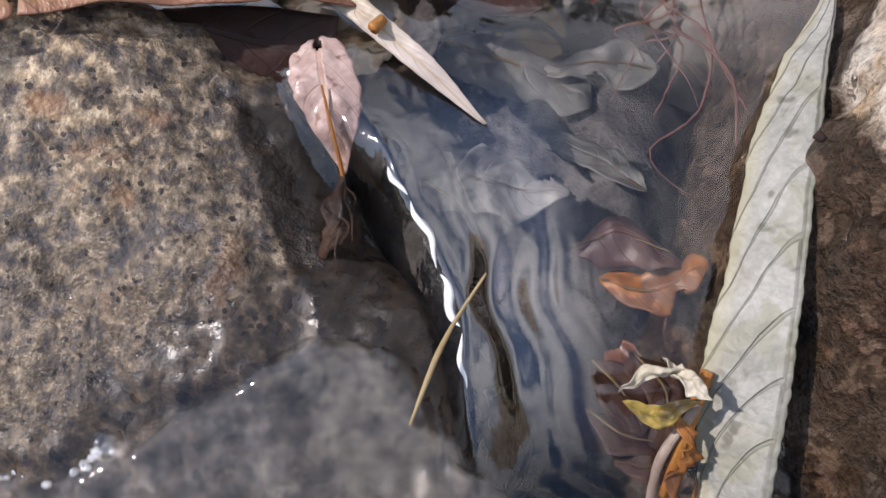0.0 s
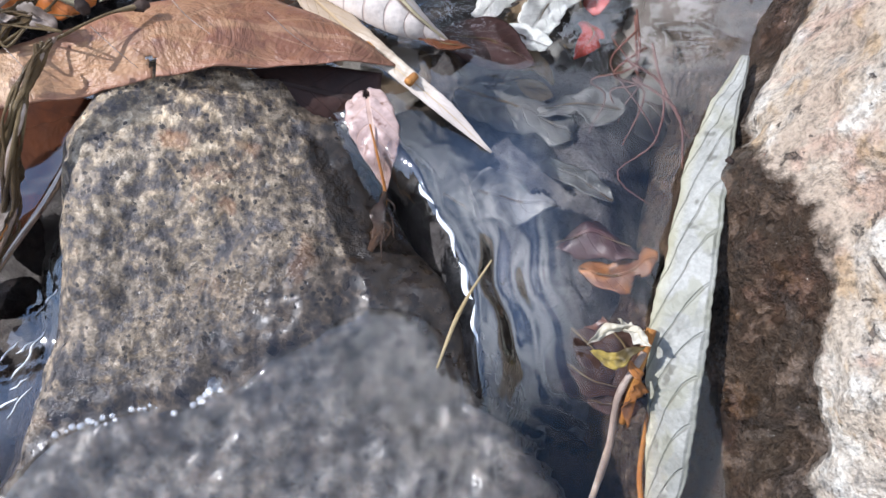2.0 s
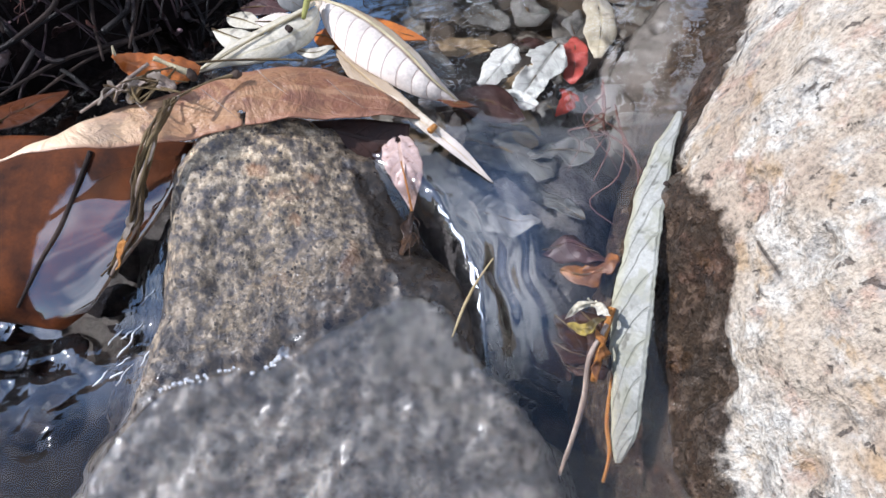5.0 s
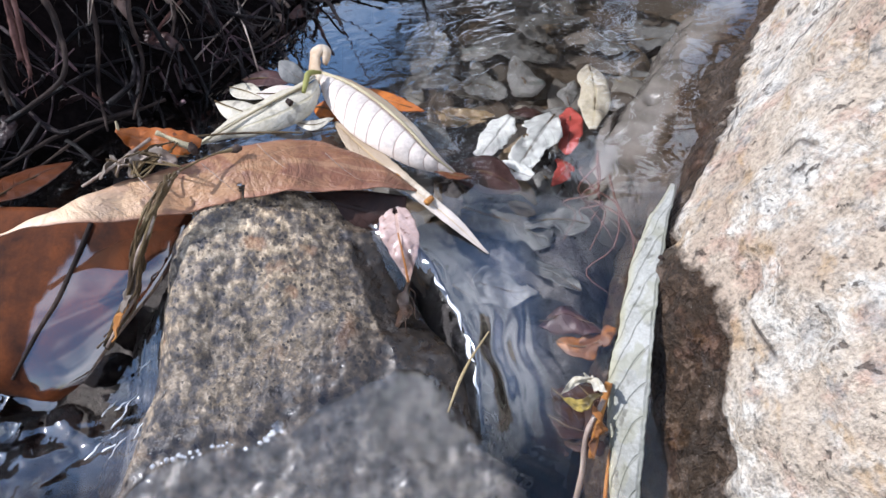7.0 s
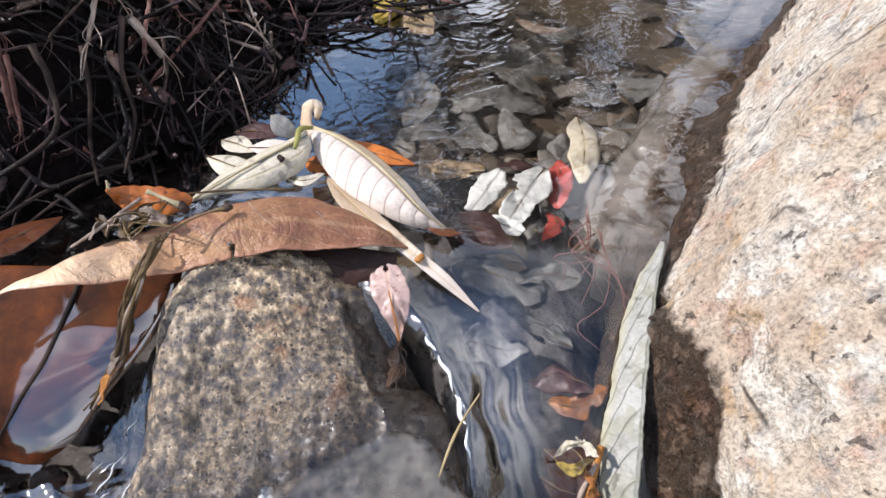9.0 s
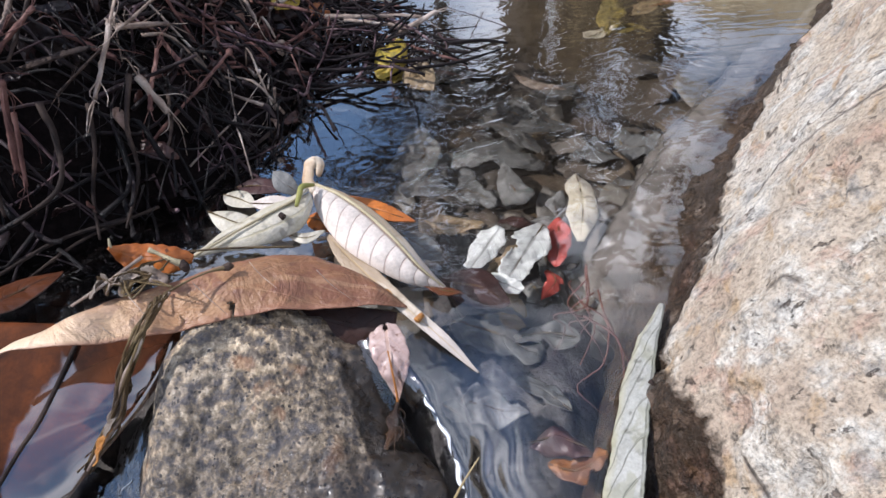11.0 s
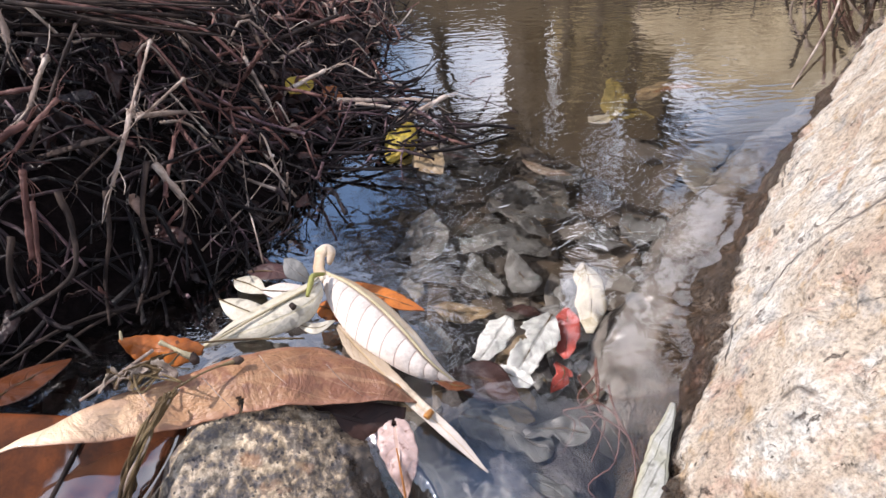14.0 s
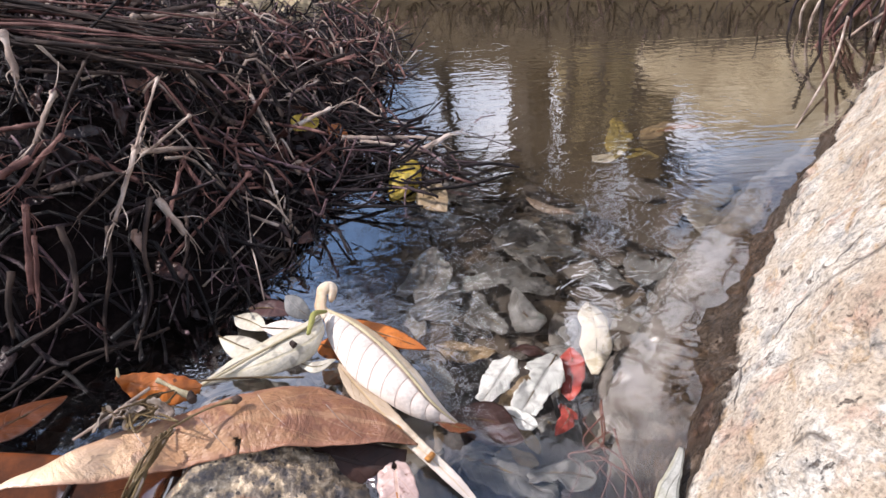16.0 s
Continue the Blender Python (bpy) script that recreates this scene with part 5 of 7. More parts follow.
part("blade", blade([(-0.0872, 0.1722, 0.0272), (-0.0840, 0.1756, 0.0250), (-0.0800, 0.1766, 0.0240), (-0.0750, 0.1774, 0.0220), (-0.0700, 0.1774, 0.0200), (-0.0660, 0.1765, 0.0175)],
                    [(-0.0876, 0.1716, 0.0268), (-0.0868, 0.1718, 0.0220), (-0.0830, 0.1700, 0.0188), (-0.0780, 0.1695, 0.0170), (-0.0720, 0.1700, 0.0160), (-0.0670, 0.1745, 0.0158)], arch=0.0012, nu=44, nv=18, crinkle=0.0022, scale=130, teeth=0.18, teeth_n=7, seed=14), MAT_ORANGE_LEAF, ol)
part("stalk", tube(bmesh.new(), [(-0.0868, 0.1722, 0.0265), (-0.0868, 0.1735, 0.0290)], (0.0006, 0.0003), 6, 5), MAT_PALE_STEM, ol)
leaf("orange_leaf", [(-0.1291, 0.1643, 0.0120), (-0.1256, 0.1765, 0.0080), (-0.1162, 0.1910, 0.0040)], 0.013, MAT_WET_LEAF, "orange-brown wet leaf at the edge of the dark mound", 10, group=G_DAM)
# slim leaf running down to the lip
sl = thing("willow_leaf", (-0.0276, 0.1913, 0.0080), "slim folded tan willow leaf with orange flecks, pointing down the stream", "leaf", G_DAM)
slim_blade = part("blade", blade([(-0.0273, 0.1921, 0.0080), (-0.0179, 0.1830, 0.0075), (-0.0068, 0.1666, 0.0060), (0.0022, 0.1558, 0.0030), (0.0094, 0.1478, 0.0000), (0.0164, 0.1388, -0.0060)],
                    [(-0.0281, 0.1911, 0.0075), (-0.0235, 0.1786, 0.0060), (-0.0139, 0.1662, 0.0045), (-0.0065, 0.1601, 0.0025), (0.0044, 0.1486, -0.0010), (0.0158, 0.1387, -0.0060)], arch=0.001, nu=60, nv=10, crinkle=0.0006, teeth=0.12, teeth_n=40, seed=2, fold=0.12), MAT_OLIVE_LEAF, sl)
part("fleck", tube(bmesh.new(), [(-0.0088, 0.1657, 0.0052), (-0.0076, 0.1629, 0.0048)], (0.0008, 0.0012), 7, 4), MAT_ORANGE_STEM, slim_blade, "bright orange fleck")
part("fleck", tube(bmesh.new(), [(-0.0003, 0.1529, 0.0035), (0.0015, 0.1550, 0.0035)], (0.0011, 0.0009), 7, 4), MAT_ORANGE_STEM, slim_blade, "bright orange fleck")
# pinkish leaf on the flank of the stone
pk = thing("pink_leaf", (-0.0099, 0.1600, -0.0010), "pinkish-white wet leaf with a hole and an orange midrib", "leaf", G_DAM)
part("blade", blade([(-0.0093, 0.1591, 0.0000), (-0.0051, 0.1537, -0.0010), (-0.0032, 0.1461, -0.0030), (-0.0042, 0.1411, -0.0060), (-0.0075, 0.1365, -0.0120)],
                    [(-0.0100, 0.1590, 0.0000), (-0.0143, 0.1556, -0.0010), (-0.0153, 0.1496, -0.0030), (-0.0128, 0.1434, -0.0060), (-0.0082, 0.1365, -0.0120)], arch=0.0008, nu=44, nv=18, crinkle=0.0011, scale=220, teeth=0.14, teeth_n=7, holes=((0.22, 0.46, 0.07, 0.09),)), MAT_PINK_LEAF, pk)
part("midrib", tube(bmesh.new(), [(-0.0095, 0.1465, -0.0012), (-0.0085, 0.1398, -0.0050), (-0.0079, 0.1349, -0.0105), (-0.0087, 0.1312, -0.0130)], (0.0002, 0.0003, 0.0004, 0.0006), 6), MAT_ORANGE_STEM, pk, "orange midrib running into the stalk")
# rootlets washed against the stalk
tf = thing("root_tuft", (-0.0090, 0.1270, -0.0110), "dark wet clot of rootlets caught on the stone's flank", "root tuft")
part("clot", tube(bmesh.new(), [(-0.0080, 0.1345, -0.0105), (-0.0092, 0.1300, -0.0112), (-0.0095, 0.1255, -0.0125), (-0.0120, 0.1215, -0.0135)], (0.0008, 0.0019, 0.0023, 0.0008), 9, 22, 1.0, 0.7, seed=4), MAT_CLOT, tf)
for k in range(7):
    g = random.Random(500 + k)
    p = Vector((-0.0090, 0.1300, -0.0105)) + Vector((g.gauss(0, 0.001), g.gauss(0, 0.002), 0))
    q = p + Vector((g.gauss(0.001, 0.003), -g.uniform(0.003, 0.010), -g.uniform(0.0, 0.003)))
    part("rootlet", tube(bmesh.new(), [tuple(p), tuple(p.lerp(q, 0.5) + Vector((g.gauss(0, 0.0012), 0, 0.0008))), tuple(q)], (0.0002, 0.0002, 0.0001), 5, 8, 0.6, seed=k), MAT_CLOT, tf)
# long leaf along the boulder
lg = thing("long_leaf", (0.0721, 0.1493, 0.0040), "long grey-green toothed willow leaf leaning on the wet boulder", "leaf", "leaves by the boulder")
long_blade = part("blade", blade([(0.0720, 0.1479, 0.0050), (0.0650, 0.1324, 0.0040), (0.0589, 0.1171, 0.0010), (0.0539, 0.1038, -0.0030), (0.0508, 0.0927, -0.0090), (0.0478, 0.0835, -0.0150), (0.0454, 0.0740, -0.0230), (0.0435, 0.0685, -0.0300), (0.0391, 0.0643, -0.0360)],
                    [(0.0714, 0.1497, 0.0040), (0.0628, 0.1401, 0.0005), (0.0549, 0.1278, -0.0030), (0.0487, 0.1135, -0.0070), (0.0435, 0.1017, -0.0130), (0.0412, 0.0924, -0.0200), (0.0400, 0.0820, -0.0280), (0.0378, 0.0709, -0.0340), (0.0376, 0.0645, -0.0360)],
                    arch=0.0006, nu=160, nv=26, crinkle=0.0009, scale=170, teeth=0.06, teeth_n=37, rib=0.00003, ribs=11, sweep=2.6, seed=12, half=True), MAT_LONG_LEAF, lg)
part("knob", tube(bmesh.new(), [(0.0599, 0.1228, 0.0035), (0.0606, 0.1216, 0.0035)], (0.0007, 0.0005), 6, 4), MAT_DARK_STEM, long_blade, "dark speck on the edge")
part("tip", tube(bmesh.new(), [(0.0407, 0.0847, -0.0270), (0.0374, 0.0746, -0.0320), (0.0367, 0.0669, -0.0350), (0.0341, 0.0610, -0.0400)], (0.0005, 0.0006, 0.0005), 6), MAT_ORANGE_STEM, lg, "thin orange stalk hanging below")
# twigs at the long leaf's foot
tg = thing("twig", (0.0400, 0.0935, -0.0160), "wet brown forked twig leaning into the lower pool", "twig")
part("branch", tube(bmesh.new(), [(0.0395, 0.0923, -0.0140), (0.0346, 0.0870, -0.0210), (0.0326, 0.0806, -0.0300), (0.0289, 0.0736, -0.0380), (0.0241, 0.0656, -0.0460)], (0.0007, 0.0007, 0.0008, 0.0007, 0.0005), 7, 20, 0.3), MAT_STALK, tg)
part("branch", tube(bmesh.new(), [(0.0418, 0.0965, -0.0130), (0.0372, 0.0878, -0.0200), (0.0350, 0.0831, -0.0260)], (0.0010, 0.0009, 0.0006), 7), MAT_ORANGE_STEM, tg, "orange-brown branch")
tg = thing("curled_scrap", (0.0337, 0.0969, -0.0120), "curled yellowish leaf scrap stuck beside the long leaf", "leaf scrap")
for k, (mid, w, m) in enumerate((([(0.0291, 0.0949, -0.0140), (0.0334, 0.0962, -0.0100), (0.0378, 0.0957, -0.0090)], 0.0024, MAT_CREAM_LEAF), ([(0.0298, 0.0941, -0.0150), (0.0333, 0.0910, -0.0130), (0.0389, 0.0918, -0.0100)], 0.0034, MAT_SUNK_YELLOW), ([(0.0352, 0.0979, -0.0100), (0.0372, 0.0937, -0.0080), (0.0394, 0.0909, -0.0080)], 0.0026, MAT_CREAM_LEAF), ([(0.0370, 0.0909, -0.0140), (0.0373, 0.0866, -0.0180), (0.0346, 0.0821, -0.0240)], 0.0034, MAT_SUNK_ORANGE))):
    e, f = edges_of(mid, w, 40 - 30 * k)
    part("scrap", blade(e, f, nu=20, nv=10, crinkle=0.0022, scale=420, teeth=0.3, teeth_n=5, seed=70 + k), m, tg)
# yellow straw across the spill
single("straw", tube(bmesh.new(), [(0.0130, 0.1130, -0.0085), (0.0080, 0.1070, -0.0100), (0.0050, 0.1030, -0.0118), (0.0030, 0.0990, -0.0118), (0.0000, 0.0940, -0.0150)], (0.0002, 0.0003, 0.00045, 0.0004, 0.0002), 6, 20), MAT_STRAW, (0.0050, 0.1030, -0.0118), "bent pale yellow straw lying across the spill", "straw")
# thin stick and bud, tangle on the dry leaf
single("stick", tube(bmesh.new(), [(-0.0945, 0.1545, 0.0215), (-0.0855, 0.1610, 0.0235), (-0.0765, 0.1675, 0.0260)], (0.0004, 0.0005, 0.0006), 6, 8, 0.2), MAT_STALK, (-0.0875, 0.1640, 0.0210), "thin straight tan stick leaning on the leaf", "stick")
bd = thing("bud_twig", (-0.0680, 0.1690, 0.0200), "pale knobbly twig with a dark bud lying on the dry leaf", "twig")
bud_branch = part("branch", tube(bmesh.new(), [(-0.0765, 0.1722, 0.0245), (-0.0735, 0.1712, 0.0232), (-0.0700, 0.1692, 0.0226), (-0.0672, 0.1688, 0.0208)], (0.0008, 0.0006, 0.0009, 0.0010), 7, 16, 0.5), MAT_PALE_STEM, bd)
part("bud", tube(bmesh.new(), [(-0.0676, 0.1694, 0.0212), (-0.0664, 0.1682, 0.0200), (-0.0660, 0.1672, 0.0190)], (0.0011, 0.0016, 0.0008), 7, 8, 0.4), MAT_DARK_STEM, bud_branch, "dark bud")
part("branch", tube(bmesh.new(), [(-0.0685, 0.1543, 0.0229), (-0.0626, 0.1594, 0.0225), (-0.0578, 0.1623, 0.0223), (-0.0536, 0.1652, 0.0209)], (0.0004, 0.0003, 0.0003, 0.0008), 6, 14, 0.2), MAT_TWIG, bd)
part("branch_tip", tube(bmesh.new(), [(-0.0548, 0.1646, 0.0211), (-0.0531, 0.1654, 0.0209), (-0.0519, 0.1662, 0.0203)], (0.0007, 0.0013, 0.0005), 7, 8, 0.5), MAT_DARK_STEM, bd, "dark swollen end")
part("branch", tube(bmesh.new(), [(-0.0690, 0.1770, 0.0185), (-0.0566, 0.1785, 0.0170), (-0.0434, 0.1800, 0.0145), (-0.0368, 0.1814, 0.0125)], (0.0003, 0.0004, 0.0003), 6, 12), MAT_TWIG, bd)
tn = thing("twig_tangle", (-0.0778, 0.1543, 0.0120), "twisted dark wet twigs hanging over the leaf edge to the water", "twig")
for k, (dx, r) in enumerate(((0.0, 0.00045), (0.0014, 0.0004), (-0.0012, 0.00035), (0.0008, 0.0003), (-0.0006, 0.0003), (0.0022, 0.00022), (-0.0022, 0.00022), (0.0004, 0.0002), (-0.0015, 0.0002))):
    g = random.Random(k)
    pts = [Vector(p) + Vector((0.7 * dx * g.choice((-1, 1)) + g.gauss(0, 0.0008), g.gauss(0, 0.0008), g.gauss(0, 0.0005))) for p in ((-0.067, 0.1515, 0.025), (-0.071, 0.1471, 0.0221), (-0.0743, 0.1412, 0.0178), (-0.0787, 0.136, 0.0107), (-0.0816, 0.1305, 0.0038), (-0.0872, 0.1287, -0.0040), (-0.0933, 0.1231, -0.0110))]
    part("branch", tube(bmesh.new(), [tuple(p) for p in pts], (r * 1.3, r * 1.7, r * 1.5, r * 1.3), 6, 30, 0.8, seed=k), MAT_TWIG if k != 2 else MAT_STALK, tn)
g = random.Random(8)
for k, (p, q) in enumerate((((-0.0768, 0.1440, 0.0135), (-0.0795, 0.1375, 0.0090)), ((-0.0790, 0.1385, 0.0095), (-0.0830, 0.1310, 0.0040)), ((-0.0812, 0.1330, 0.0050), (-0.0862, 0.1262, -0.0015)), ((-0.0840, 0.1285, 0.0005), (-0.0905, 0.1225, -0.0080)), ((-0.0722, 0.1540, 0.0205), (-0.0748, 0.1480, 0.0165)))):
    p, q = Vector(p), Vector(q)
    e, f = edges_of([tuple(p), tuple(p.lerp(q, 0.5) + Vector((g.gauss(0, 0.001), 0, 0.0012))), tuple(q)], g.uniform(0.0022, 0.0036), g.uniform(-50, 50), shape=(0.3, 0.8, 0.6, 1.0, 0.7, 0.9, 0.5, 0.2))
    part("bark_strip", blade(e, f, nu=20, nv=8, crinkle=0.0014, scale=320, teeth=0.4, teeth_n=6, seed=k), (MAT_SCRAP, MAT_TWIG, MAT_SCRAP, MAT_ORANGE_STEM, MAT_TWIG)[k], tn)
tn = thing("crumpled_scrap", (-0.0808, 0.1628, 0.0200), "crumpled grey-brown plant scrap on the dry leaf", "plant scrap")
for k in range(12):
    g = random.Random(40 + k)
    c = Vector((-0.0885, 0.1615, 0.0215)).lerp(Vector((-0.0705, 0.1600, 0.0225)), g.random()) + Vector((g.gauss(0, 0.001), g.gauss(0, 0.0025), 0))
    a = g.uniform(0, math.pi)
    d = Vector((math.cos(a), math.sin(a), g.gauss(0, 0.3))) * g.uniform(0.003, 0.007)
    e, f = edges_of([tuple(c - d), tuple(c + Vector((0, 0, 0.0016))), tuple(c + d)], g.uniform(0.003, 0.0065), g.uniform(-60, 60), shape=(0.2, 0.7, 0.5, 1.0, 0.6, 0.9, 0.5, 0.1))
    part("shred", blade(e, f, nu=18, nv=8, crinkle=0.0013, scale=300, teeth=0.4, teeth_n=5, seed=k), (MAT_SCRAP, MAT_CRISP, MAT_TWIG)[k % 3], tn)
for k in range(5):
    g = random.Random(60 + k)
    c = Vector((-0.0765, 0.1600, 0.0225))
    pts = [tuple(c + Vector((g.gauss(0, 0.005), g.gauss(0, 0.003), abs(g.gauss(0, 0.0015))))) for _ in range(4)]
    part("fibre", tube(bmesh.new(), pts, (0.00025, 0.0003, 0.00015), 5, 14, 0.4, seed=k), MAT_TWIG, tn)

# ---------------------------------------------------------------- sunken leaves
G_SUNK = "sunken leaves"
SUNK = [  # midrib, width, material, label
    ([(0.0315, 0.2030, -0.0110), (0.0255, 0.1940, -0.0110), (0.0190, 0.1845, -0.0120)], 0.0120, MAT_WHITE_LEAF, "bleached greenish-white leaf under the water"),
    ([(0.0485, 0.2060, -0.0150), (0.0400, 0.1930, -0.0140), (0.0315, 0.1800, -0.0140)], 0.0150, MAT_WHITE_LEAF, "bleached white toothed leaf under the water"),
    ([(0.0253, 0.1817, -0.0140), (0.0289, 0.1775, -0.0140), (0.0348, 0.1734, -0.0150)], 0.008, MAT_WHITE_LEAF, "small bleached leaf under the water"),
    ([(0.0555, 0.2120, -0.0200), (0.0530, 0.2000, -0.0190), (0.0495, 0.1870, -0.0200)], 0.0100, MAT_RED_LEAF, "bright red leaf under the water"),
    ([(0.0463, 0.1874, -0.0230), (0.0480, 0.1813, -0.0230), (0.0417, 0.1740, -0.0230)], 0.008, MAT_RED_LEAF, "bright red leaf scrap under the water"),
    ([(0.0660, 0.2310, -0.0100), (0.0640, 0.2110, -0.0100), (0.0585, 0.1915, -0.0110)], 0.0130, MAT_CREAM_LEAF, "cream leaf with a dark midrib under the water"),
    ([(0.0375, 0.1877, -0.0300), (0.0415, 0.1823, -0.0300), (0.0430, 0.1743, -0.0300)], 0.012, MAT_GREY_LEAF, "grey leaf scrap under the water"),
    ([(0.0108, 0.1702, -0.0220), (0.0250, 0.1642, -0.0240), (0.0390, 0.1548, -0.0260)], 0.020, MAT_GREY_LEAF, "broad grey-green sunken leaf with a stalk"),
    ([(0.0282, 0.1550, -0.0360), (0.0307, 0.1477, -0.0360), (0.0330, 0.1407, -0.0360)], 0.013, MAT_OLIVE_LEAF, "rust-brown leaf on the stream bed"),
    ([(0.0456, 0.2285, -0.0300), (0.0421, 0.2422, -0.0300), (0.0411, 0.2585, -0.0300)], 0.014, MAT_SILT_LEAF, "bleached white leaf on the stream bed"),
    ([(0.0554, 0.2121, -0.0200), (0.0559, 0.2200, -0.0200), (0.0603, 0.2272, -0.0200)], 0.008, MAT_SILT_LEAF, "bleached white leaf on the stream bed"),
    ([(0.0151, 0.2393, -0.0300), (0.0245, 0.2415, -0.0300), (0.0347, 0.2315, -0.0300)], 0.016, MAT_GREY_LEAF, "dull grey leaf on the stream bed"),
    ([(0.0213, 0.2834, -0.0450), (0.0326, 0.2905, -0.0450), (0.0404, 0.2710, -0.0450)], 0.022, MAT_GREY_LEAF, "pale grey leaf on the stream bed"),
    ([(0.0424, 0.2844, -0.0400), (0.0499, 0.2673, -0.0400), (0.0585, 0.2593, -0.0400)], 0.022, MAT_GREY_LEAF, "dull grey leaf on the stream bed"),
    ([(0.0721, 0.2652, -0.0400), (0.0832, 0.2696, -0.0400), (0.0947, 0.2608, -0.0400)], 0.024, MAT_GREY_LEAF, "dull grey leaf on the stream bed"),
    ([(0.0979, 0.2848, -0.0480), (0.1029, 0.2746, -0.0480), (0.1188, 0.2758, -0.0480)], 0.024, MAT_GREY_LEAF, "pale grey leaf on the stream bed"),
    ([(0.0052, 0.2507, -0.0350), (0.0105, 0.2578, -0.0350), (0.0175, 0.2670, -0.0350)], 0.014, MAT_GREY_LEAF, "dull grey leaf on the stream bed"),
    ([(0.0376, 0.3090, -0.0450), (0.0518, 0.3114, -0.0450), (0.0660, 0.2984, -0.0450)], 0.026, MAT_GREY_LEAF, "dull grey leaf on the stream bed"),
    ([(0.0792, 0.2433, -0.0400), (0.0868, 0.2361, -0.0400), (0.1000, 0.2413, -0.0400)], 0.022, MAT_GREY_LEAF, "dull grey leaf on the stream bed"),
    ([(0.0587, 0.2878, -0.0450), (0.0716, 0.2924, -0.0450), (0.0820, 0.2855, -0.0450)], 0.02, MAT_BROWN_LEAF, "brown leaf on the stream bed"),
    ([(0.0049, 0.2265, -0.0300), (0.0156, 0.2212, -0.0300), (0.0285, 0.2191, -0.0300)], 0.012, MAT_BROWN_LEAF, "brown leaf on the stream bed"),
    ([(0.0302, 0.2154, -0.0300), (0.0384, 0.2191, -0.0300), (0.0477, 0.2158, -0.0300)], 0.010, MAT_MAROON_LEAF, "dark red-brown sunken leaf"),
    ([(0.1285, 0.4170, -0.0220), (0.1235, 0.3880, -0.0180), (0.1135, 0.3590, -0.0220)], 0.017, MAT_SUNK_YELLOW, "dull yellow-green leaf on the stream bed"),
    ([(0.1320, 0.3800, -0.0220), (0.1530, 0.3950, -0.0200), (0.1780, 0.4010, -0.0240)], 0.016, MAT_BROWN_LEAF, "orange-brown leaf on the stream bed"),
    ([(0.1450, 0.3860, -0.0160), (0.1610, 0.3890, -0.0160), (0.1770, 0.3910, -0.0190)], 0.007, MAT_SUNK_ORANGE, "narrow rusty leaf on the stream bed"),
    ([(0.1185, 0.3630, -0.0260), (0.1305, 0.3690, -0.0240), (0.1395, 0.3610, -0.0260)], 0.012, MAT_SUNK_YELLOW, "dull yellow-green leaf on the stream bed"),
    ([(0.0545, 0.3110, -0.0040), (0.0620, 0.2985, -0.0035), (0.0750, 0.2890, -0.0020)], 0.007, MAT_SCRAP, "narrow grey leaf floating just under the surface"),
    ([(0.1006, 0.3582, -0.0200), (0.1075, 0.3605, -0.0200), (0.1195, 0.3692, -0.0200)], 0.012, MAT_CREAM_LEAF, "pale sunken leaf end"),
    ([(0.0102, 0.1362, -0.0150), (0.0185, 0.1352, -0.0185), (0.0300, 0.1319, -0.0200)], 0.0150, MAT_SILT_LEAF, "bleached leaf held in the spilling water"),
    ([(0.0042, 0.1368, -0.0180), (0.0073, 0.1351, -0.0205), (0.0103, 0.1314, -0.0220)], 0.0065, MAT_GREY_LEAF, "grey leaf scrap held in the spilling water"),
    ([(0.0286, 0.1232, -0.0230), (0.0371, 0.1238, -0.0230), (0.0462, 0.1172, -0.0210)], 0.010, MAT_MAROON_LEAF, "wine-red leaf under the spilling water"),
    ([(0.0337, 0.1185, -0.0260), (0.0410, 0.1144, -0.0240), (0.0491, 0.1164, -0.0200)], 0.009, MAT_SUNK_ORANGE, "orange leaf with a dark edge under the spilling water"),
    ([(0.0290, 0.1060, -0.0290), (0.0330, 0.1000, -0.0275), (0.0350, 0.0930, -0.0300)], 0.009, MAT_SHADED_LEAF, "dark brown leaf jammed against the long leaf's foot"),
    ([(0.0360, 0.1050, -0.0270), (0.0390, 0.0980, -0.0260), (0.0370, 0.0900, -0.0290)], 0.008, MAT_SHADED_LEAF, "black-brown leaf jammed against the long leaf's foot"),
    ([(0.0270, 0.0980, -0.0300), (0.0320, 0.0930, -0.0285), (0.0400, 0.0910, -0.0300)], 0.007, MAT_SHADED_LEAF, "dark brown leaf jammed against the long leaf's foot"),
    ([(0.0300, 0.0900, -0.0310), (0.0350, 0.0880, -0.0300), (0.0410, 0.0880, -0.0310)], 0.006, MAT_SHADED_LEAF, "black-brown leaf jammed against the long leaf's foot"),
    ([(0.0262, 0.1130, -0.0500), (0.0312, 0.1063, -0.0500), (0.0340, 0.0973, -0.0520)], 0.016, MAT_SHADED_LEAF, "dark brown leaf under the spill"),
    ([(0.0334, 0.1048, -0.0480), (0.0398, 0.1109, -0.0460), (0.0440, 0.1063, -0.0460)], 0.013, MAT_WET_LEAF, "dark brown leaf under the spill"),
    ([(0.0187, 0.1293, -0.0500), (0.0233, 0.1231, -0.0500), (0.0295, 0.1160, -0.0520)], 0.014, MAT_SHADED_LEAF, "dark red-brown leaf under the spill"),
]
g = random.Random(55)
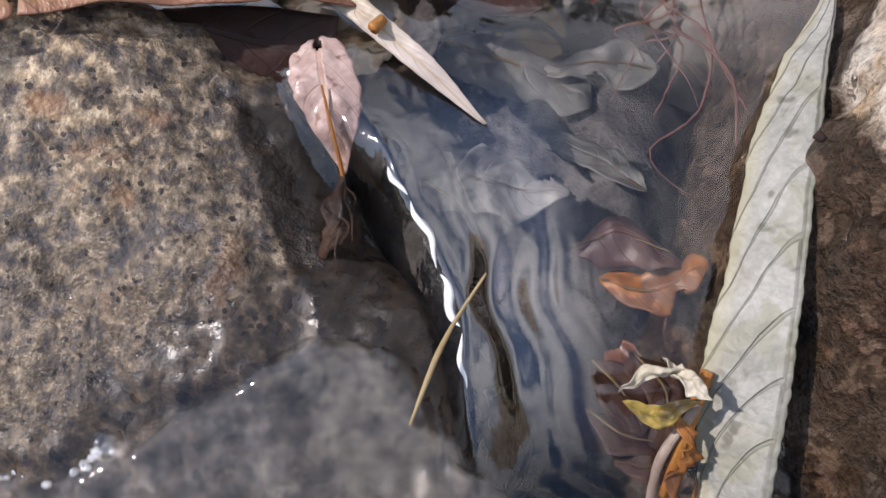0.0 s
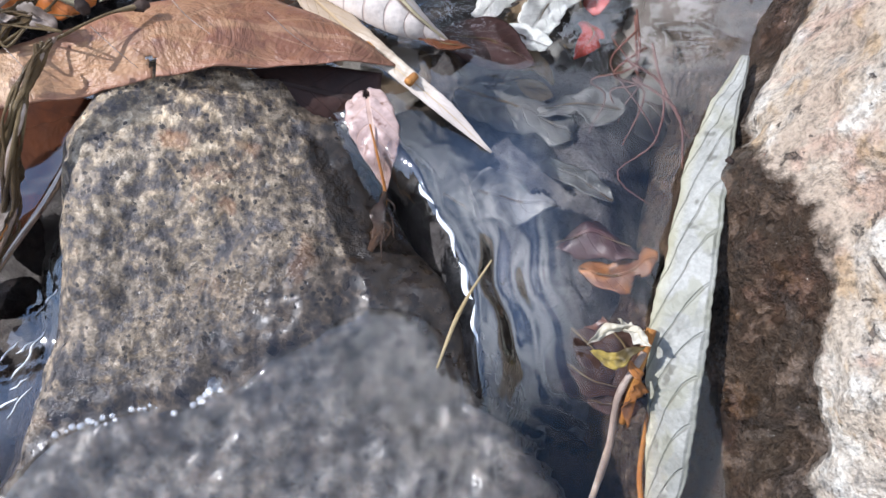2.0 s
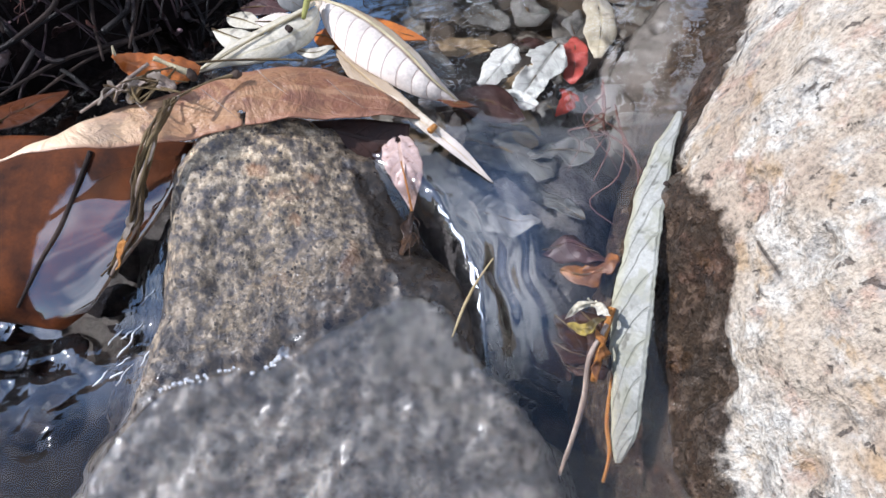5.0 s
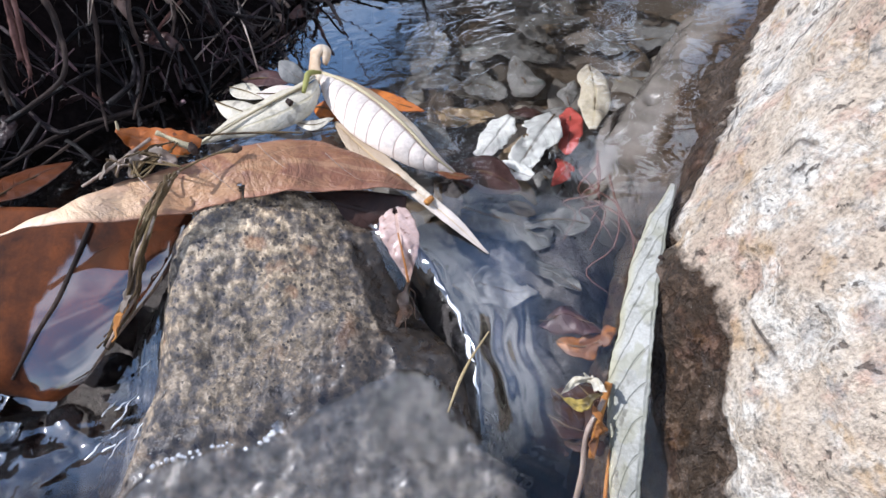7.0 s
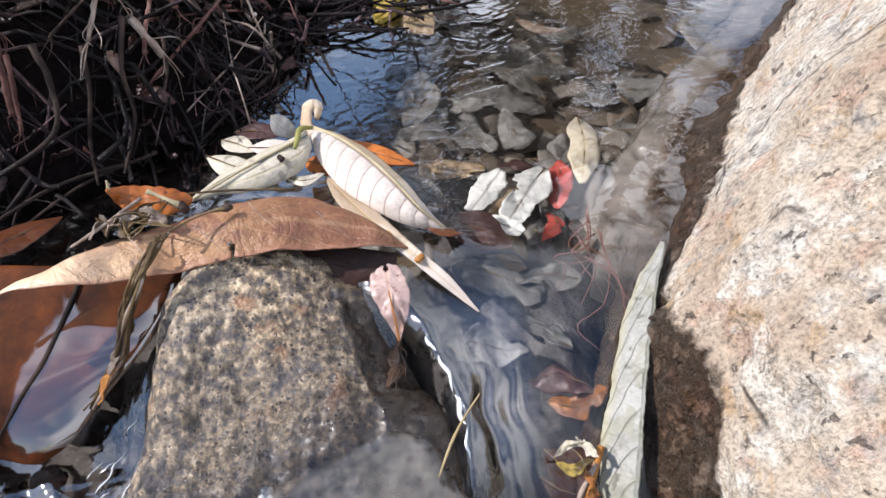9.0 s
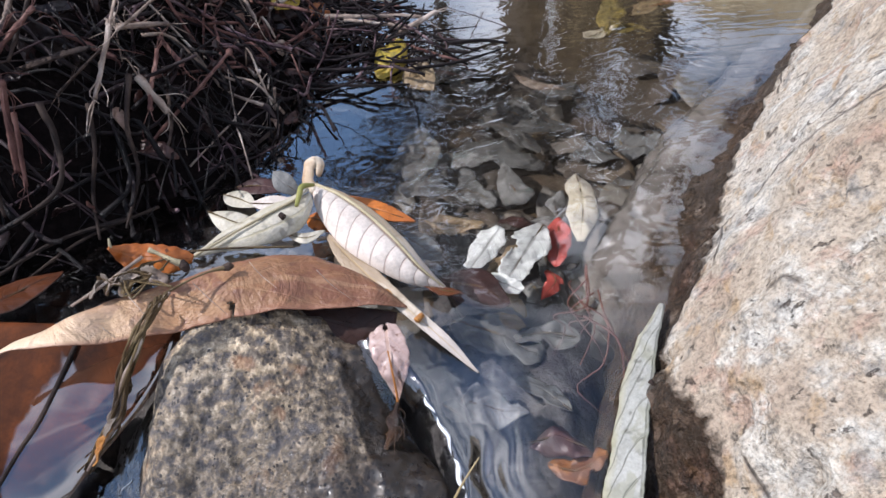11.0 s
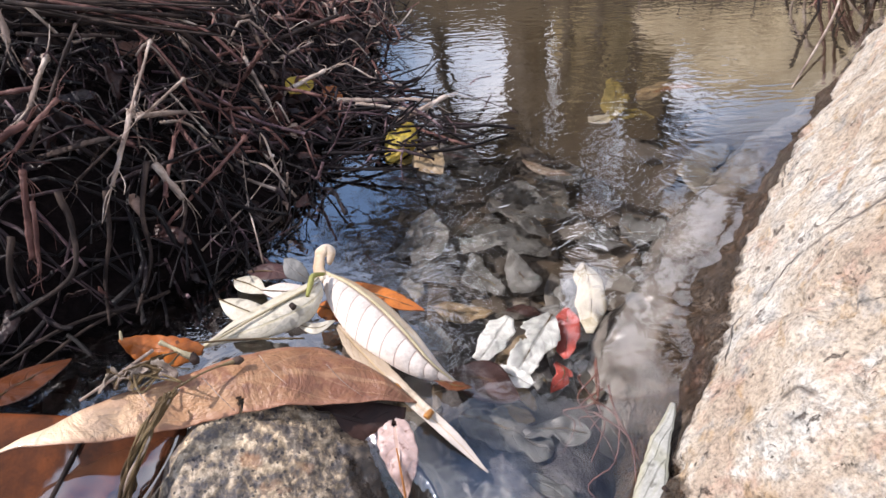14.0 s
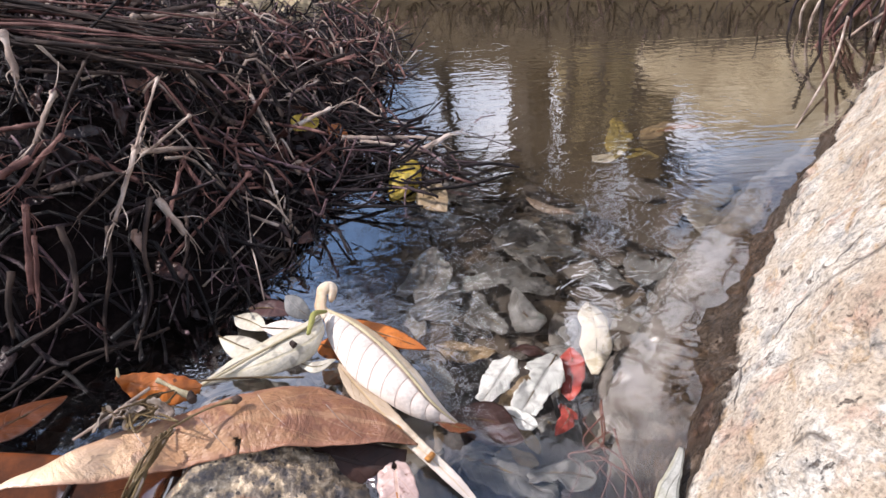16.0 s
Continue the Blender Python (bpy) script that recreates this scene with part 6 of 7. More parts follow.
for k in range(10):  # whitish leaves lying over one another in the middle of the pool
    x, y = g.uniform(0.0, 0.13), g.uniform(0.25, 0.345)
    if x < along(ROCK_X, y) - 0.03:
        a, ln, z = g.uniform(0, 2 * math.pi), g.uniform(0.012, 0.026), g.uniform(-0.048, -0.034)
        d = Vector((math.cos(a), math.sin(a), g.gauss(0, 0.15))) * ln
        c = Vector((x, y, z))
        bend = Vector((g.gauss(0, 0.15), g.gauss(0, 0.15), 0.1)) * ln
        SUNK.append(([tuple(c - d), tuple(c + bend), tuple(c + d)], ln * g.uniform(0.7, 1.2), g.choice((MAT_SILT_LEAF, MAT_GREY_LEAF, MAT_GREY_LEAF)), "pale silted leaf on the stream bed"))
for k in range(11):  # duller ones towards the lip
    x, y = g.uniform(0.005, 0.065), g.uniform(0.13, 0.25)
    a, ln, z = g.uniform(0, 2 * math.pi), g.uniform(0.006, 0.014), g.uniform(-0.036, -0.028)
    z = max(z, ledge_z(x, y) + 0.003)
    d = Vector((math.cos(a), math.sin(a), g.gauss(0, 0.2))) * ln
    c = Vector((x, y, z))
    SUNK.append(([tuple(c - d), tuple(c + Vector((g.gauss(0, 0.15), g.gauss(0, 0.15), 0.1)) * ln), tuple(c + d)], ln * g.uniform(0.6, 1.1), g.choice((MAT_SILT_LEAF, MAT_GREY_LEAF, MAT_BROWN_LEAF, MAT_DULL_LEAF, MAT_GREY_LEAF)), "dull silted leaf on the stream bed by the lip"))
for k, (mid, w, m, text) in enumerate(SUNK):
    outline = ((0.02, 0.55, 0.85, 1.0, 0.95, 0.75, 0.45, 0.03), (0.1, 0.8, 1.0, 0.85, 0.95, 0.7, 0.5, 0.15), (0.02, 0.4, 0.7, 0.9, 1.0, 0.9, 0.6, 0.05), (0.15, 0.5, 0.95, 0.8, 1.0, 0.6, 0.7, 0.2))[k % 4]
    if m is MAT_WHITE_LEAF:
        outline = (0.35, 0.8, 1.0, 1.0, 0.95, 0.9, 0.75, 0.5)
    outline = tuple(max(0.02, q * rng.uniform(0.7, 1.25)) for q in outline)
    tear = ((rng.uniform(0.2, 0.8), rng.choice((0.0, 1.0)), 0.08, 0.22),) if k % 3 == 1 else ()
    leaf("sunken_leaf", mid, w, m, text, rng.uniform(-18, 18), shape=outline, holes=tear, arch=rng.uniform(-0.001, 0.002), crinkle=0.0028, seed=k * 3, nu=26, nv=12, scale=110, group=G_SUNK, teeth=0.2 if m is MAT_WHITE_LEAF else 0.0, teeth_n=18)
# red roots in the water
rt = thing("red_roots", (0.0544, 0.1636, -0.0200), "thin forked red roots waving under the water", "roots")
for k in range(8):
    g = random.Random(90 + k)
    a, b = Vector((0.0541, 0.1716, -0.0120)), Vector((0.0451, 0.1446, -0.0300))
    o = Vector((g.uniform(-0.002, 0.016), g.gauss(0, 0.008), g.gauss(0, 0.003)))
    pts = [tuple(a.lerp(b, s) + o * (0.4 + s * 0.8) + Vector((g.gauss(0, 0.003), g.gauss(0, 0.003), 0))) for s in (0, 0.25, 0.5, 0.75, 1)]
    part("root", tube(bmesh.new(), pts, (0.00035, 0.0003, 0.0002, 0.0001), 5, 18), MAT_RED_ROOT, rt)

# ---------------------------------------------------------------- bubbles at the foot of the stone
MAT_BUBBLE = Nodes("bubble_film").set(Base_Color=(0.95, 0.96, 0.98), Roughness=0.02, IOR=1.3, Transmission_Weight=0.76, Coat_Weight=1.0, Coat_IOR=2.4, Coat_Roughness=0.07).m
MAT_CLEAR_BUBBLE = Nodes("clear_bubble_film").set(Base_Color=(0.97, 0.98, 1.0), Roughness=0.0, IOR=1.12, Transmission_Weight=1.0, Coat_Weight=1.0, Coat_IOR=1.9, Coat_Roughness=0.05).m
# white stuff for the glints drawn on the moving water
MAT_GLINT = Nodes("foam").set(Base_Color=(0.92, 0.94, 0.97), Roughness=0.25, IOR=1.3, Transmission_Weight=0.25, Coat_Weight=1.0, Coat_IOR=1.9, Coat_Roughness=0.12).m
# broken white line on the crest of the spill, a sun glint built as objects
for y0, y1, fat in ((0.1325, 0.1275, 0.0006), (0.1265, 0.1165, 0.0007), (0.1155, 0.1075, 0.0009), (0.1065, 0.0990, 0.0005)):
    way = []
    for k in range(6):
        y = y0 + (y1 - y0) * k / 5
        x = along(CREST, y) + 0.0004 * math.sin(y * 900)
        way.append((x, y, water_z(x, y) + 0.0002))
    single("glint_streak", tube(bmesh.new(), way, (0.00005, 0.6 * fat, fat, 0.8 * fat, 0.6 * fat, 0.00005), 8, 24, 0.5), MAT_GLINT, way[2], "white streak standing for the sun glint on the spill's crest", "foam", "foam on the spill")
# short white streaks, painted glints where the water races past the stone's other side
g = random.Random(23)
for k in range(10):
    x, y = g.uniform(-0.100, -0.087), g.uniform(0.104, 0.130)
    way = []
    for i in range(5):
        q = (x - 0.0009 * i + 0.0005 * math.sin(i * 1.7 + k), y - (0.0006 + 0.0006 * (k % 3)) * i)
        way.append((q[0], q[1], water_z(*q) + 0.0002))
    fat = g.uniform(0.00014, 0.00030)
    single("glint_streak", tube(bmesh.new(), way, (0.00004, fat, 0.7 * fat, fat, 0.00004), 7, 16, 0.5), MAT_GLINT, way[2], "short white streak standing for a glint on racing water", "foam", "foam on the spill")
g = random.Random(17)
line = spline([(-0.0765, 0.0915), (-0.0690, 0.0935), (-0.0610, 0.0948), (-0.0500, 0.0950), (-0.0445, 0.0968)], 40)
for k in range(42):
    x, y = line[min(40, k)] + Vector((g.gauss(0, 0.0006), g.gauss(0, 0.0009)))
    c = Vector((x, y, water_z(x, y)))
    r = g.uniform(0.0004, 0.0009) if k < 40 else (0.0026, 0.0013)[k - 40]
    bm = bmesh.new()
    bmesh.ops.create_icosphere(bm, subdivisions=3 if r > 0.002 else 2, radius=r, matrix=Matrix.Translation(c + Vector((0, 0, r * 0.35))))
    ob = single("bubble", bm, MAT_BUBBLE if k < 40 else MAT_CLEAR_BUBBLE, c, "clear bubble on the water at the stone's foot", "bubble", "bubbles")
    ob.visible_shadow = False

# ---------------------------------------------------------------- stalks on the mound
G_STALK = "stalks on the debris mound"
STALKS = [  # ends, radius, material
    ((-0.1006, 0.3032, 0.0707), (-0.0993, 0.2597, 0.0592), 0.0024, MAT_STALK), ((-0.1000, 0.2614, 0.0584), (-0.1049, 0.2376, 0.0414), 0.0028, MAT_STALK), ((-0.0864, 0.2876, 0.0595), (-0.0971, 0.2574, 0.0571), 0.0018, MAT_STALK), ((-0.1182, 0.2634, 0.0552), (-0.1028, 0.2611, 0.0448), 0.0026, MAT_STALK_RED),
    ((-0.0996, 0.2669, 0.0545), (-0.0858, 0.2791, 0.0493), 0.0024, MAT_STALK), ((-0.0932, 0.2514, 0.0412), (-0.0861, 0.2481, 0.0278), 0.0030, MAT_STALK), ((-0.0671, 0.2835, 0.0340), (-0.0947, 0.2379, 0.0192), 0.0028, MAT_STALK_RED), ((-0.0926, 0.2651, 0.0348), (-0.0663, 0.2939, 0.0221), 0.0020, MAT_STALK_RED),
    ((-0.1149, 0.2346, 0.0456), (-0.1004, 0.2568, 0.0538), 0.0013, MAT_DARK_STEM), ((-0.1305, 0.2779, 0.0756), (-0.1297, 0.2525, 0.0669), 0.0030, MAT_STALK), ((-0.1261, 0.2268, 0.0554), (-0.1279, 0.2141, 0.0292), 0.0026, MAT_STALK_RED), ((-0.1325, 0.2312, 0.0651), (-0.1248, 0.2382, 0.0672), 0.0032, MAT_STALK_RED),
    ((-0.0736, 0.3436, 0.0461), (-0.0622, 0.3236, 0.0306), 0.0026, MAT_STALK), ((-0.0716, 0.3687, 0.0487), (-0.0609, 0.3453, 0.0344), 0.0028, MAT_DARK_STEM), ((-0.0830, 0.3334, 0.0519), (-0.0656, 0.3856, 0.0410), 0.0026, MAT_STALK_RED), ((-0.0830, 0.3370, 0.0465), (-0.0602, 0.3718, 0.0325), 0.0013, MAT_STALK),
    ((-0.1011, 0.3270, 0.0735), (-0.0800, 0.3343, 0.0459), 0.0028, MAT_DARK_STEM), ((-0.1470, 0.2899, 0.0954), (-0.1419, 0.2784, 0.0816), 0.0034, MAT_STALK), ((-0.1598, 0.3125, 0.0926), (-0.1148, 0.3498, 0.0741), 0.0034, MAT_DARK_STEM), ((-0.1663, 0.3295, 0.0964), (-0.1261, 0.3593, 0.0811), 0.0044, MAT_STALK_RED),
    ((-0.1261, 0.3638, 0.0815), (-0.0982, 0.4036, 0.0709), 0.0030, MAT_STALK), ((-0.0775, 0.3117, 0.0376), (-0.0727, 0.2886, 0.0286), 0.0018, MAT_STALK_RED), ((-0.0338, 0.3566, 0.0160), (0.0148, 0.3620, 0.0090), 0.0024, MAT_STALK), ((-0.0030, 0.3473, 0.0060), (0.0221, 0.3553, 0.0140), 0.0030, MAT_STALK), ((-0.0245, 0.3544, 0.0140), (0.0032, 0.3502, 0.0100), 0.0020, MAT_STALK),
    ((-0.0177, 0.3582, 0.0079), (0.0282, 0.3201, 0.0037), 0.0016, MAT_STALK_RED), ((-0.0377, 0.3709, 0.0110), (-0.0471, 0.3183, 0.0082), 0.0016, MAT_DARK_STEM), ((-0.0905, 0.3038, 0.0442), (-0.0658, 0.3119, 0.0262), 0.0018, MAT_STALK_RED), ((-0.1391, 0.3083, 0.0829), (-0.1000, 0.3433, 0.0645), 0.0020, MAT_DARK_STEM),
    ((-0.0665, 0.3336, 0.0250), (-0.0371, 0.3484, 0.0049), 0.0022, MAT_STALK_RED), ((-0.0580, 0.3020, 0.0118), (-0.0576, 0.2775, 0.0056), 0.0011, MAT_STALK), ((-0.1244, 0.2217, 0.0464), (-0.1264, 0.2119, 0.0247), 0.0018, MAT_STALK_RED), ((-0.1217, 0.2913, 0.0825), (-0.1242, 0.2325, 0.0596), 0.0016, MAT_DARK_STEM),
    ((-0.1038, 0.3393, 0.0660), (-0.0939, 0.3281, 0.0586), 0.0022, MAT_STALK), ((-0.1189, 0.2509, 0.0694), (-0.1284, 0.2306, 0.0609), 0.0022, MAT_STALK_RED), ((-0.0071, 0.4070, 0.0039), (-0.0255, 0.3588, 0.0056), 0.0014, MAT_DARK_STEM), ((-0.0820, 0.2828, 0.0297), (-0.0544, 0.2961, 0.0059), 0.0014, MAT_DARK_STEM),
]
g = random.Random(91)
while len(STALKS) < 95:  # broken stalks strewn between
    y = g.uniform(0.235, 0.50)
    x = along(MOUND_X, y) - 0.012 - g.random() ** 1.3 * 0.13
    a, ln = g.uniform(-0.6, math.pi - 0.6), g.uniform(0.010, 0.026)
    d = Vector((math.cos(a), math.sin(a), g.gauss(-0.1, 0.3))) * ln
    c = Vector((x, y, mound_z(x, y) + g.uniform(0.006, 0.018)))
    STALKS.append((tuple(c - d), tuple(c + d), g.uniform(0.0016, 0.0032), g.choice((MAT_DARK_STEM, MAT_DARK_STEM, MAT_STALK_RED, MAT_STALK_RED, MAT_STALK))))
for k, (a, b, r, m) in enumerate(STALKS):
    g = random.Random(200 + k)
    a, b, r = Vector(a), Vector(b), (r * 0.46 if m is MAT_STALK else r * 0.44)
    ln = (b - a).length
    mids = [a.lerp(b, s) + Vector((g.gauss(0, 0.008), g.gauss(0, 0.008), g.gauss(0, 0.006))) * ln for s in (0.3, 0.7)]
    t = thing("dry_stalk", a, {"dry_stalk": "pale dry hollow stalk on the mound", "reddish_stalk": "reddish-brown dry stalk on the mound", "dark_stem": "dark rotted stalk on the mound"}[m.name], "stalk", G_STALK)
    part("stem", tube(bmesh.new(), [tuple(a), tuple(mids[0]), tuple(mids[1]), tuple(b)], (r, r * 0.92, r * 0.95, r * 0.85), 8, 18, 0.7, g.uniform(0.5, 0.95), seed=k), m, t)
    for e, s_ in ((a, -1), (b, 1), (a.lerp(b, g.random()), 1)):
        for _ in range(2):
            q = (b - a).normalized() * s_ * g.uniform(0.004, 0.014) + Vector((g.gauss(0, 0.004), g.gauss(0, 0.004), g.gauss(0, 0.003)))
            part("fibre", tube(bmesh.new(), [tuple(e), tuple(e + q * 0.5 + Vector((g.gauss(0, 0.0015), g.gauss(0, 0.0015), g.gauss(0, 0.001)))), tuple(e + q)], (r * 0.22, r * 0.16, r * 0.08), 4, 5, 0.3), m, t)
    c = a.lerp(b, g.uniform(0.25, 0.75))
    d = (b - a).normalized() * r * 0.7
    part("node", tube(bmesh.new(), [tuple(a - d), tuple(a), tuple(a + d * 1.6)], (r * 0.85, r * 1.15, r * 0.95), 8, 6, 0.4, seed=k), m, t)
# loose stems on the mound's tip, reaching over the water
bm = bmesh.new()
g = random.Random(77)
mound_tip = [Vector(p) for p in ((-0.0490, 0.3474, 0.0030), (-0.0255, 0.3579, 0.0060), (-0.0017, 0.3458, 0.0050), (0.0179, 0.3324, 0.0020), (-0.0108, 0.3245, 0.0020), (-0.0322, 0.3840, 0.0100), (-0.0072, 0.3771, 0.0060))]
for k in range(170):
    c = mound_tip[g.randrange(7)] + Vector((g.gauss(0, 0.012), g.gauss(0, 0.014), abs(g.gauss(0, 0.004))))
    d = Vector((g.gauss(0, 1), g.gauss(0, 0.7), g.gauss(0, 0.25))).normalized() * g.uniform(0.006, 0.026)
    r = g.uniform(0.0002, 0.0009)
    tube(bm, [tuple(c - d), tuple(c + Vector((g.gauss(0, 0.002), g.gauss(0, 0.002), 0))), tuple(c + d)], (r, r, r * 0.6), 4, 6, 0.25, seed=k)
single("stem_litter", bm, MAT_LITTER, mound_tip[2], "loose dry stems heaped on the mound's tip over the water", "plant litter", kind="stuff")
# bent dark roots hanging at the near face of the mound
ROOTS = [([(-0.1177, 0.2264, 0.0474), (-0.1146, 0.2199, 0.0354), (-0.1147, 0.2086, 0.0250), (-0.1274, 0.1976, 0.0199)], 0.0018), ([(-0.0961, 0.2510, 0.0429), (-0.0966, 0.2345, 0.0312), (-0.0965, 0.2282, 0.0156), (-0.0990, 0.2087, 0.0059)], 0.0016), ([(-0.1072, 0.2360, 0.0406), (-0.1068, 0.2261, 0.0280), (-0.1108, 0.2192, 0.0137), (-0.1087, 0.2067, 0.0035)], 0.0014),
         ([(-0.1307, 0.2132, 0.0392), (-0.1324, 0.2073, 0.0301), (-0.1324, 0.2025, 0.0198)], 0.0018), ([(-0.0874, 0.2579, 0.0309), (-0.0857, 0.2426, 0.0224), (-0.0925, 0.2335, 0.0113)], 0.0012), ([(-0.0546, 0.2727, 0.0026), (-0.0676, 0.2496, 0.0025), (-0.0772, 0.2302, 0.0016)], 0.0012), ([(-0.0991, 0.2152, 0.0055), (-0.1209, 0.2054, 0.0060), (-0.1366, 0.1844, 0.0079)], 0.0014), ([(-0.0917, 0.2229, 0.0036), (-0.1148, 0.2074, 0.0035), (-0.1288, 0.1808, 0.0057)], 0.0010)]
for k, (pts, r) in enumerate(ROOTS):
    single("root", tube(bmesh.new(), pts, (r * 0.7, r * 0.55, r * 0.5, r * 0.3), 7, 22, 0.35, seed=k), MAT_DARK_STEM, pts[0], "bent dark root hanging from the mound over the water", "root", "roots of the mound")
# leaves on the mound's edge
leaf("yellow_leaf", [(-0.0106, 0.3317, 0.0040), (-0.0027, 0.3267, 0.0040), (0.0047, 0.3252, 0.0020)], 0.030, MAT_YELLOW_LEAF, "drooping yellow leaf with dark decay at the mound's tip", 15, arch=0.003, crinkle=0.002)
leaf("grey_leaf", [(0.0036, 0.3175, 0.0030), (0.0095, 0.3098, 0.0020), (0.0154, 0.2988, 0.0000)], 0.016, MAT_BROWN_LEAF, "grey-brown curled leaf at the mound's tip", 20, crinkle=0.002)
leaf("yellow_leaf", [(-0.0565, 0.3468, 0.0253), (-0.0524, 0.3576, 0.0258), (-0.0480, 0.3707, 0.0242)], 0.014, MAT_YELLOW_LEAF, "small yellow leaf caught among the stalks", 20)
leaf("orange_leaf", [(-0.0401, 0.3646, 0.0123), (-0.0377, 0.3691, 0.0144), (-0.0362, 0.3734, 0.0164)], 0.012, MAT_ORANGE_LEAF, "small orange leaf scrap among the stalks", 30)
single("thin_twig", tube(bmesh.new(), [(0.0193, 0.3475, 0.0100), (0.0208, 0.3526, 0.0000), (0.0208, 0.3478, -0.0060)], (0.0006, 0.0005, 0.0004), 5, 8), MAT_DARK_STEM, (0.0193, 0.3475, 0.0100), "thin dark twig standing in the water", "twig")

# ---------------------------------------------------------------- far bank, its stone and trees
def far_stems(count, seed, x0, x1, r, h):
    bm = bmesh.new()
    g = random.Random(seed)
    for k in range(count):
        x = g.uniform(x0, x1)
        y = along([(-1.0, 1.0), (-0.4, 0.80), (0.0, 0.70), (0.2, 0.665), (0.36, 0.60), (0.7, 0.55), (1.5, 0.45)], x) + 0.02 + abs(g.gauss(0, 0.06))
        z = ground_z(x, y)
        ln = g.uniform(0.3, 1) * h
        lean = Vector((g.gauss(0, 0.5), g.gauss(-0.2, 0.4), g.uniform(0.2, 1))).normalized() * ln
        p = Vector((x, y, z - 0.004))
        tube(bm, [tuple(p), tuple(p + lean * 0.5 + Vector((g.gauss(0, 0.1), g.gauss(0, 0.1), 0)) * ln), tuple(p + lean)], (r, r * 0.8, r * 0.4), 4, 5, 0.2, seed=k)
    return bm


single("far_litter", far_stems(900, 11, -0.5, 0.6, 0.0010, 0.05), MAT_LITTER, (0, 0.8, 0), "dry brown stems along the far bank", "plant litter", kind="stuff")
rt = thing("root_clump", (0.3226, 0.4899, 0.0100), "reddish clump of roots and stems at the far water's edge", "root clump")
for k in range(40):
    g = random.Random(300 + k)
    a = Vector((0.3575, 0.5011, 0.0050)) + Vector((g.gauss(0.01, 0.03), g.gauss(0.02, 0.02), 0.03 + g.random() * 0.03))
    b = a + Vector((g.gauss(-0.01, 0.02), g.gauss(-0.01, 0.02), -0.05 - g.random() * 0.03))
    part("root", tube(bmesh.new(), [tuple(a), tuple(a.lerp(b, 0.5) + Vector((g.gauss(0, 0.008), g.gauss(0, 0.008), 0))), tuple(b)], (0.0014, 0.0012, 0.0008), 5, 8, 0.3, seed=k), (MAT_STALK_RED, MAT_LITTER, MAT_STALK)[k % 3], rt)
single("grass_blade", tube(bmesh.new(), [(0.2940, 0.4643, 0.0300), (0.2707, 0.4308, 0.0120), (0.2144, 0.3625, 0.0000)], (0.0009, 0.0009, 0.0005), 5, 12), MAT_STALK, (0.2760, 0.4360, 0.0100), "long dry grass blade arching into the pool", "grass blade")
single("grass_blade", tube(bmesh.new(), [(0.2680, 0.3762, 0.0200), (0.2560, 0.3647, 0.0120), (0.2492, 0.3572, 0.0040)], (0.0008, 0.0008, 0.0005), 5, 8), MAT_STALK, (0.2594, 0.3693, 0.0100), "short dry grass blade over the boulder's edge", "grass blade")


def rock(name, c, size, seed, mat, label, lean=0.0, rugged=0.3, boxy=2.0, turn=0.0):
    bm = bmesh.new()
    bmesh.ops.create_icosphere(bm, subdivisions=5, radius=1.0)
    for v in bm.verts:
        d = v.co.normalized()
        w = 1 + rugged * noise.fractal(d * (1.3 if rugged < 0.4 else 2.2) + Vector((seed, 0, 0)), 0.9, 2.0, 4)
        w /= sum(abs(q) ** boxy for q in d) ** (1 / boxy)
        v.co = Vector(c) + Matrix.Rotation(radians(turn), 3, "Z") @ Vector((d.x * size[0], d.y * size[1], d.z * size[2])) * w
        v.co.x += lean * d.z * size[2]
    return single(name, bm, mat, c, label, "rock")


MAT_FAR_ROCK = earth("far_pale_rock", (0.14, 0.105, 0.06), (0.38, 0.31, 0.20), (0.58, 0.50, 0.36), 9.0, 0.9, 0.3)
rock("far_rock", (1.12, 1.98, 0.16), (0.50, 0.46, 0.58), 3, MAT_FAR_ROCK, "large sunlit tan rock on the far bank", 0.36, 0.16, 3.0, -50.0)
rock("earth_bluff", (0.98, 3.5, 0.60), (0.36, 0.5, 0.80), 8, MAT_BANK, "brown earth bluff beside the far rock", 0.1, 0.35)
rock("bank_stone", (-0.125, 0.585, 0.026), (0.024, 0.018, 0.017), 5, MAT_FAR_ROCK, "pale stone on the bank behind the mound")
rock("bank_stone", (-0.086, 0.600, 0.022), (0.020, 0.016, 0.014), 6, MAT_FAR_ROCK, "pale stone on the bank behind the mound")
MAT_BARK = stem_stuff("tree_bark", (0.05, 0.04, 0.03), (0.10, 0.08, 0.06), (0.15, 0.12, 0.10))


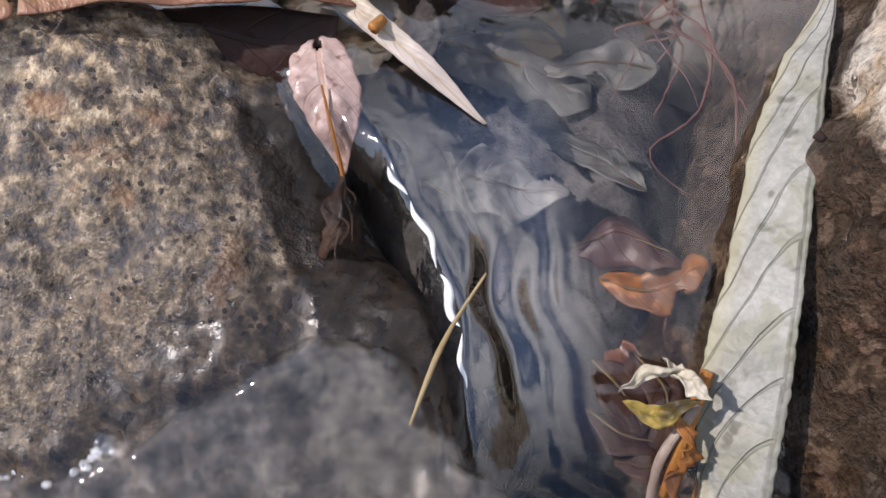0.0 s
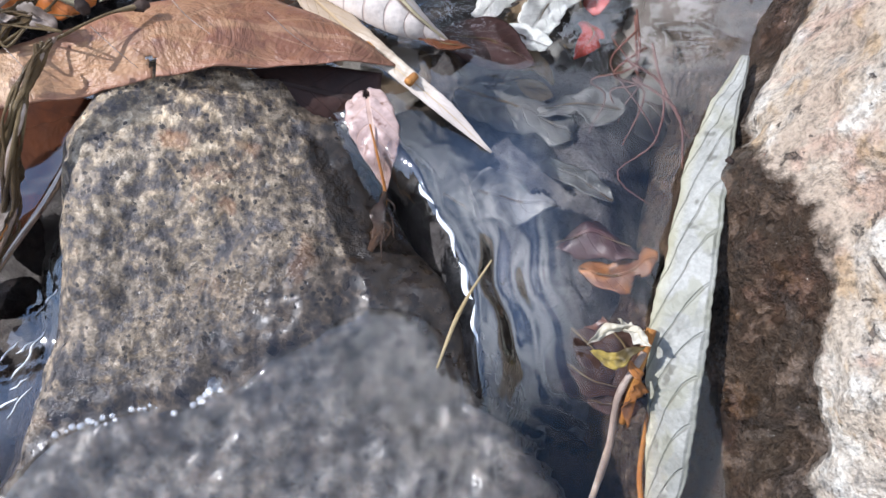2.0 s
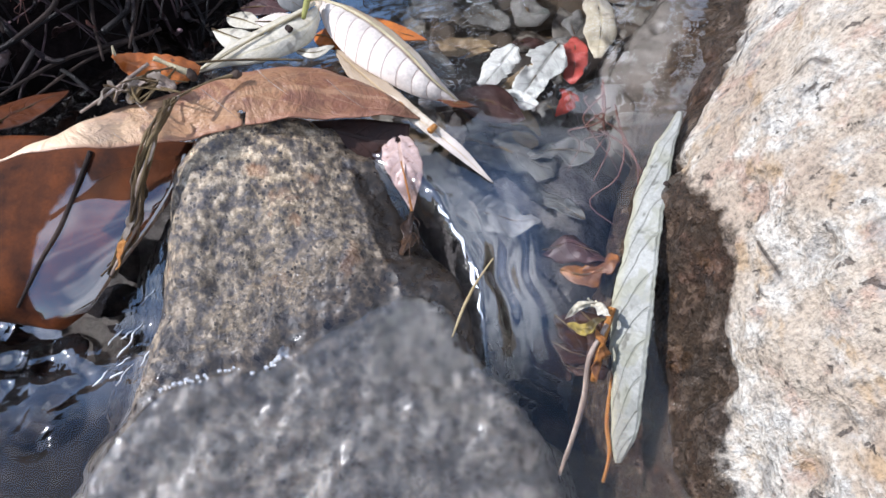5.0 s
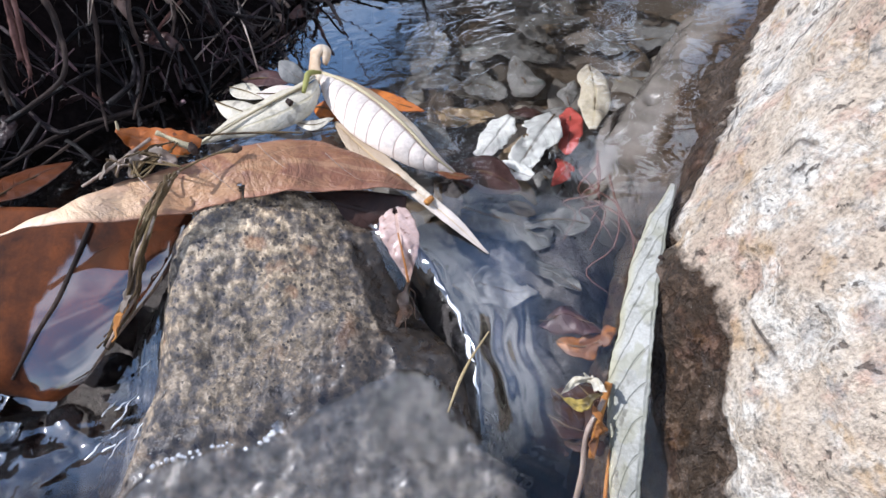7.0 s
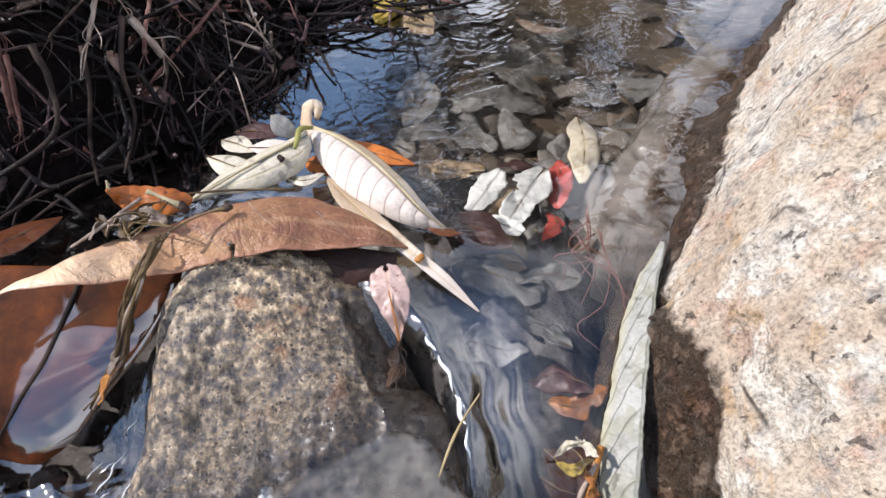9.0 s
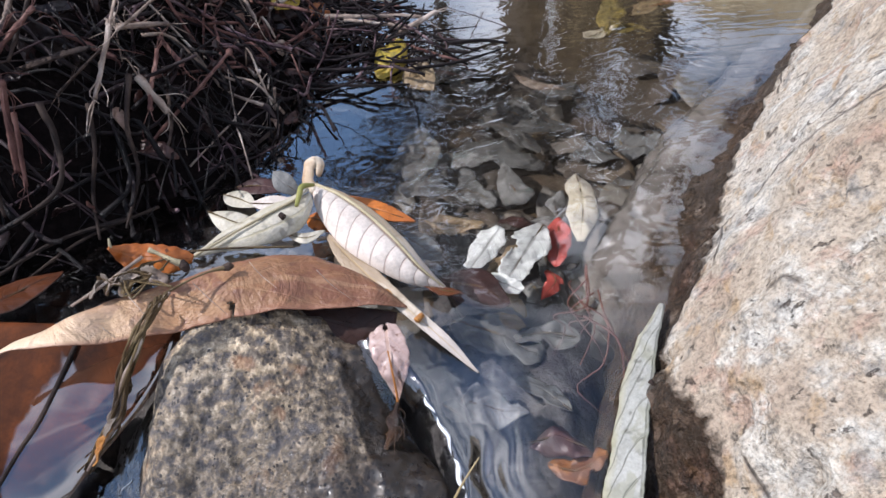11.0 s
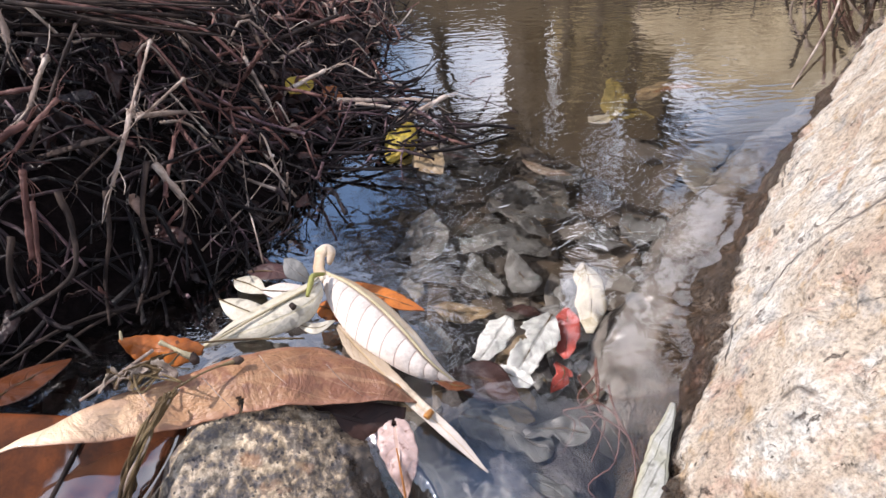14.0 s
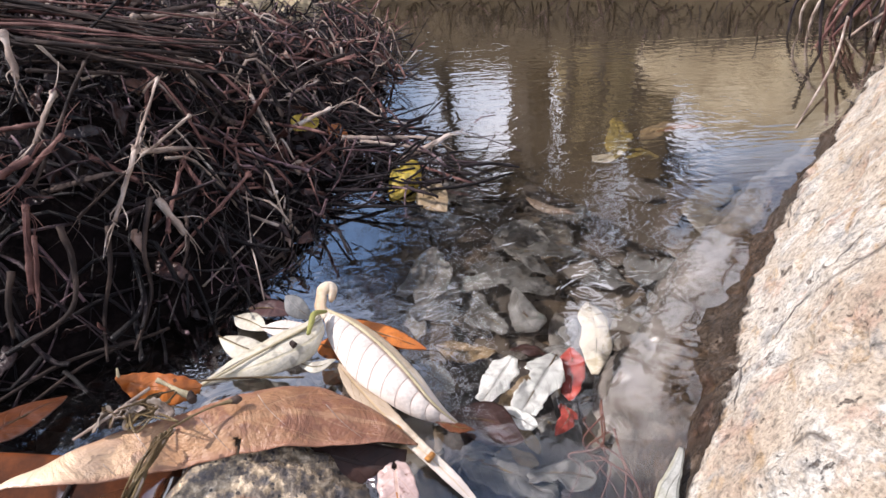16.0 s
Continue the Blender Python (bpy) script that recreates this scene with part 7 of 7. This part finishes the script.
def bare_tree(at, height, seed, label):
    g = random.Random(seed)
    t = thing("bare_tree", at, label, "tree", "bare trees upstream")
    base = Vector(at)
    top = base + Vector((g.gauss(0, 0.06), g.gauss(0, 0.06), 1)) * height
    r = height * 0.024
    part("trunk", tube(bmesh.new(), [tuple(base - Vector((0, 0, 0.1))), tuple(base.lerp(top, 0.35) + Vector((g.gauss(0, 0.03), 0, 0)) * height), tuple(base.lerp(top, 0.7)), tuple(top)], (r, r * 0.75, r * 0.45, r * 0.1), 8, 16, 0.2, seed=seed), MAT_BARK, t)
    bm = bmesh.new()

    def limb(p, d, ln, rad, depth):
        q = p + d * ln
        m = p.lerp(q, 0.5) + Vector((g.gauss(0, 0.07), g.gauss(0, 0.07), g.gauss(0, 0.05))) * ln
        tube(bm, [tuple(p), tuple(m), tuple(q)], (rad, rad * 0.7, rad * 0.35), 4 if depth else 5, 5, 0.1)
        if depth < 3:
            for _ in range(4 if depth < 2 else 3):
                s = g.uniform(0.3, 1.0)
                e = (d + Vector((g.gauss(0, 0.6), g.gauss(0, 0.6), g.gauss(0.15, 0.45)))).normalized()
                limb(p.lerp(q, s), e, ln * g.uniform(0.4, 0.65), rad * 0.5, depth + 1)

    for k in range(20):
        s = 0.18 + 0.76 * k / 19
        a = g.uniform(0, 2 * math.pi)
        limb(base.lerp(top, s), Vector((math.cos(a), math.sin(a), g.uniform(0.3, 0.9))).normalized(), height * 0.32 * (1.15 - s), r * 0.6 * (1.2 - s), 0)
    part("crown", bm, MAT_BARK, t)
    return t


for k, (x, y, h) in enumerate(((1.2, 4.4, 5.0), (0.95, 5.3, 5.4), (0.64, 3.6, 3.4), (1.5, 3.9, 4.2), (-2.4, 5.6, 2.4), (-1.4, 7.6, 1.8), (0.3, 5.6, 2.6), (-3.2, 7.0, 2.2), (0.8, 3.9, 2.4), (0.74, 3.05, 1.0), (1.02, 2.9, 1.3), (0.80, 2.85, 0.8))):
    bare_tree((x, y, ground_z(x, y)), h, 60 + k, "dark leafless tree on the bank upstream")
